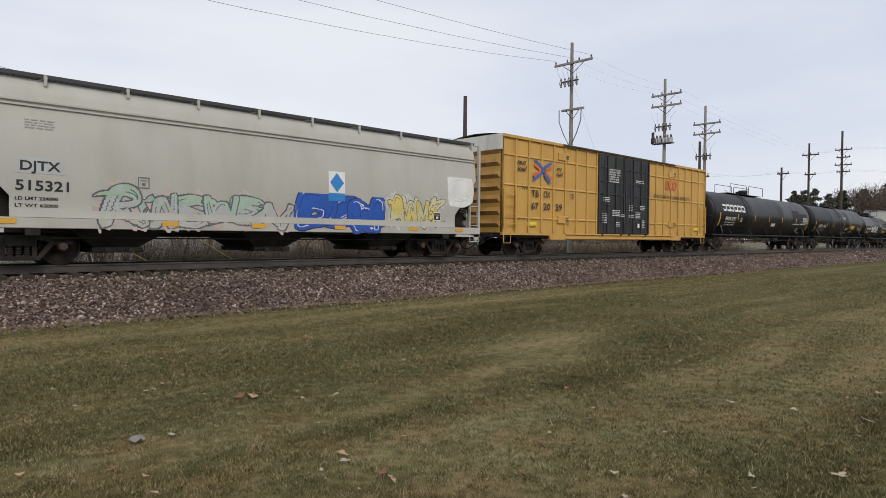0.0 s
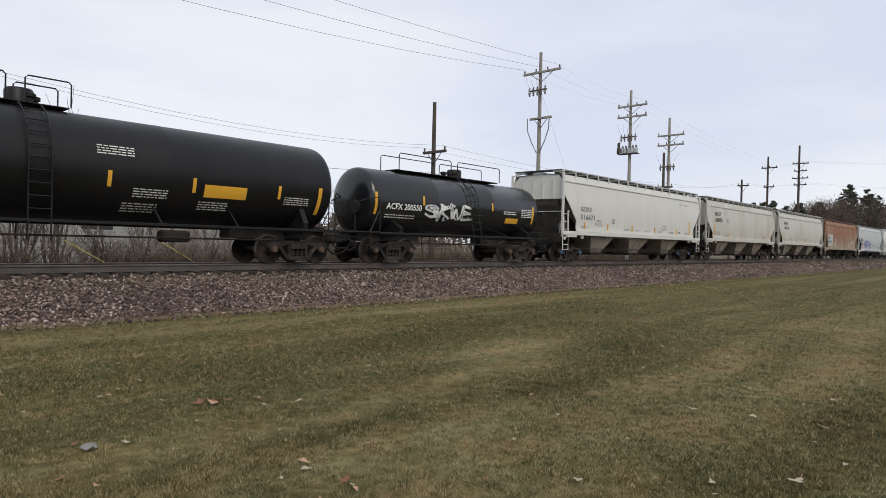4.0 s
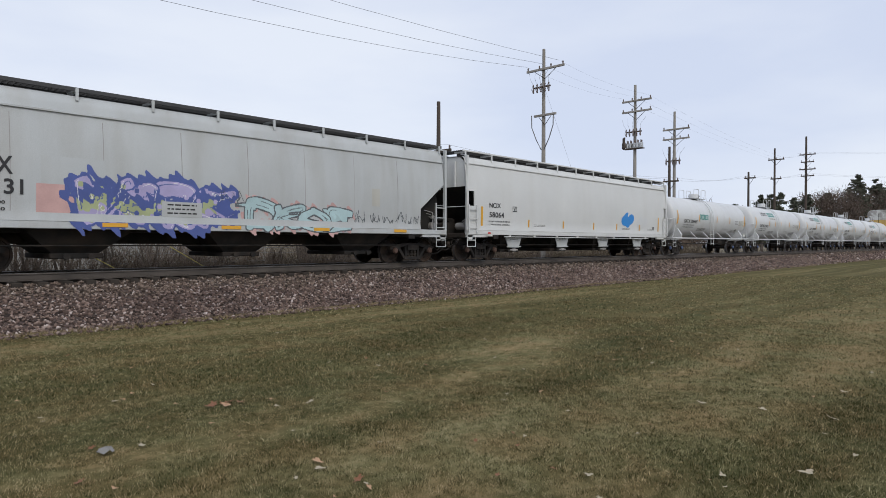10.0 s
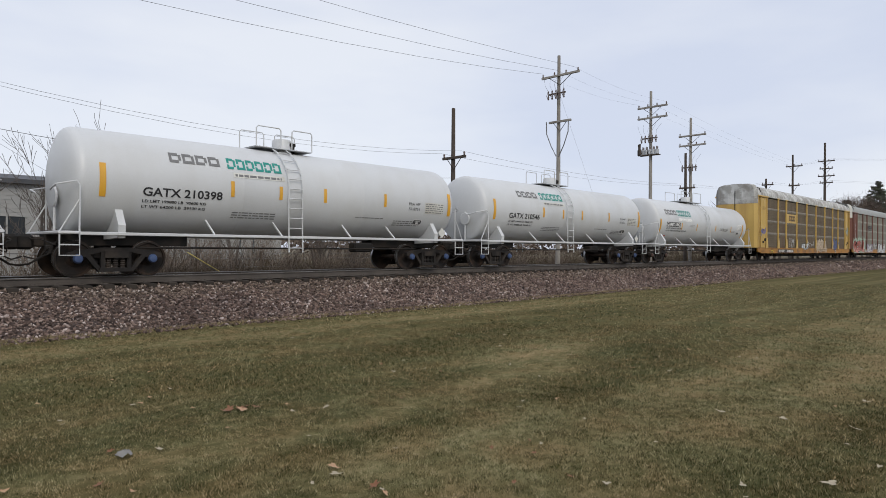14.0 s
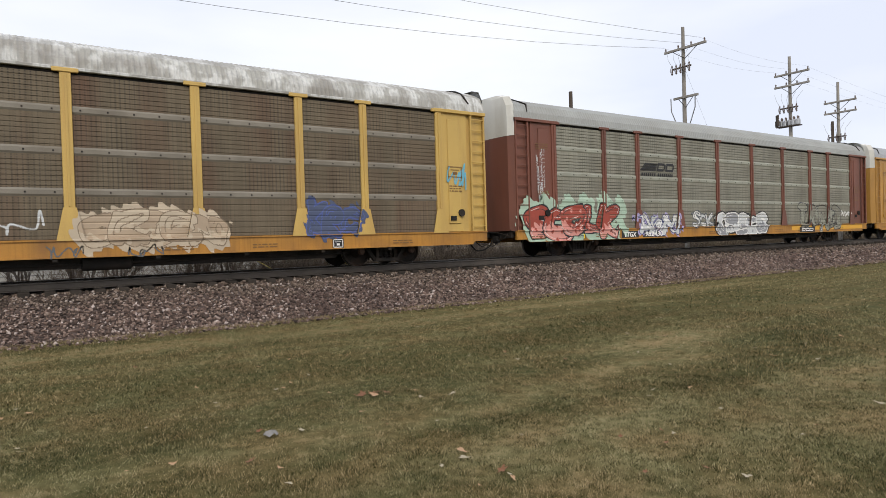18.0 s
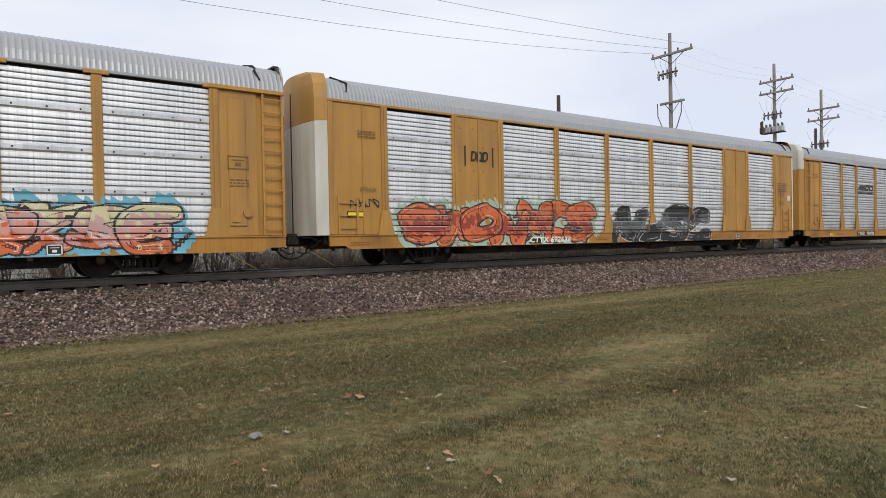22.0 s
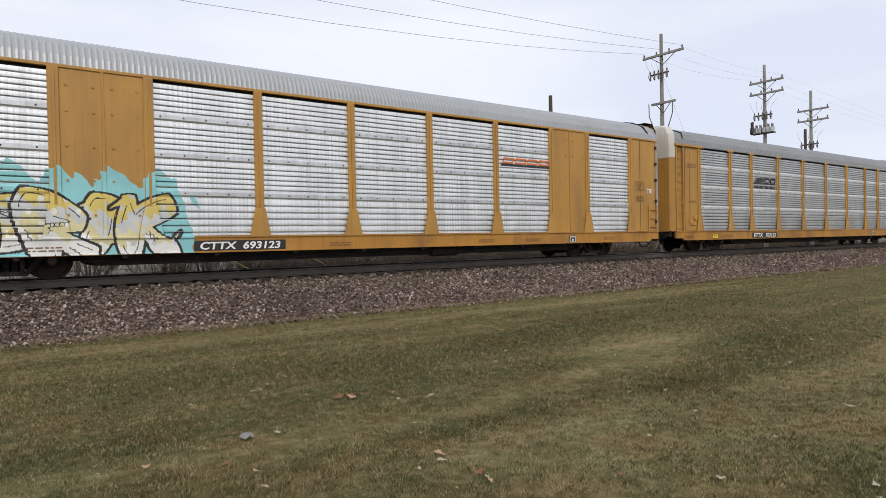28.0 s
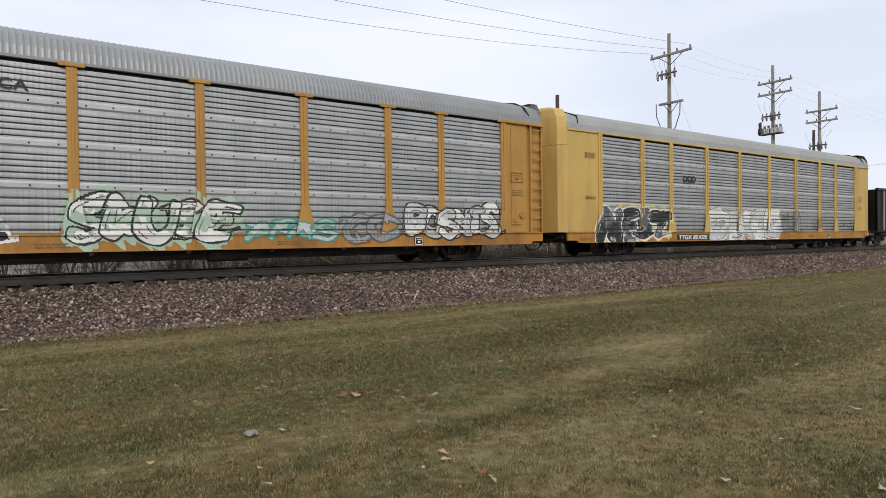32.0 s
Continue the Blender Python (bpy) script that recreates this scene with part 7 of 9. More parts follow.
    scrawl(car, -12.9, -11.9, 1.75, 2.1, dp, spray("black"), 53, 0.02, 4)
    for x in (-12.42, -11.62, 12.30):
        part("sheet_joint", Geo().bev(x - 0.03, x + 0.03, -1.572, -1.535, P0, 4.84, 0.008), Y, car)
    part("corner_trim", Geo().bev(-13.55, -13.40, -1.585, -1.53, P0, 4.86, 0.012), Y, car)
    ladder(car, -13.25, -12.65, P0, 2.1, -1.57, 3, Y)
    plate(car, "notice_border", -12.98, -12.42, 1.50, 1.68, B, lambda z: -1.545, 0.004)
    plate(car, "yellow_notice", -12.95, -12.45, 1.53, 1.65, M["label_y"], lambda z: -1.545, 0.008)
    ladder(car, 12.5, 13.1, P0, 2.1, -1.57, 3, Y)
    lettering(car, "BI", 12.95, 2.55, 0.26, Wt, lambda z: -1.56, "stencil", bold=0.006)
    small_print(car, 12.0, 3.4, 0.9, 5, 0.10, M["faint"], lambda z: -1.56, 58)
    plate(car, "white_edge", 13.44, 13.56, P0, 4.85, M["endwhite"], lambda z: -1.56, 0.006)
    out.append(car)
    # 5 clean bright
    car, sk, dp = autorack(at[4], at[5], Y, M["galvmid"], M["roofzinc"], "yellow auto rack with bright galvanised panels", **white_end)
    dress(car, "49899", 280)
    norfolk_emblem(car, -6.85, lambda z: -1.53, 3.15)
    sill_mark(car, "TTGX   704924", -6.9, -4.6, sk)
    out.append(car)
    # 6 dull panels, cream roof
    car, sk, dp = autorack(at[5], at[6], M["oldyellow"], M["galvdull"], M["roofcream"], "pale yellow auto rack with dull panels and a cream roof")
    dress(car, "704", 320)
    plate(car, "emblem_board", -6.45, -4.85, 3.0, 3.75, M["oldyellow"], lambda z: -1.53, 0.0)
    blocks(car, -6.2, -5.1, 3.22, 3.6, 3, M["galvdull"], lambda z: -1.533, 0, True, 0.05)
    graffiti(car, -8.8, -5.8, 0.72, 1.8, dp, "CO", spray("cream", "white"), spray("pale"), 61, style=2.6, rim=0.02)
    sill_mark(car, "TTGX 154670", -6.3, -4.0, sk)
    graffiti(car, 4.4, 7.5, 0.7, 1.55, dp, "SUES", spray("aqua", "sky"), spray("teal"), 62, style=0.9)
    out.append(car)
    # 7 turquoise graffiti
    car, sk, dp = autorack(at[6], at[7], Y, M["galv"], M["roofzinc"], "yellow auto rack with closed yellow bays and turquoise graffiti", full=(1, 7), end_full=True, roof_ends=M["rackyellow"])
    dress(car, "34764", 340)
    blocks(car, 4.55, 6.9, 3.46, 3.66, 4, M["orange"], lambda z: -1.53, 0.25, True, 0.08)
    plate(car, "emblem_bar", 4.5, 7.0, 3.36, 3.42, B, lambda z: -1.53, 0.004)
    sill_mark(car, "CTTX  693123", -5.85, -3.7, sk)
    graffiti(car, -12.3, -6.6, 0.62, 1.95, dp, "WNSRIK", spray("white", "cream", "pale", "yellow"), spray("black"), 71, back=spray("aqua"), style=1.15, cloud=0.42, rim=0.05)
    ladder(car, -13.4, -12.8, P0, 2.1, -1.57, 3, Y)
    ladder(car, 12.9, 13.45, P0, 2.1, -1.57, 3, Y)
    plate(car, "door_edge", 13.40, 13.56, P0, 4.85, M["endgrey"], lambda z: -1.56, 0.006)
    for z in (1.4, 2.3, 3.2, 3.9, 4.6):
        part("door_latch", Geo().bev(13.34, 13.46, -1.60, -1.55, z - 0.06, z + 0.06, 0.01), M["steel"], car)
    plate(car, "sheet_joint", 12.33, 12.36, P0, 4.85, M["faint"], lambda z: -1.545, 0.004)
    lettering(car, "TRI", 12.75, 2.62, 0.2, Wt, lambda z: -1.56, "stencil", bold=0.004)
    out.append(car)
    # 8 dull
    car, sk, dp = autorack(at[7], at[8], Y, M["galvdull"], M["roofsteel"], "yellow auto rack with dull grey panels", **white_end)
    dress(car, "14667", 360)
    norfolk_emblem(car, -6.8, lambda z: -1.53, 3.15)
    sill_mark(car, "ETTX   703125", -6.85, -4.6, sk)
    out.append(car)
    # 9 shield
    car, sk, dp = autorack(at[8], at[9], Y, M["galvgrey"], M["roofsteel"], "yellow auto rack with a shield emblem and white graffiti", **white_end)
    dress(car, "852158", 380)
    plate(car, "emblem_board", -8.9, -7.1, 3.05, 4.78, Y, lambda z: -1.56, 0.0, "yellow board with a red, white and blue shield")

    def shield(X, Z):
        u, v = (X + 8.0) / 0.60, (Z - 3.95) / 0.66
        edge = np.where(v > 0.35, 1.0 + 0.06 * np.sin(v * 9), 0.97 - 0.28 * np.maximum(0, -v) ** 2.2)
        ins = (np.abs(u) < edge) & (np.abs(v) < 1.0 - 0.10 * np.abs(u))
        c = np.where(v > 0.22, 0, np.where(np.floor((u + 1) * 5.5) % 2 < 1, 1, 2))
        c = np.where((np.abs(u) > edge - 0.10) | (np.abs(v) > 0.92 - 0.10 * np.abs(u)), 2, c)
        return np.where(ins, c, -1)
    lay_paint(car, -8.65, -7.35, 3.25, 4.65, lambda x, z: -1.562, shield, [("shield_blue", M["blue"]), ("shield_red", M["red"]), ("shield_white", Wt)], 0.012, 0.012)
    blocks(car, -8.35, -7.65, 4.30, 4.40, 5, Wt, lambda z: -1.566, 0, False, 0.3)
    blocks(car, -8.4, -7.6, 4.14, 4.25, 6, Wt, lambda z: -1.566, 0, False, 0.3)
    lettering(car, "BUILDING", -6.35, 4.17, 0.24, B, lambda z: -1.548, "slogan", bold=0.007, fit=1.95)
    lettering(car, "AMERICA", -4.0, 4.17, 0.24, B, lambda z: -1.548, "slogan", bold=0.007, fit=1.75)
    sill_mark(car, "ETTX  852158", -6.9, -4.8, sk)
    graffiti(car, -10.9, -8.1, 0.72, 1.66, dp, "CEENS", spray("slate", "slate"), spray("white"), 91, back=spray("black"), style=1.25, cloud=0.12, rim=0.06)
    graffiti(car, -6.9, -2.9, 0.80, 1.55, dp, "SONE", spray("black", "black"), spray("white"), 92, style=1.1, rim=0.05, back=spray("pale"), cloud=0.07)
    graffiti(car, -1.4, 2.2, 0.8, 1.85, dp, "SWUSE", spray("white", "mint", "white"), spray("black"), 93, style=0.9, rim=0.045, back=spray("mint"), cloud=0.12)
    graffiti(car, 2.7, 5.2, 0.8, 1.4, dp, "ARNS", spray("mint", "pale"), spray("teal"), 94, style=0.6)
    graffiti(car, 5.5, 7.3, 0.75, 1.5, dp, "CO", [M["galvgrey"], M["galvgrey"]], spray("slate"), 95, style=0.7)
    graffiti(car, 7.7, 11.4, 0.8, 1.85, dp, "BOSNIS", spray("white", "pale"), spray("black"), 96, style=0.9)
    scrawl(car, -12.9, -11.8, 2.9, 3.7, dp, spray("slate"), 97, 0.025, 5)
    scrawl(car, -12.8, -12.2, 2.2, 2.6, dp, spray("slate"), 98, 0.02, 3)
    out.append(car)
    # 10 last rack
    car, sk, dp = autorack(at[9], at[10], M["oldyellow"], M["galvgrey"], M["roofgrey"], "pale yellow auto rack with white graffiti", roof_ends=M["oldyellow"], end_full=True)
    dress(car, "880", 400)
    blocks(car, -6.1, -5.1, 3.2, 3.5, 3, B, lambda z: -1.53, 0, True, 0.05)
    graffiti(car, -11.6, -7.3, 0.66, 1.95, dp, "NEST", spray("black", "slate"), spray("white"), 111, style=1.1, rim=0.06, back=spray("yellow"), cloud=0.1)
    graffiti(car, -3.8, 2.4, 0.66, 1.95, dp, "OIKED", spray("pale", "white"), spray("black"), 112, style=1.4, rim=0.03, outer=spray("white"))
    graffiti(car, 2.8, 4.8, 0.9, 1.9, dp, "WEN", [M["galvgrey"], M["galvgrey"]], spray("slate"), 113, style=0.5)
    scrawl(car, 6.1, 7.2, 1.0, 1.8, dp, spray("slate"), 114, 0.025, 4)
    scrawl(car, 9.6, 11.3, 1.1, 1.6, dp, spray("slate"), 115, 0.025, 4)
    sill_mark(car, "TTGX 851020", -6.5, -4.3, sk)
    out.append(car)
    return out


def dark_gondola(s0, s1):
    """The grimy ribbed open car behind the last rack."""
    L = (s1 - s0) / 2
    car = holder("open_hopper", ((s0 + s1) / 2, TRACK_Y, 0), "grimy black ribbed open hopper car", "hopper car", "freight cars of the train")
    half, e = 1.55, L - 0.5
    for s in (-1, 1):
        g = Geo().box(-e, e, *sorted((s * half, s * (half - 0.05))), 1.0, 3.65)
        w = part("side_sheet", g, M["tankblack"], car)
        n = 13
        for k in range(n + 1):
            x = -e + 2 * e * k / n
            q = Geo().bev(max(-e, x - 0.07), min(e, x + 0.07), *sorted((s * half, s * (half + 0.10))), 1.0, 3.6, 0.02)
            part("side_post", q, M["endgrey"] if k % 5 == 1 else M["tankblack"], w)
        q = Geo().bev(-e, e, *sorted((s * (half - 0.06), s * (half + 0.12))), 3.58, 3.74, 0.02)
        part("top_chord", q, M["tankblack"], car)
        q = Geo().bev(-e, e, *sorted((s * (half - 0.06), s * (half + 0.06))), 0.9, 1.08, 0.02)
        part("side_sill", q, M["steel"], car)
        g = Geo().box(*sorted((s * e, s * (e - 0.06))), -half, half, 1.0, 3.65)
        part("end_wall", g, M["tankblack"], car)
        add_coupler(car, s * L, s)
        add_truck(car, s * (L - 2.0))
    part("floor", Geo().bev(-e, e, -half + 0.06, half - 0.06, 0.85, 1.02, 0.02), M["steel"], car)
    return car


TRAIN = [yellow_boxcar()[0]] + [c for c, _ in hopper_cars()] + [c for c, _ in tank_cars()] + rack_cars() + [dark_gondola(558.2, 573.0)]

# ---- ground, ballast and track ----
def ground_z(x, y):
    if y < 15.2:
        z = -0.84 - 0.31 * max(-1.5, min(1.0, y / 15.2))
    elif y < 22:
        z = -1.17
    else:
        z = -1.12
    k = 0.015 if abs(y) < 40 else 0.4
    return z + (k * (noise.noise(Vector((x * 0.15, y * 0.15, 0))) if y < 14 or y > 22.5 else 0.0))


lawn = mat("winter_lawn", (0.090, 0.074, 0.028), 0.95, 0, 0.35, (0.17, 0.135, 0.07), 0.75, (0.35, 0.35, 0.35), 0.9, grain=60, bump=0.5, second=(0.055, 0.058, 0.020), second_lo=0.5, second_hi=0.64, second_scale=(0.55, 0.55, 0.55))
weeds = mat("dead_weeds", (0.15, 0.12, 0.075), 0.95, 0, 0.3, (0.07, 0.07, 0.03), 0.7, (0.4, 0.4, 0.4), 0.9, grain=30, bump=0.5)
# base under the stones, darkened to stand for the shade between them
stone = mat("shaded_ballast_base", (0.10, 0.072, 0.062), 0.95, 0, 0.3, (0.05, 0.036, 0.032), 0.8, (9, 9, 9), 3, grain=22, bump=1.0, lo=0.4, hi=0.6)


# pale worn strips and green patches in the lawn: path, half width, strength
LAWN_MARKS = [
    ([(-4, 12.9), (2.9, 12.6), (7.0, 12.1), (10.3, 12.3), (22, 12.8)], 0.75, 0.7), ([(-3, 5.6), (1.1, 5.25), (2.3, 5.2), (3.8, 4.95), (5.9, 5.35), (7.6, 5.6)], 0.28, 1.2),
    ([(7.4, 5.6), (8.3, 6.1), (9.2, 6.4)], 0.75, 1.6), ([(6.5, 2.2), (8.2, 2.1), (10.5, 2.0), (15, 2.4)], 0.40, 0.6), ([(7.0, 3.1), (9.5, 3.2), (13, 4.0)], 0.35, 0.55),
    ([(3.1, 3.9), (4.0, 3.4), (5.0, 3.2)], 0.65, 0.55), ([(1.0, 8.6), (2.6, 8.3), (5.0, 7.7), (8.4, 8.4), (11.4, 9.5), (18, 10.2)], 1.1, -0.95), ([(5.9, 4.3), (6.7, 4.3), (8.8, 4.55), (11, 5.2)], 0.45, -0.85),
    ([(4.6, 1.5), (5.5, 1.4), (8.8, 1.4)], 0.5, -0.9), ([(2.4, 4.0), (3.5, 4.6), (4.4, 4.4)], 0.35, -0.7), ([(0.2, 4.3), (1.6, 4.0), (2.2, 3.2)], 0.5, -0.5), ([(12, 7.0), (18, 7.6)], 1.0, -0.5), ([(13, 5.6), (20, 6.2)], 0.7, 0.5)]


def lawn_tone(x, y):
    """-1 green and thick to 1 dry and worn, for arrays."""
    x, y = np.asarray(x, float), np.asarray(y, float)
    t = np.zeros(x.shape)
    wob = 0.18 * np.sin(x * 2.3 + 1.7 * np.sin(y * 1.9)) + 0.12 * np.sin(y * 4.1 + 2.0 * np.sin(x * 3.3))
    for path, w, amt in LAWN_MARKS:
        best = np.full(x.shape, 99.0)
        for (xa, ya), (xb, yb) in zip(path[:-1], path[1:]):
            dx, dy = xb - xa, yb - ya
            u = np.clip(((x - xa) * dx + (y - ya) * dy) / (dx * dx + dy * dy), 0, 1)
            best = np.minimum(best, np.hypot(x - xa - u * dx, y - ya - u * dy))
        t += amt * np.exp(-((best + wob * w) / w) ** 2)
    for k, (f, amp) in enumerate(((0.5, 0.22), (1.3, 0.22), (3.1, 0.20), (7.7, 0.16))):
        t += amp * np.sin(x * f * 1.9 + 3 * np.sin(y * f * 1.3 + k) + k) * np.sin(y * f * 2.3 + 2.5 * np.sin(x * f * 1.1 + 2 * k))
    return np.clip(t, -1.2, 1.5)


def set_tone(me):
    co = np.zeros(len(me.vertices) * 3, np.float32)
    me.vertices.foreach_get("co", co)
    co = co.reshape(-1, 3)
    at = me.attributes.new("tone", "FLOAT", "POINT")
    at.data.foreach_set("value", lawn_tone(co[:, 0], co[:, 1]).astype(np.float32))


def toned(m, stops, spread, source):
    """Colour from the lawn's tone and a random value: source is 'Random Per Island' or None for fine noise."""
    nd, lk = m.node_tree.nodes, m.node_tree.links
    b = nd["Principled BSDF"]
    at = nd.new("ShaderNodeAttribute")
    at.attribute_name = "tone"
    if source:
        v = nd.new("ShaderNodeNewGeometry").outputs[source]
    else:
        v = nd.new("ShaderNodeTexNoise")
        v.inputs["Scale"].default_value, v.inputs["Detail"].default_value = 90, 4
        v = v.outputs[0]
    s1 = nd.new("ShaderNodeMath")
    s1.operation = "MULTIPLY_ADD"
    lk.new(v, s1.inputs[0])
    s1.inputs[1].default_value, s1.inputs[2].default_value = spread, 0.5 - spread / 2
    s2 = nd.new("ShaderNodeMath")
    s2.operation = "MULTIPLY_ADD"
    lk.new(at.outputs["Fac"], s2.inputs[0])
    s2.inputs[1].default_value = 0.11
    lk.new(s1.outputs[0], s2.inputs[2])
    rp = nd.new("ShaderNodeValToRGB")
    els = rp.color_ramp.elements
    while len(els) < len(stops):
        els.new(0.5)
    for el, (p, c) in zip(els, stops):
        el.position, el.color = p, (*c, 1)
    co = nd.new("ShaderNodeTexCoord")
    mott = nd.new("ShaderNodeTexNoise")
    mott.inputs["Scale"].default_value, mott.inputs["Detail"].default_value = 8.0, 6
    lk.new(co.outputs["Object"], mott.inputs["Vector"])
    s3 = nd.new("ShaderNodeMath")
    s3.operation = "MULTIPLY_ADD"
    lk.new(mott.outputs[0], s3.inputs[0])
    s3.inputs[1].default_value = 0.6
    lk.new(s2.outputs[0], s3.inputs[2])
    s4 = nd.new("ShaderNodeMath")
    s4.operation = "SUBTRACT"
    lk.new(s3.outputs[0], s4.inputs[0])
    s4.inputs[1].default_value = 0.30
    lk.new(s4.outputs[0], rp.inputs[0])
    hue = nd.new("ShaderNodeTexNoise")
    hue.inputs["Scale"].default_value, hue.inputs["Detail"].default_value = 1.7, 4
    lk.new(co.outputs["Object"], hue.inputs["Vector"])
    hr = nd.new("ShaderNodeValToRGB")
    hr.color_ramp.elements[0].position, hr.color_ramp.elements[0].color = 0.36, (0.94, 1.02, 0.99, 1)
    hr.color_ramp.elements[1].position, hr.color_ramp.elements[1].color = 0.64, (1.06, 0.99, 0.96, 1)
    lk.new(hue.outputs[0], hr.inputs[0])
    mx = nd.new("ShaderNodeMix")
    mx.data_type, mx.blend_type = "RGBA", "MULTIPLY"
    mx.inputs[0].default_value = 1.0
    lk.new(rp.outputs[0], mx.inputs[6])
    lk.new(hr.outputs[0], mx.inputs[7])
    lk.new(mx.outputs[2], b.inputs["Base Color"])
    b.inputs["Roughness"].default_value = 0.95
    b.inputs["Specular IOR Level"].default_value = 0.05
    return m


GRASS_TONES = [(p, tuple(0.94 * v for v in c)) for p, c in [(0.0, (0.021, 0.025, 0.009)), (0.28, (0.056, 0.054, 0.021)), (0.5, (0.111, 0.096, 0.042)), (0.75, (0.230, 0.184, 0.096)), (1.0, (0.50, 0.42, 0.26))]]
toned(lawn, GRASS_TONES, 0.6, None)


def axis_steps(near, far, step, grow):
    v, out, d = near, [near], step
    while v < far:
        d *= grow
        v += d
        out.append(v)
    return out


def build_ground():
    xs = [-3 - x for x in axis_steps(0, 900, 0.5, 1.12)][:0:-1] + [-3 + 0.2 * k for k in range(115)] + axis_steps(20, 3500, 0.3, 1.08)
    ys = [-y for y in axis_steps(0, 900, 1.0, 1.2)][:0:-1] + [0.2 * k for k in range(76)] + [15.35, 16.5, 18, 20, 21.6, 22.5, 24, 26, 28, 31, 35] + axis_steps(40, 3500, 6, 1.25)
    g = Geo()
    g.sheet([[(x, y, ground_z(x, y)) for x in xs] for y in ys])
    me = g.mesh("ground", lawn, True)
    me.materials.append(weeds)
    set_tone(me)
    for p in me.polygons:
        if p.center.y > 15.2:
            p.material_index = 1
    tagged(new("ground", me), "winter lawn of mown dormant grass and rough weeds beyond the track", "ground", kind="structure")


build_ground()

BALLAST = [(14.95, -1.24), (15.20, -1.13), (16.75, -0.42), (17.05, -0.345), (17.2, -0.27), (19.6, -0.27), (20.15, -0.345), (21.7, -1.15), (21.9, -1.25)]


def build_ballast():
    g = Geo()
    xs = [-150 + 10 * k for k in range(110)]
    g.sheet([[(x, y, z) for y, z in BALLAST] for x in xs])
    tagged(new("ballast_bed", g.mesh("ballast_bed", stone)), "pinkish-grey crushed stone ballast bed under the track", "ballast", kind="structure")


build_ballast()


def build_track():
    tr = tagged(new("railway_track"), "steel rails on timber ties in stone ballast", "railway track", kind="structure")
    w = 0.0375
    prof = [(-0.075, -0.185), (0.075, -0.185), (0.075, -0.172), (0.012, -0.150), (0.010, -0.045), (w, -0.036), (w, -0.008), (w - 0.01, 0.0), (-w + 0.01, 0.0), (-w, -0.008), (-w, -0.036), (-0.010, -0.045), (-0.012, -0.150), (-0.075, -0.172)]
    for y in (RAIL_Y + 0.03, RAIL_Y + 0.03 + 1.435):
        g = Geo()
        g.prism([(y + a, b) for a, b in prof], "x", -150, 900)
        me = g.mesh("rail", M["rail"])
        me.materials.append(M["railhead"])
        for p in me.polygons:
            if p.center.z > -0.006 and abs(p.normal.z) > 0.5:
                p.material_index = 1
        ob = new("rail", me)
        ob.parent = tr
    g = Geo().bev(-0.115, 0.115, TRACK_Y - 1.3, TRACK_Y + 1.3, -0.36, -0.19, 0.015)
    me = g.mesh("tie", M["tie"])
    pl = Geo()
    for y in (RAIL_Y + 0.03, RAIL_Y + 0.03 + 1.435):
        pl.bev(-0.09, 0.09, y - 0.17, y + 0.17, -0.192, -0.176, 0.004)
        for dy in (-0.10, 0.10):
            for dx in (-0.05, 0.05):
                pl.box(dx - 0.012, dx + 0.012, y + dy - 0.012, y + dy + 0.012, -0.18, -0.145)
    mp = pl.mesh("tie_plate", M["rail"])
    rnd = random.Random(4)
    for k in range(220):
        x = -6 + k * 0.52 + rnd.uniform(-0.02, 0.02)
        ob = new("tie", me)
        ob.parent = tr
        ob.location = (x, rnd.uniform(-0.03, 0.03), rnd.uniform(-0.01, 0.01))
        q = new("tie_plate", mp)
        q.parent = tr
        q.location = (x, 0, 0)


build_track()


# ---- poles and wires ----
wood = mat("pole_wood", (0.29, 0.272, 0.245), 0.9, 0, 0.15, (0.12, 0.10, 0.08), 0.6, (4, 4, 0.15), 1.2)
wooddark = mat("creosote_wood", (0.06, 0.048, 0.04), 0.9, 0, 0.2, (0.12, 0.08, 0.05), 0.5, (4, 4, 0.15), 1.2)
wire_m = mat("wire", (0.15, 0.15, 0.155), 0.6, 0, 0.05, bump=0)
ceramic = mat("insulator_glaze", (0.14, 0.11, 0.10), 0.3, 0, 0.1, bump=0)


def utility_pole(x, y, top, label, arms=(), dark=False, lean=0.0, r=0.16, extras=()):
    """arms: (height, half length, turn in degrees, insulators)."""
    base = ground_z(x, y)
    po = holder("utility_pole", (x, y, base), label, "utility pole", "utility poles")
    H = top - base
    w = wooddark if dark else wood
    g = Geo().tube([(0, 0, -0.3), (lean * 0.5, 0, H * 0.5), (lean, 0, H)], [r, r * 0.82, r * 0.62], 12)
    part("pole_shaft", g, w, po, smooth=True)
    for z, half, turn, pins in arms:
        z -= base
        ob = part("crossarm", Geo().bev(-half, half, -0.06, 0.06, -0.07, 0.07, 0.012), w, po)
        ob.matrix_basis = pose(lean * z / H - 0.14, -0.2, z - 0.08, 0, 0, turn)
        for k in range(pins):
            u = -half + 0.1 + (2 * half - 0.2) * k / max(1, pins - 1)
            q = Geo().lathe([(0.06, 0.02), (0.10, 0.055), (0.16, 0.04), (0.19, 0.06), (0.27, 0.03), (0.28, 0.0)], "z", 8, (u, 0, 0))
            part("insulator", q, ceramic, ob, smooth=True)
        br = Geo()
        for s in (-1, 1):
            br.tube([(s * half * 0.6, 0.0, -0.05), (0, 0.02, -0.65)], 0.02, 5)
        part("brace", br, M["steel"], ob)
    for e in extras:
        e(po, base, lean, H)
    return po


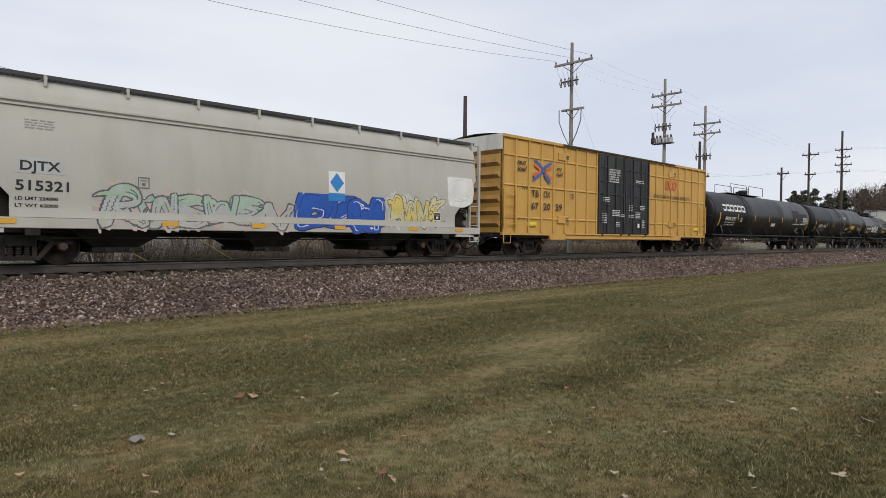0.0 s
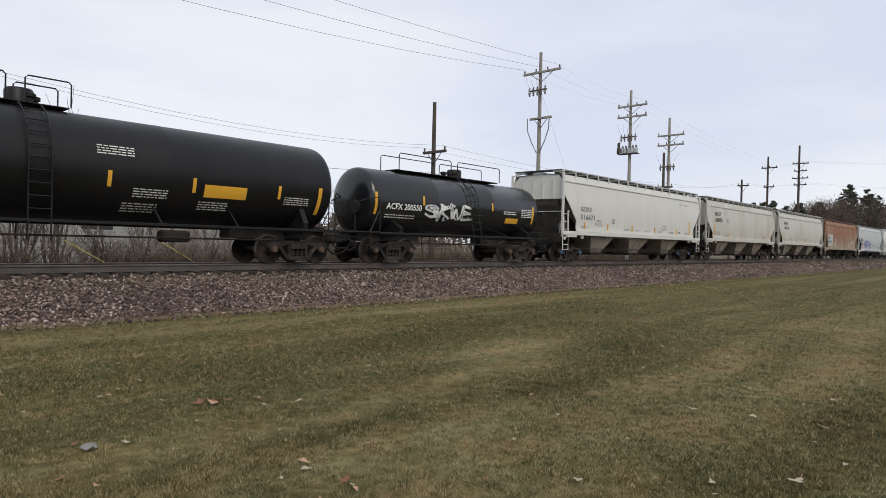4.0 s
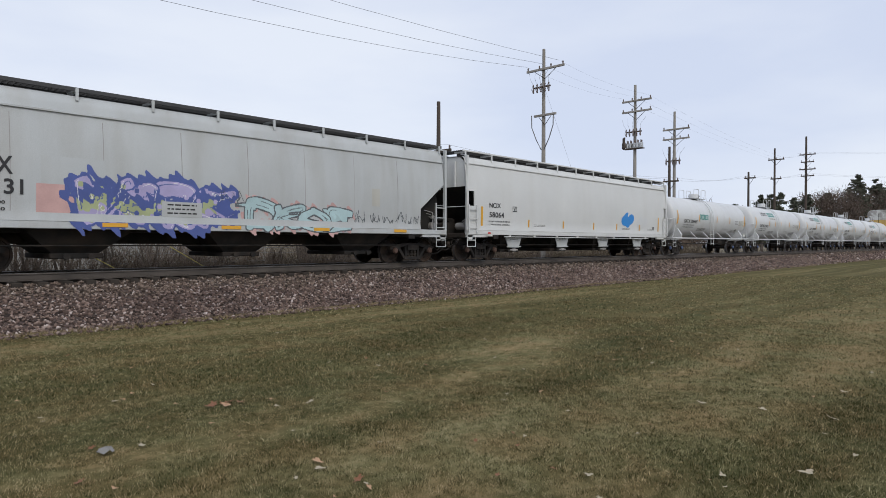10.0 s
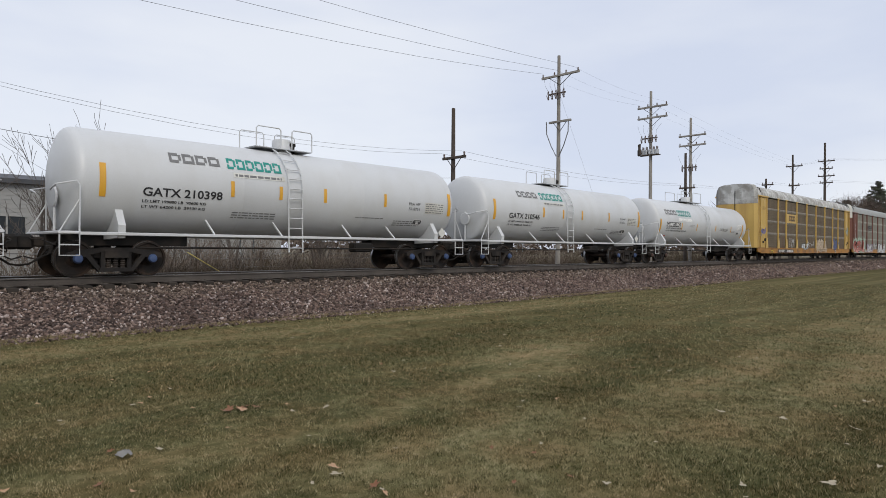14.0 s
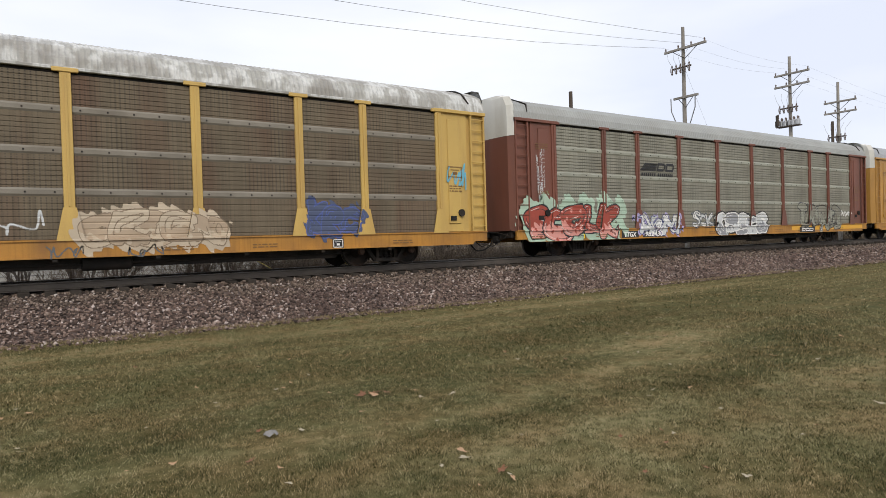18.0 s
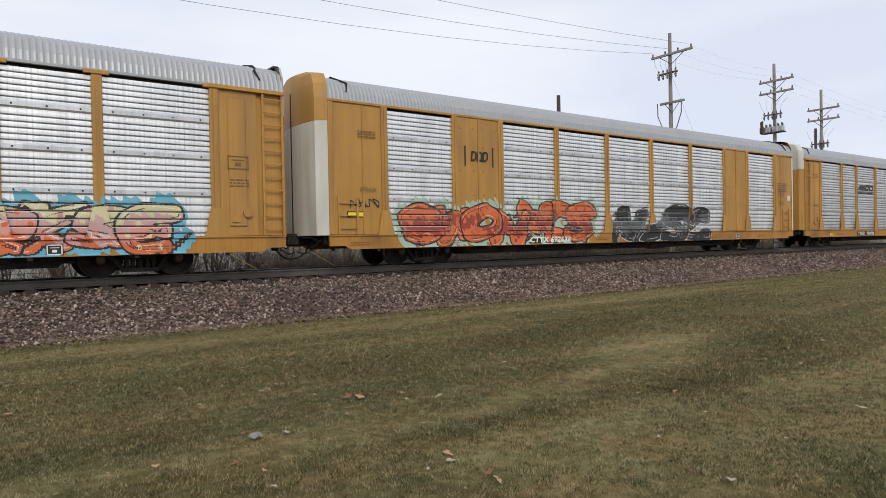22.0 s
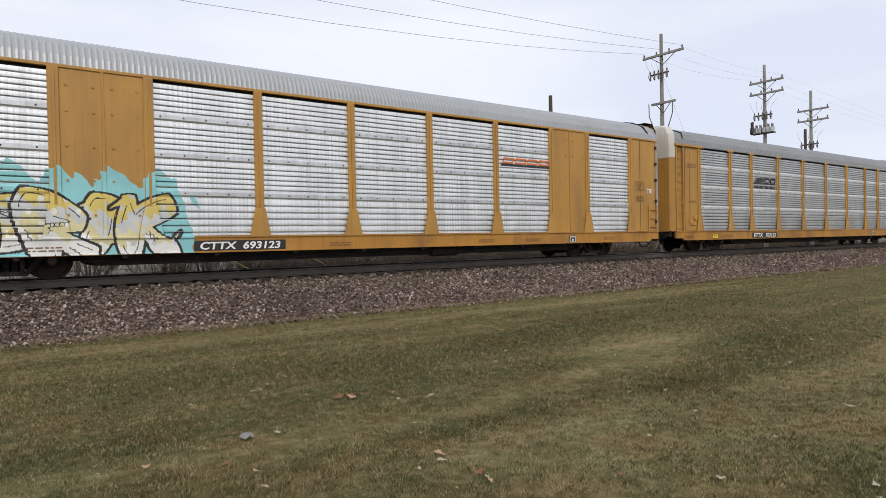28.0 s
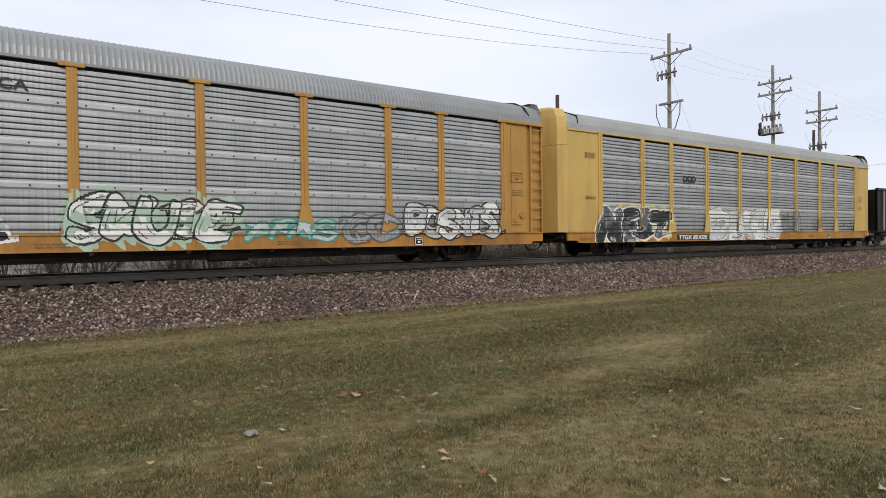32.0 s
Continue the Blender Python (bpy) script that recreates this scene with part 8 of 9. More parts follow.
def transformers(z):
    """A rack of capacitor cases with paired bushings, and switches beside them."""
    def make(po, base, lean, H):
        h = z - base
        g = Geo().bev(-0.42, -0.34, -0.85, 0.85, h - 0.08, h, 0.015).bev(-0.10, -0.02, -0.85, 0.85, h - 0.08, h, 0.015)
        rack = part("platform", g, wooddark, po)
        for k in range(5):
            y = -0.66 + k * 0.29
            q = Geo().bev(-0.42, -0.04, y - 0.08, y + 0.08, h, h + 0.40, 0.02)
            case = part("capacitor_case", q, M["galvdull"], rack)
            for x in (-0.32, -0.14):
                part("bushing", Geo().lathe([(h + 0.40, 0.035), (h + 0.46, 0.05), (h + 0.50, 0.035), (h + 0.55, 0.05), (h + 0.64, 0.02)], "z", 8, (x, y, 0)), ceramic, case)
        for k, y in enumerate((0.62, 0.78, 0.92)):
            part("oil_switch", Geo().lathe([(h + 0.02, 0.09), (h + 0.42, 0.09), (h + 0.50, 0.04), (h + 0.86, 0.05), (h + 0.90, 0.02)], "z", 10, (-0.52 + 0.15 * k, y, 0)), wooddark, rack, smooth=True)
    return make


def drop_loops(z, half):
    def make(po, base, lean, H):
        for s in (-1, 1):
            g = Geo().tube([(-0.15, s * half, z - base), (-0.15, s * half * 0.98, z - base - 0.8), (-0.12, s * half * 0.6, z - base - 1.6), (-0.1, s * 0.12, z - base - 2.3)], 0.035, 6)
            part("cable_drop", g, wire_m, po, smooth=True)
    return make


def cutouts(z):
    """A short arm with fuse cutouts and lightning arresters, and the leads between them."""
    def make(po, base, lean, H):
        h = z - base
        arm = part("equipment_arm", Geo().bev(-0.26, -0.16, -0.66, 0.66, h - 0.05, h + 0.05, 0.012), wooddark, po)
        for k in range(5):
            y = -0.60 + k * 0.30
            g = Geo().lathe([(h - 0.36, 0.03), (h - 0.30, 0.06), (h - 0.24, 0.035), (h - 0.16, 0.06), (h - 0.08, 0.04), (h + 0.10, 0.03), (h + 0.16, 0.05), (h + 0.24, 0.02)], "z", 8, (-0.30, y, 0))
            g.tube([(-0.34, y, h - 0.38), (-0.46, y + 0.03, h - 0.12), (-0.36, y, h + 0.18)], 0.02, 5)
            part("cutout", g, ceramic, arm, smooth=True)
            part("lead", Geo().tube([(-0.34, y, h + 0.2), (-0.5, y * 1.2, h + 0.55), (-0.2, y * 1.7, h + 1.1)], 0.009, 4), wire_m, arm)
    return make


def guy(z, reach):
    """A thin guy wire from the pole to the ground along the line."""
    def make(po, base, lean, H):
        part("guy_strand", Geo().tube([(0.1, 0, z - base), (reach, 0, 0.0)], 0.006, 4), wire_m, po)
    return make


POLE_Y = 24.0
utility_pole(34.8, POLE_Y, 13.4, "weathered wooden pole with a crossarm and cable drops", [(12.15, 1.45, 90, 4), (9.15, 0.85, 90, 0)], extras=[drop_loops(9.15, 0.85), cutouts(10.9), guy(10.9, 8.0)])
utility_pole(47.5, POLE_Y, 13.35, "brown wooden pole with two crossarms and a rack of capacitors", [(12.15, 1.25, 90, 4), (11.3, 1.25, 90, 4)], extras=[transformers(8.3), cutouts(9.6)])
utility_pole(54.9, POLE_Y, 12.35, "grey wooden pole with two crossarms", [(10.85, 1.2, 90, 2), (10.0, 1.2, 90, 4)], extras=[cutouts(8.0)])
utility_pole(24.9, POLE_Y, 8.38, "bare dark wooden pole with one low crossarm", [(5.75, 0.85, 90, 2)], dark=True)
utility_pole(53.9, POLE_Y, 9.15, "bare dark wooden pole beside a taller one", [(6.2, 0.7, 90, 2)], dark=True)
utility_pole(83.3, POLE_Y, 12.2, "distant wooden pole with crossarms", [(10.9, 0.9, 90, 3), (8.6, 0.6, 90, 2)], dark=True)
utility_pole(74.1, POLE_Y, 8.6, "distant small wooden pole", [(8.0, 0.6, 90, 2)], dark=True)
utility_pole(97.0, POLE_Y, 15.3, "distant tall dark pole with many crossarms", [(12.9, 1.0, 90, 4), (11.9, 0.8, 90, 4), (10.9, 1.0, 90, 4), (10.0, 0.8, 90, 3)], dark=True, r=0.2)


def wire(name, pts, sag, r=0.012, label="overhead wire"):
    g = Geo()
    for a, b in zip(pts[:-1], pts[1:]):
        a, b = Vector(a), Vector(b)
        n = 14
        g.tube([tuple(a.lerp(b, k / n) - Vector((0, 0, sag * 4 * (k / n) * (1 - k / n)))) for k in range(n + 1)], r, 4)
    tagged(new(name, g.mesh(name, wire_m)), label, "wire", "overhead wires")


utility_pole(-42.0, POLE_Y, 13.2, "weathered wooden pole with one crossarm", [(11.95, 1.45, 90, 3)])
for dy, sag in ((-1.25, 1.5), (0.0, 2.0), (1.25, 2.5)):
    wire("overhead_wire", [(-42.14, 24.0 + dy, 12.2), (34.66, 24.0 + dy, 12.42)], sag, r=0.0085, label="bare high-voltage wire between poles")
    wire("overhead_wire", [(34.66, 24.0 + dy, 12.42), (47.36, 24.0 + dy * 0.9, 12.42), (83.2, 24.0 + dy * 0.6, 11.1), (96.9, 24.0 + dy * 0.7, 13.1), (160, 6.0 + dy * 0.7, 18.5)], 0.30, r=0.0035, label="thin high-voltage wire between poles")
for k, dy in enumerate((-0.75, 0.75)):
    wire("overhead_wire", [(-9.4, 23.2 + dy * 0.2, 7.95 + 0.1 * k), (24.76, 24.0 + dy, 5.98)], 1.50, r=0.0055, label="sagging communication cable between poles")
    wire("overhead_wire", [(24.76, 24.0 + dy, 5.98), (53.76, 24.0 + dy * 0.9, 6.4), (74, 24.0 + dy * 0.7, 8.2), (96.9, 24 + dy, 10.2), (160, 6 + dy, 13.5)], 0.40, r=0.006, label="low communication cable between poles")
wire("overhead_wire", [(-9.3, 23.3, 6.3), (24.8, 24.05, 4.6), (53.8, 24.1, 5.2)], 1.3, r=0.009, label="thick low communication cable between poles")


# ---- surroundings ----
def cloud_mesh(name, verts, faces, material):
    """A large loose mesh from arrays: verts (n, 3), faces (m, 3)."""
    me = bpy.data.meshes.new(name)
    me.vertices.add(len(verts))
    me.vertices.foreach_set("co", np.ascontiguousarray(verts, dtype=np.float32).ravel())
    me.loops.add(faces.size)
    me.loops.foreach_set("vertex_index", np.ascontiguousarray(faces, dtype=np.int32).ravel())
    me.polygons.add(len(faces))
    me.polygons.foreach_set("loop_start", np.arange(0, faces.size, 3, dtype=np.int32))
    me.polygons.foreach_set("loop_total", np.full(len(faces), 3, dtype=np.int32))
    me.materials.append(material)
    me.update(calc_edges=True)
    return me


def island_mat(name, stops, rough=0.9, patch=None, patch_scale=0.5, spec=0.3):
    """Colour by loose piece, pulled towards patch colours over the ground: patch is (colour, low, high, strength)."""
    m = bpy.data.materials.new(name)
    m.use_nodes = True
    nd, lk = m.node_tree.nodes, m.node_tree.links
    b = nd["Principled BSDF"]
    ge = nd.new("ShaderNodeNewGeometry")
    rp = nd.new("ShaderNodeValToRGB")
    els = rp.color_ramp.elements
    while len(els) < len(stops):
        els.new(0.5)
    for e, (p, c) in zip(els, stops):
        e.position, e.color = p, (*c, 1)
    lk.new(ge.outputs["Random Per Island"], rp.inputs[0])
    out = rp.outputs[0]
    co = nd.new("ShaderNodeTexCoord")
    for k, (col, lo, hi, amt) in enumerate(patch or ()):
        n = nd.new("ShaderNodeTexNoise")
        n.inputs["Scale"].default_value = patch_scale * (1 + 0.7 * k)
        n.inputs["Detail"].default_value = 5
        mp = nd.new("ShaderNodeMapping")
        mp.inputs["Location"].default_value = (13.0 * k + 4.2, 5.0 * k, 0)
        lk.new(co.outputs["Object"], mp.inputs[0])
        lk.new(mp.outputs[0], n.inputs["Vector"])
        r = nd.new("ShaderNodeMapRange")
        lk.new(n.outputs[0], r.inputs[0])
        r.inputs[1].default_value, r.inputs[2].default_value, r.inputs[4].default_value = lo, hi, amt
        x = nd.new("ShaderNodeMix")
        x.data_type, x.blend_type = "RGBA", "MULTIPLY"
        x.inputs[7].default_value = (*col, 1)
        lk.new(r.outputs[0], x.inputs[0])
        lk.new(out, x.inputs[6])
        out = x.outputs[2]
    lk.new(out, b.inputs["Base Color"])
    b.inputs["Roughness"].default_value = rough
    b.inputs["Specular IOR Level"].default_value = spec
    return m


grass_m = toned(island_mat("lawn_blades", [(0.0, (0.1, 0.1, 0.1)), (1.0, (0.2, 0.2, 0.2))]), GRASS_TONES, 1.15, "Random Per Island")
rough_m = island_mat("grass_blades", [(0.0, (0.055, 0.056, 0.018)), (0.35, (0.092, 0.082, 0.028)), (0.62, (0.15, 0.118, 0.048)), (0.86, (0.25, 0.195, 0.10)), (1.0, (0.36, 0.30, 0.18))], 0.9,
                     [((0.50, 0.60, 0.46), 0.50, 0.64, 1.0), ((1.75, 1.55, 1.35), 0.54, 0.66, 0.8)], 0.45)
straw_m = island_mat("straw", [(0.0, (0.12, 0.09, 0.045)), (0.5, (0.22, 0.17, 0.085)), (1.0, (0.34, 0.28, 0.16))])
brush_m = island_mat("brush_stems", [(0.0, (0.026, 0.019, 0.013)), (0.5, (0.070, 0.051, 0.035)), (0.85, (0.13, 0.102, 0.068)), (1.0, (0.26, 0.22, 0.15))])
rail_side_m = island_mat("brown_ballast", [(0.0, (0.026, 0.019, 0.015)), (0.3, (0.088, 0.065, 0.051)), (0.65, (0.165, 0.122, 0.096)), (0.92, (0.26, 0.205, 0.170)), (1.0, (0.44, 0.39, 0.36))], 0.9)
stone_m = island_mat("ballast_stones", [(0.0, (0.030, 0.021, 0.018)), (0.3, (0.098, 0.068, 0.056)), (0.62, (0.19, 0.132, 0.108)), (0.9, (0.29, 0.22, 0.185)), (1.0, (0.52, 0.45, 0.42))], 0.85,
                     [((0.62, 0.60, 0.62), 0.5, 0.62, 0.8)], 0.6)


def ground_at(x, y):
    """The ground's height for arrays, without its fine swell."""
    return np.where(y < 15.2, -0.84 - 0.31 * np.clip(y / 15.2, -1.5, 1.0), np.where(y < 22, -1.17, -1.12))


def swell(x, y):
    return np.array([ground_z(a, b) for a, b in zip(x, y)])


def blades(name, rs, xs, ys, height, width, material, label, category="grass", lean=0.95, exact=False):
    n = len(xs)
    z = swell(xs, ys) if exact else ground_at(xs, ys)
    a = rs.uniform(0, math.tau, n)
    h = height * rs.uniform(0.55, 1.25, n)
    w = width * rs.uniform(0.6, 1.3, n)
    tip = rs.normal(0, lean, (n, 2)) * h[:, None]
    base = np.stack([xs, ys, z - 0.012], 1)
    dx = np.stack([np.cos(a) * w, np.sin(a) * w, np.zeros(n)], 1)
    top = base + np.stack([tip[:, 0], tip[:, 1], h + 0.012], 1)
    v = np.stack([base - dx, base + dx, top], 1).reshape(-1, 3)
    f = np.arange(3 * n).reshape(n, 3)
    me = cloud_mesh(name, v, f, material)
    if material is grass_m:
        set_tone(me)
    return tagged(new(name, me), label, category, kind="stuff")


def build_lawn():
    rs = np.random.RandomState(11)
    X, Y, H, W = [], [], [], []
    for r0, r1, n, h, w in ((2.2, 4.5, 200000, 0.019, 0.0024), (4.5, 8.0, 270000, 0.021, 0.0036), (8.0, 15.5, 240000, 0.026, 0.0062), (15.5, 40.0, 110000, 0.036, 0.014)):
        r = np.sqrt(rs.uniform(r0 * r0, r1 * r1, n))
        a = np.radians(rs.uniform(-12, 88, n))
        x, y = r * np.sin(a), r * np.cos(a)
        k = (y < 15.2) & (y > 0.2)
        X.append(x[k]); Y.append(y[k]); H.append(np.full(k.sum(), h)); W.append(np.full(k.sum(), w))
    X, Y, H, W = (np.concatenate(v) for v in (X, Y, H, W))
    # tufts: heights swell and fade over a hand's width
    clump = 0.85 - 0.25 * lawn_tone(X, Y) + 0.45 * np.sin(X * 17 + 3 * np.sin(Y * 5)) * np.sin(Y * 15 + 2 * np.sin(X * 6))
    blades("lawn_grass", rs, X, Y, H * clump, W, grass_m, "mown dormant lawn grass in olive and straw tones", exact=True)
    # dry fringe at the foot of the ballast
    n = 26000
    x = np.concatenate([rs.uniform(-5, 30, n // 2), rs.uniform(30, 110, n // 2)])
    y = 15.0 + 0.22 * np.sin(x * 0.9) * np.sin(x * 0.23) + rs.normal(0, 0.13, n)
    blades("dry_fringe", rs, x, np.clip(y, 14.4, 15.5), 0.075, 0.007, straw_m, "dry straw-coloured grass along the ballast foot")


build_lawn()


def build_stones():
    rs = np.random.RandomState(5)
    ico = np.array([(1, 0, 0), (-1, 0, 0), (0, 1, 0), (0, -1, 0), (0, 0, 1), (0, 0, -1)], float)
    tri = np.array([(0, 2, 4), (2, 1, 4), (1, 3, 4), (3, 0, 4), (2, 0, 5), (1, 2, 5), (3, 1, 5), (0, 3, 5)])
    py, pz = np.array([p for p, _ in BALLAST]), np.array([q for _, q in BALLAST])
    kinds = {False: [], True: []}
    for x0, x1, n, size in ((-5, 14, 26000, 0.040), (14, 32, 20000, 0.042), (32, 70, 17000, 0.052), (70, 160, 14000, 0.08)):
        x = rs.uniform(x0, x1, n)
        y = rs.uniform(14.95, 17.35, n)
        y = np.where(rs.uniform(0, 1, n) < 0.04, rs.uniform(14.4, 15.0, n), y)
        z = np.where(y < 14.97, ground_at(x, y), np.interp(y, py, pz))
        s = size * rs.uniform(0.5, 1.5, (n, 1)) ** 1.2
        shape = ico[None] * rs.uniform(0.5, 1.25, (n, 6, 1)) * rs.uniform(0.5, 1.2, (n, 1, 3)) * np.array([1.15, 1.0, 0.8]) * s[:, None]
        a, t = rs.uniform(0, math.tau, n), rs.uniform(-0.8, 0.8, n)
        c, q = np.cos(a)[:, None], np.sin(a)[:, None]
        u = np.stack([shape[:, :, 0] * c - shape[:, :, 1] * q, shape[:, :, 0] * q + shape[:, :, 1] * c, shape[:, :, 2]], 2)
        c, q = np.cos(t)[:, None], np.sin(t)[:, None]
        u = np.stack([u[:, :, 0] * c - u[:, :, 2] * q, u[:, :, 1], u[:, :, 0] * q + u[:, :, 2] * c], 2)
        u += np.stack([x, y, z + s[:, 0] * 0.35], 1)[:, None]
        near_rail = y + rs.normal(0, 0.16, n) + 0.12 * np.sin(x * 1.3) > 16.55
        for d in (False, True):
            kinds[d].append(u[near_rail == d].reshape(-1, 3))
    for d, m, words in ((False, stone_m, "crushed pinkish-grey ballast stones on the track's shoulder"), (True, rail_side_m, "slightly darker brown ballast stones beside the rail")):
        V = np.concatenate(kinds[d])
        F = (tri[None] + 6 * np.arange(len(V) // 6)[:, None, None]).reshape(-1, 3)
        tagged(new("ballast_stones", cloud_mesh("ballast_stones", V, F, m)), words, "ballast", kind="stuff")


build_stones()


# ---- fallen leaves ----
leaf_tan = mat("tan_leaf", (0.42, 0.26, 0.15), 0.8, 0, 0.2, (0.25, 0.14, 0.07), 0.5, (20, 20, 20), 10)
leaf_brown = mat("brown_leaf", (0.20, 0.085, 0.04), 0.8, 0, 0.2, (0.10, 0.05, 0.03), 0.5, (20, 20, 20), 10)
leaf_pale = mat("pale_leaf", (0.38, 0.33, 0.24), 0.8, 0, 0.2, (0.3, 0.25, 0.18), 0.5, (20, 20, 20), 10)


def leaf_mesh(material, seed, lobes=5):
    rnd = random.Random(seed)
    g = Geo()
    n = 18
    rim = []
    for k in range(n):
        a = k * math.tau / n
        r = 0.5 + 0.18 * math.cos(lobes * a) + rnd.uniform(-0.06, 0.06)
        x, y = r * math.cos(a) * 1.25, r * math.sin(a) * 0.8
        rim.append((x, y, 0.22 * y * y + 0.14 * x * x + rnd.uniform(-0.03, 0.03)))
    g.add([(0, 0, -0.03)] + rim, [(0, 1 + k, 1 + (k + 1) % n) for k in range(n)])
    g.tube([(0.55, 0, 0.05), (0.85, 0.05, 0.1), (1.0, 0.12, 0.16)], 0.02, 4)
    return g.mesh("fallen_leaf", material)


def scatter_leaves():
    rnd = random.Random(8)
    forms = [leaf_mesh(m, 10 + i, 5 if i % 2 else 3) for i, m in enumerate((leaf_tan, leaf_brown, leaf_pale, leaf_brown, leaf_tan, leaf_pale))]
    words = {leaf_tan: "curled tan leaf lying on the lawn", leaf_brown: "curled brown leaf lying on the lawn", leaf_pale: "pale dry leaf lying on the lawn"}
    known = [(2.8, 7.52, 0), (3.26, 6.25, 1), (2.8, 5.62, 4), (2.09, 5.41, 5), (1.79, 5.66, 1), (1.46, 4.87, 1), (3.91, 5.64, 2), (2.79, 3.45, 3), (2.83, 3.99, 4), (2.74, 3.84, 2), (5.42, 2.57, 0), (6.7, 1.41, 2), (6.1, 1.35, 5),
             (6.67, 2.01, 2), (5.3, 4.14, 2), (8.41, 3.97, 2), (7.79, 3.49, 5), (8.29, 4.47, 0), (4.97, 1.2, 2), (4.52, 1.62, 2), (3.17, 6.32, 3), (3.34, 6.28, 1), (3.24, 6.18, 4), (3.40, 6.20, 1), (3.10, 6.26, 3)]
    known += [(6.54, 2.55, 2), (8.73, 5.79, 2), (8.7, 4.96, 2), (6.24, 6.58, 2), (5.79, 6.72, 2), (2.72, 5.9, 2), (3.57, 5.75, 2), (7.52, 10.17, 3), (8.05, 1.61, 2)]
    spots = list(known)
    while len(spots) < 250:
        a, r = math.radians(rnd.uniform(-8, 86)), rnd.uniform(2.6, 26) ** 1.0
        x, y = r * math.sin(a), r * math.cos(a)
        if 0.5 < y < 14.6:
            spots.append((x, y, rnd.choice((0, 2, 2, 3, 5, 5, 4))))
    for i, (x, y, k) in enumerate(spots):
        s = rnd.uniform(0.07, 0.10) if math.hypot(x - 3.25, y - 6.25) < 0.3 else rnd.uniform(0.045, 0.07) if i < len(known) else rnd.uniform(0.025, 0.05)
        ob = new("fallen_leaf", forms[k])
        ob.matrix_basis = pose(x, y, ground_z(x, y) + 0.028, rnd.uniform(-18, 18), rnd.uniform(-18, 18), rnd.uniform(0, 360)) @ Matrix.Diagonal((s, s, s, 1))
        tagged(ob, words[forms[k].materials[0]], "leaf", "fallen leaves")
    g = Geo()
    g.add([(0.07 * math.cos(a * 0.7) * (1 + 0.3 * math.sin(3 * a)), 0.05 * math.sin(a * 0.7), 0.03 * (a % 2)) for a in range(9)] + [(0, 0, 0.05)], [(9, k, (k + 1) % 9) for k in range(9)])
    ob = new("flat_stone", g.mesh("flat_stone", mat("grey_stone", (0.18, 0.175, 0.17), 0.8, 0, 0.2, (0.1, 0.1, 0.1), 0.5, (20, 20, 20), 9)))
    ob.location = (1.83, 5.46, ground_z(1.83, 5.46) + 0.02)
    tagged(ob, "small pale grey stone lying in the lawn", "stone")


scatter_leaves()


# ---- scrub, saplings and fence behind the track ----
bark = mat("grey_bark", (0.105, 0.088, 0.076), 0.9, 0, 0.2, (0.03, 0.024, 0.02), 0.5, (6, 6, 2), 4)


def grow(g, p, d, length, r, depth, rnd, spread=0.55):
    pts, rad, q = [p], [r], p.copy()
    n = 4
    for k in range(n):
        d = (d + Vector((rnd.gauss(0, 0.10), rnd.gauss(0, 0.10), 0.05))).normalized()
        q = q + d * (length / n)
        pts.append(q.copy())
        rad.append(r * (1 - 0.62 * (k + 1) / n))
    g.tube([tuple(v) for v in pts], [max(v, 0.0075) for v in rad], 5 if r > 0.02 else 3)
    if depth == 0:
        return
    for k in range(rnd.randint(3, 5)):
        i = rnd.randint(1, n)
        a = rnd.uniform(0, math.tau)
        nd = (d + Vector((math.cos(a), math.sin(a), rnd.uniform(0.0, 0.5))) * spread).normalized()
        grow(g, pts[i], nd, length * rnd.uniform(0.42, 0.66), rad[i] * 0.62, depth - 1, rnd, spread)


def sapling(x, y, height, seed, stems=3, label="bare multi-stemmed sapling in winter"):
    rnd = random.Random(seed)
    z = ground_z(x, y)
    ob = holder("bare_sapling", (x, y, z), label, "sapling", "bare saplings")
    for k in range(stems):
        g = Geo()
        d = Vector((rnd.gauss(0, 0.16), rnd.gauss(0, 0.16), 1)).normalized()
        grow(g, Vector((rnd.uniform(-0.25, 0.25), rnd.uniform(-0.25, 0.25), -0.1)), d, height * rnd.uniform(0.55, 0.72), 0.058 * height / 5, 3, rnd)
        part("stem", g, bark, ob)


for k, (x, y, h) in enumerate(((2.4, 26, 6.2), (3.6, 26.4, 5.6), (6.2, 25.6, 6.4), (7.5, 26.2, 6.0), (0.4, 25.5, 5.2), (10.6, 26.0, 5.6), (13.6, 26.5, 5.4), (17.8, 26.2, 6.2), (20.4, 26.6, 6.0), (-2.2, 26.0, 5.5), (-5.0, 26.4, 5.8), (25.5, 27, 5.6), (8.8, 25.2, 4.2))):
    sapling(x, y, h * (0.82 if k < 5 else 0.76), 40 + k, 5 if k < 5 else 4)


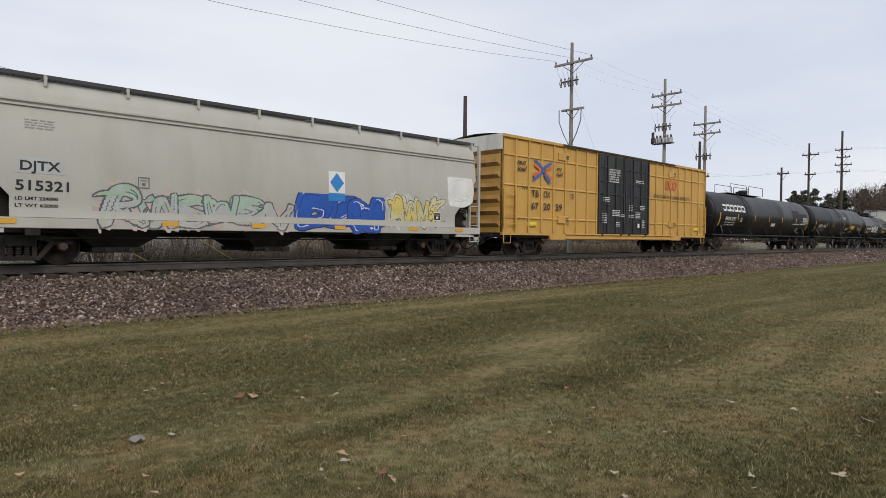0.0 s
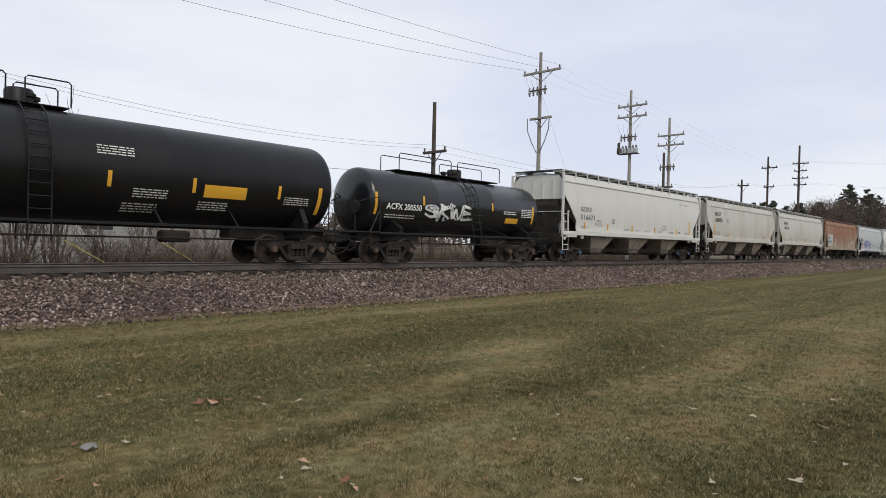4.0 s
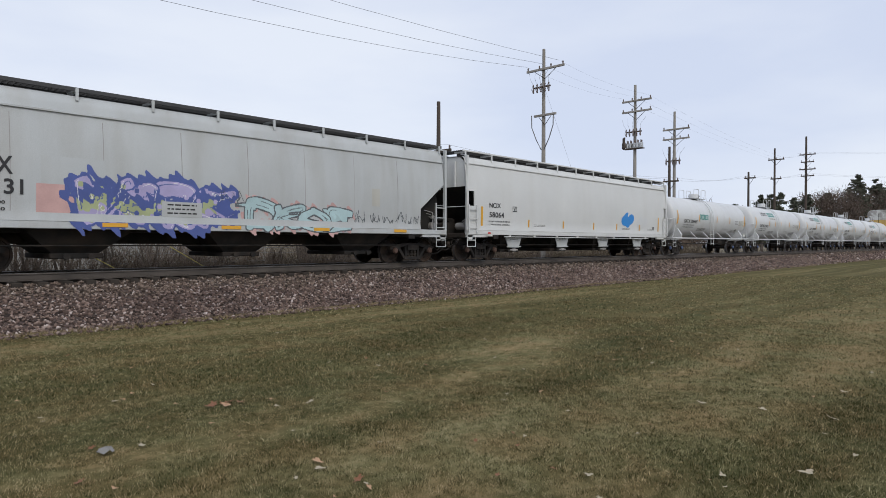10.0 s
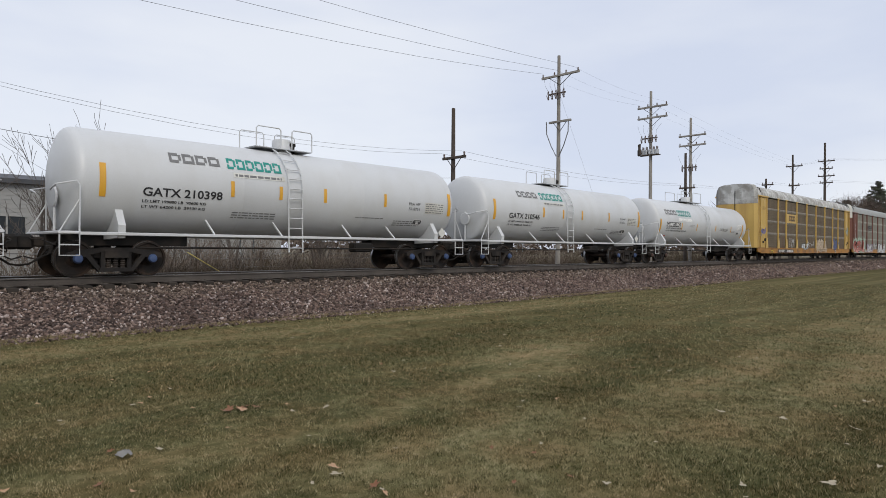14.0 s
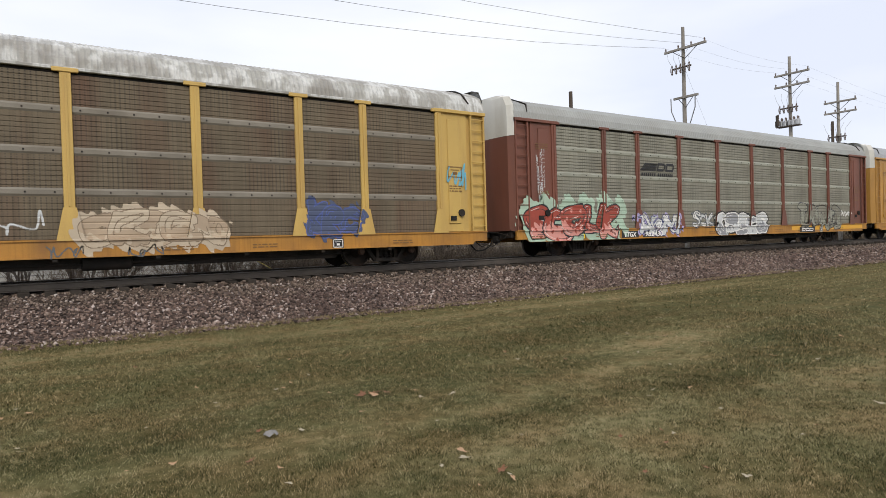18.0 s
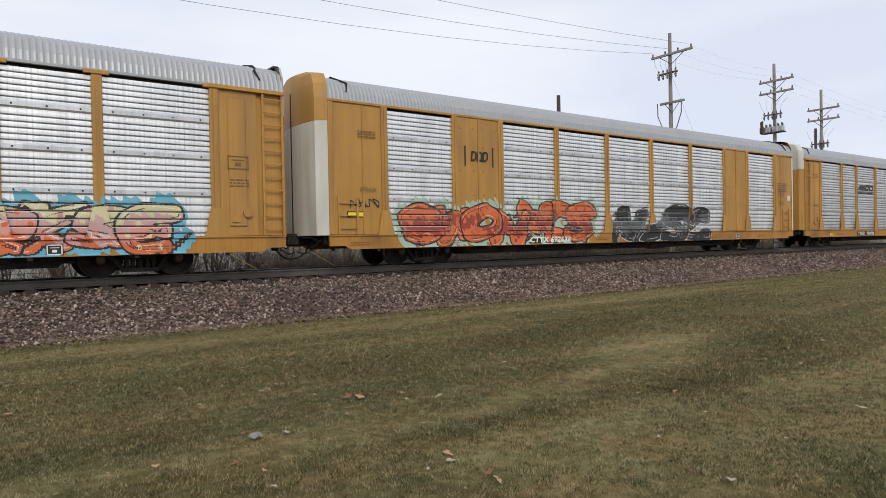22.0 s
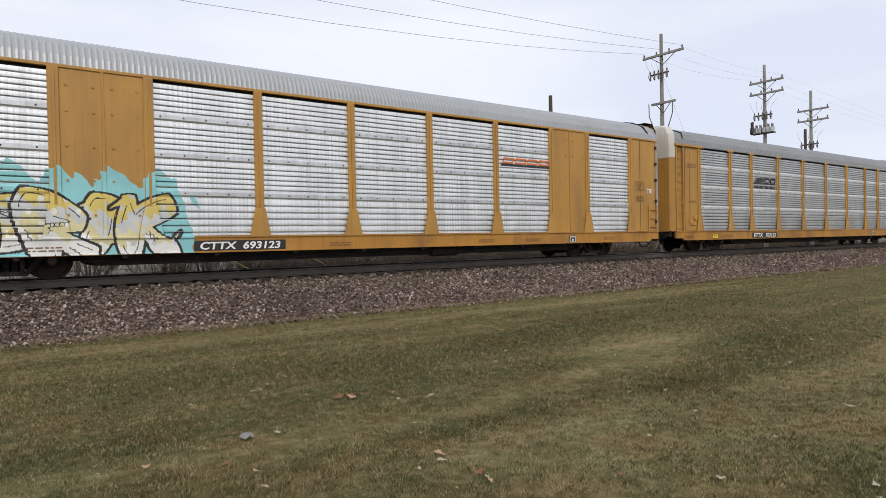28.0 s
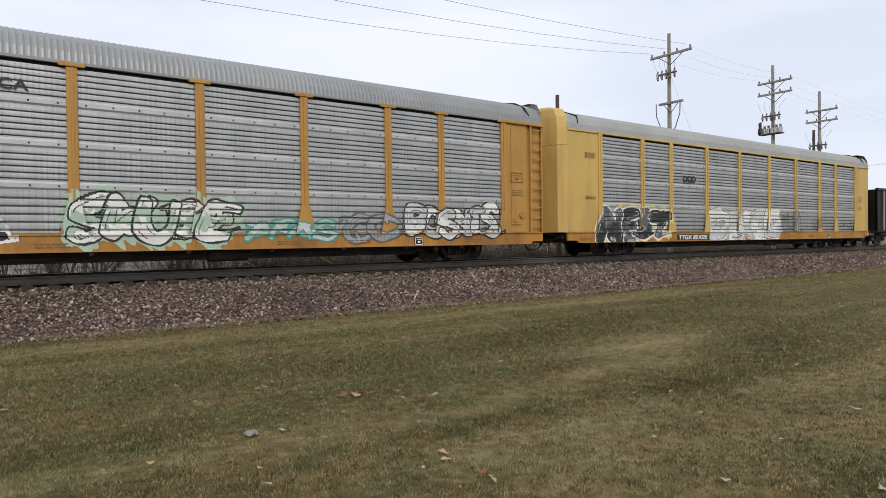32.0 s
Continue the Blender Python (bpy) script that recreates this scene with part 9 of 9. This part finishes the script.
def build_brush():
    rs = np.random.RandomState(21)
    n = 70000
    x = np.concatenate([rs.uniform(-8, 30, n * 2 // 3), rs.uniform(30, 120, n - n * 2 // 3)])
    y = rs.uniform(21.9, 25.6, n)
    dens = 0.65 + 0.35 * (np.sin(x * 0.7 + 1) * np.sin(x * 0.21) > -0.15) * (x > 9)
    k = rs.uniform(0, 1, n) < dens
    x, y = x[k], y[k]
    h = np.where((x > 4.5), 0.95, 0.60) * rs.uniform(0.4, 1.6, len(x))
    blades("scrub", rs, x, y, h, 0.010, brush_m, "tangle of dead brown weeds and twigs behind the track", "scrub", 0.75)
    n = 26000
    x, y = rs.uniform(10, 75, n), rs.uniform(27.5, 32, n)
    blades("thicket", rs, x, y, 1.9 * rs.uniform(0.4, 1.25, n), 0.013, brush_m, "brown thicket of bare stems beyond the fence", "scrub", 0.45)
    n = 26000
    x, y = rs.uniform(-10, 60, n), rs.uniform(21.8, 32, n)
    blades("rough_grass", rs, x, y, 0.14, 0.016, rough_m, "rough uncut grass behind the track", "grass", 0.5)


build_brush()


bush_m = mat("brown_twigs", (0.165, 0.128, 0.10), 0.9, 0, 0.25, (0.06, 0.042, 0.032), 0.5, (6, 6, 2), 4)


def bare_bush(x, y, w, h, seed):
    rnd = random.Random(seed)
    ob = holder("bare_bush", (x, y, ground_z(x, y)), "low bare bush of tangled dark twigs", "bush", "bare bushes")
    g = Geo()
    for k in range(24):
        d = Vector((rnd.gauss(0, 0.65), rnd.gauss(0, 0.55), 1)).normalized()
        grow(g, Vector((rnd.uniform(-w, w) * 0.3, rnd.uniform(-0.3, 0.3), -0.05)), d, h * rnd.uniform(0.5, 0.8), 0.014, 2, rnd, 0.8)
    tagged(part("twig_tangle", g, bush_m, ob), kind="stuff")


for k, (x, y, w, h) in enumerate(((5.2, 24.2, 1.2, 1.9), (7.4, 24.6, 1.4, 2.0), (9.6, 24.2, 1.2, 1.7), (12.0, 24.4, 1.5, 1.9), (14.5, 24.2, 1.5, 1.8), (17.2, 24.5, 1.5, 1.9), (20.0, 24.3, 1.6, 1.8), (23.2, 24.6, 1.6, 1.7), (27.0, 24.5, 1.6, 1.8), (1.5, 24.4, 1.2, 1.7), (-1.5, 24.6, 1.2, 1.7), (3.2, 24.8, 1.0, 1.5), (31.0, 24.8, 1.6, 1.8), (36.0, 25.2, 1.6, 1.9), (13.0, 29.0, 2.2, 3.2), (17.5, 30.0, 2.2, 3.4), (22.0, 29.2, 2.2, 3.0), (26.5, 30.2, 2.2, 3.3), (32.0, 29.5, 2.2, 3.2), (38.0, 30.0, 2.2, 3.2))):
    bare_bush(x, y, w, h, 70 + k)


def build_fence():
    fe = holder("wire_fence", (0, 26.8, ground_z(0, 26.8)), "weathered post and wire fence behind the track", "fence")
    for k in range(16):
        g = Geo().bev(-0.05, 0.05, -0.05, 0.05, -0.2, 1.72, 0.012)
        ob = part("post", g, wooddark, fe)
        ob.location = (-12 + k * 3.0, 0, 0)
    for z in (0.55, 1.0, 1.38, 1.62):
        part("wire", Geo().tube([(-12 + k * 3.0, 0, z + 0.01 * (k % 2)) for k in range(16)], 0.012, 4), wire_m, fe)


build_fence()

# guy wires with yellow guards
guard_m = mat("yellow_guard", (0.52, 0.44, 0.12), 0.5, 0, 0.08)
for x in (9.75, 12.9):
    gw = holder("guy_wire", (x, 23.2, ground_z(x, 23.2)), "steel guy wire with a yellow plastic guard", "guy wire", "guy wires")
    part("strand", Geo().tube([(0, 0, -0.05), (-19, 0, 11.0)], 0.0045, 4), wire_m, gw)
    part("guard", Geo().tube([(-0.25, 0, 0.14), (-2.9, 0, 1.70)], 0.022, 6), guard_m, gw)
utility_pole(-9.3, 23.2, 11.2, "weathered wooden pole that anchors two guy wires", [(10.2, 1.3, 90, 4)], dark=True)

# ---- the building behind ----
block_m = mat("painted_block_wall", (0.31, 0.31, 0.30), 0.85, 0, 0.06, (0.25, 0.235, 0.21), 0.4, (1.2, 1.2, 0.4), 0.8)
roof_m = mat("dark_roof_edge", (0.055, 0.058, 0.065), 0.7, 0, 0.15)
glass_m = mat("dusty_glass", (0.03, 0.035, 0.04), 0.5, 0, 0.1, bump=0)
dull(glass_m, 0.15)


def build_hall():
    x0, x1, y0, y1, zt = -34.0, 16.5, 36.0, 52.0, 3.75
    b = holder("warehouse", (0, 0, ground_z(0, 40)), "low pale block-walled warehouse with a dark roof edge", "building")
    h = zt + 1.12
    g = Geo()
    g.box(x0, x1, y0, y1, -0.2, h)
    part("wall", g, block_m, b)
    for k in range(int(h / 0.2)):
        part("block_course", Geo().box(x0, x1, y0 - 0.02, y0, 0.1 + k * 0.2, 0.1 + k * 0.2 + 0.18), block_m, b)
    g = Geo()
    g.prism([(y0 - 0.35, h), (y0 - 0.35, h + 0.22), ((y0 + y1) / 2, h + 1.2), (y1 + 0.35, h + 0.22), (y1 + 0.35, h)], "x", x0 - 0.3, x1 + 0.3)
    part("roof", g, roof_m, b)
    for k in range(9):
        x = x0 + 3 + k * 5.3
        wn = part("window", Geo().bev(x, x + 1.5, y0 - 0.05, y0 + 0.05, 2.2, 3.3, 0.02), glass_m, b)
        part("window_frame", Geo().box(x - 0.08, x + 1.58, y0 - 0.07, y0 - 0.02, 2.1, 2.2).box(x - 0.08, x + 1.58, y0 - 0.07, y0 - 0.02, 3.3, 3.4).box(x + 0.71, x + 0.79, y0 - 0.07, y0 - 0.02, 2.2, 3.3), block_m, wn)
    part("downpipe", Geo().tube([(x1 - 0.5, y0 - 0.12, 0), (x1 - 0.5, y0 - 0.12, h)], 0.06, 8), roof_m, b)
    # a lower shed beside it
    s = holder("shed", (21.0, 42.0, ground_z(21, 42)), "dark-roofed pale shed beyond the fence", "building")
    part("wall", Geo().box(-3.2, 4.2, 0, 8, -0.2, 3.2), block_m, s)
    part("roof", Geo().prism([(-0.4, 3.2), (4.0, 5.0), (8.4, 3.2)], "x", -3.5, 4.5), roof_m, s)


build_hall()

# ---- distant trees ----
# needle tones lightened to carry the haze of distance
needle_m = island_mat("hazed_pine_needles", [(0.0, (0.036, 0.041, 0.028)), (0.6, (0.078, 0.084, 0.058)), (1.0, (0.135, 0.137, 0.10))])
twig_m = island_mat("bare_twigs", [(0.0, (0.045, 0.032, 0.026)), (0.6, (0.095, 0.068, 0.052)), (1.0, (0.15, 0.12, 0.095))])


def leaf_cloud(name, rs, centres, radii, per, size, material, flat=0.5):
    P = []
    for c, r in zip(centres, radii):
        q = rs.normal(0, 0.42, (per, 3)) * np.array([r, r, r * flat]) + np.array(c)
        P.append(q)
    P = np.concatenate(P)
    n = len(P)
    a = rs.normal(0, 1, (n, 3))
    b = rs.normal(0, 1, (n, 3))
    a /= np.linalg.norm(a, axis=1, keepdims=True)
    b /= np.linalg.norm(b, axis=1, keepdims=True)
    s = size * rs.uniform(0.5, 1.4, (n, 1))
    V = np.stack([P - a * s * 0.5, P + a * s * 0.5, P + b * s], 1).reshape(-1, 3)
    return cloud_mesh(name, V, np.arange(3 * n).reshape(n, 3), material)


def pine(x, y, top, seed, girth=0.30):
    rs = np.random.RandomState(seed)
    z = ground_z(x, y)
    h = top - z
    t = holder("pine_tree", (x, y, z), "tall dark evergreen pine with uneven branches", "tree", "evergreen trees")
    part("trunk", Geo().tube([(0, 0, -0.2), (0.1, 0, h * 0.5), (0, 0, h * 0.97)], [0.24, 0.15, 0.03], 8), bark, t)
    cs, rr = [], []
    g = Geo()
    n = int(h * 5.5)
    for k in range(n):
        u = rs.uniform(0.16, 1.0)
        reach = h * girth * (1.05 - u) ** 0.75 * rs.uniform(0.45, 1.15)
        a = rs.uniform(0, math.tau)
        e = (math.cos(a) * reach, math.sin(a) * reach, h * u + reach * 0.15)
        g.tube([(0, 0, h * u - 0.1), e], [0.05, 0.015], 4)
        for q in (0.45, 0.75, 1.0):
            cs.append((e[0] * q, e[1] * q, h * u + (e[2] - h * u) * q))
            rr.append(0.22 + reach * 0.20)
    part("branches", g, bark, t)
    ob = new("crown", leaf_cloud("crown", rs, cs, rr, 42, 0.25, needle_m, 0.55))
    ob.parent = t


def bare_tree(x, y, top, seed):
    rnd = random.Random(seed)
    rs = np.random.RandomState(seed)
    z = ground_z(x, y)
    h = top - z
    t = holder("bare_tree", (x, y, z), "bare brown deciduous tree with a fine twiggy crown", "tree", "bare trees")
    g = Geo()
    grow(g, Vector((0, 0, -0.2)), Vector((0, 0, 1)), h * 0.62, 0.22, 4, rnd, 0.75)
    part("trunk", g, bark, t)
    cs = [(rnd.gauss(0, h * 0.16), rnd.gauss(0, h * 0.16), h * rnd.uniform(0.45, 0.97)) for k in range(40)]
    n = 1600
    P = np.concatenate([rs.normal(0, 0.06 * h, (n // 40, 3)) + np.array(c) for c in cs])
    d = rs.normal(0, 1, (len(P), 3)) + np.array([0, 0, 0.8])
    d = d / np.linalg.norm(d, axis=1, keepdims=True) * rs.uniform(0.6, 1.6, (len(P), 1))
    w = rs.normal(0, 0.035, (len(P), 3))
    V = np.stack([P - w, P + w, P + d], 1).reshape(-1, 3)
    ob = new("crown", cloud_mesh("crown", V, np.arange(3 * len(P)).reshape(-1, 3), twig_m))
    ob.parent = t


for k, (x, y, top) in enumerate(((100, 34, 6.6), (105, 32, 8.0), (109, 34, 7.2), (113, 33, 8.6), (118, 31, 8.2), (121, 34, 9.4), (126, 33, 8.8), (131, 32, 9.6), (136, 34, 9.0), (150, 33, 11.0), (172, 32, 16.4), (176, 34, 14.0), (181, 33, 15.2), (188, 31, 16.5), (194, 34, 14.5), (205, 33, 16.5), (213, 33, 15.5), (222, 34, 17.5))):
    pine(x, y, top, 300 + k)
for k, (x, y, top) in enumerate(((142, 33, 9.6), (147, 31, 10.4), (157, 31, 11.0), (163, 33, 11.8), (199, 34, 13), (212, 31, 13.5), (230, 33, 15), (240, 32, 15), (90, 36, 6.0), (152, 36, 10.5), (168, 36, 12.0), (178, 29, 12.5), (186, 36, 14.0), (206, 29, 14.5), (218, 36, 15.0))):
    bare_tree(x, y, top, 400 + k)


def build_far_and_unseen_woods():
    rs = np.random.RandomState(9)
    cs, rr = [], []
    for k in range(900):
        x = rs.uniform(-300, 900)
        y = rs.uniform(120, 170)
        cs.append((x, y, rs.uniform(-1, 5.5) + 1.5 * math.sin(x * 0.02)))
        rr.append(rs.uniform(2.5, 5))
    # unseen belt behind the eye, added to darken what the panels reflect
    for k in range(700):
        x = rs.uniform(70, 620)
        cs.append((x, rs.uniform(-75, -48), rs.uniform(0, 13)))
        rr.append(rs.uniform(2.5, 5))
    tagged(new("far_woods", leaf_cloud("far_woods", rs, cs, rr, 26, 1.6, twig_m, 0.7)), "distant bare winter woods, with an unseen belt that darkens reflections", "woods", kind="stuff")


build_far_and_unseen_woods()


# ---- what moves ----
# small unevenness of the train's running: seconds, metres behind (+) or ahead of the even pace
PACE = [(0, 0.0), (4, 0.0), (8, 0.0), (12, 0.0), (16, -0.15), (18, -0.2), (20, -0.28), (21, 0.25), (22, 0.28), (23, 0.15), (24, 0.0), (25, 0.2), (28, -0.15), (29, -0.15), (30, -0.26), (31, -0.2), (32, -0.4)]


def motions():
    for car in TRAIN:
        x, y, z = car.location
        walk(car, [(t, pose(x - SPEED * t + slack, y, z)) for t, slack in PACE])
    first, rest = WHEELSETS[0], WHEELSETS[1:]
    step = 1 / FPS
    turn = -math.degrees(SPEED * step / WHEEL_R)
    walk(first, [(k * step, pose(0, 0, 0, 0, (turn * k) % 360, 0)) for k in range(32 * FPS + 1)])
    turning = first.animation_data
    for ws in rest:
        ws.rotation_mode = "QUATERNION"
        own = ws.animation_data_create()
        own.action = turning.action
        own.action_slot = turning.action_slot


motions()
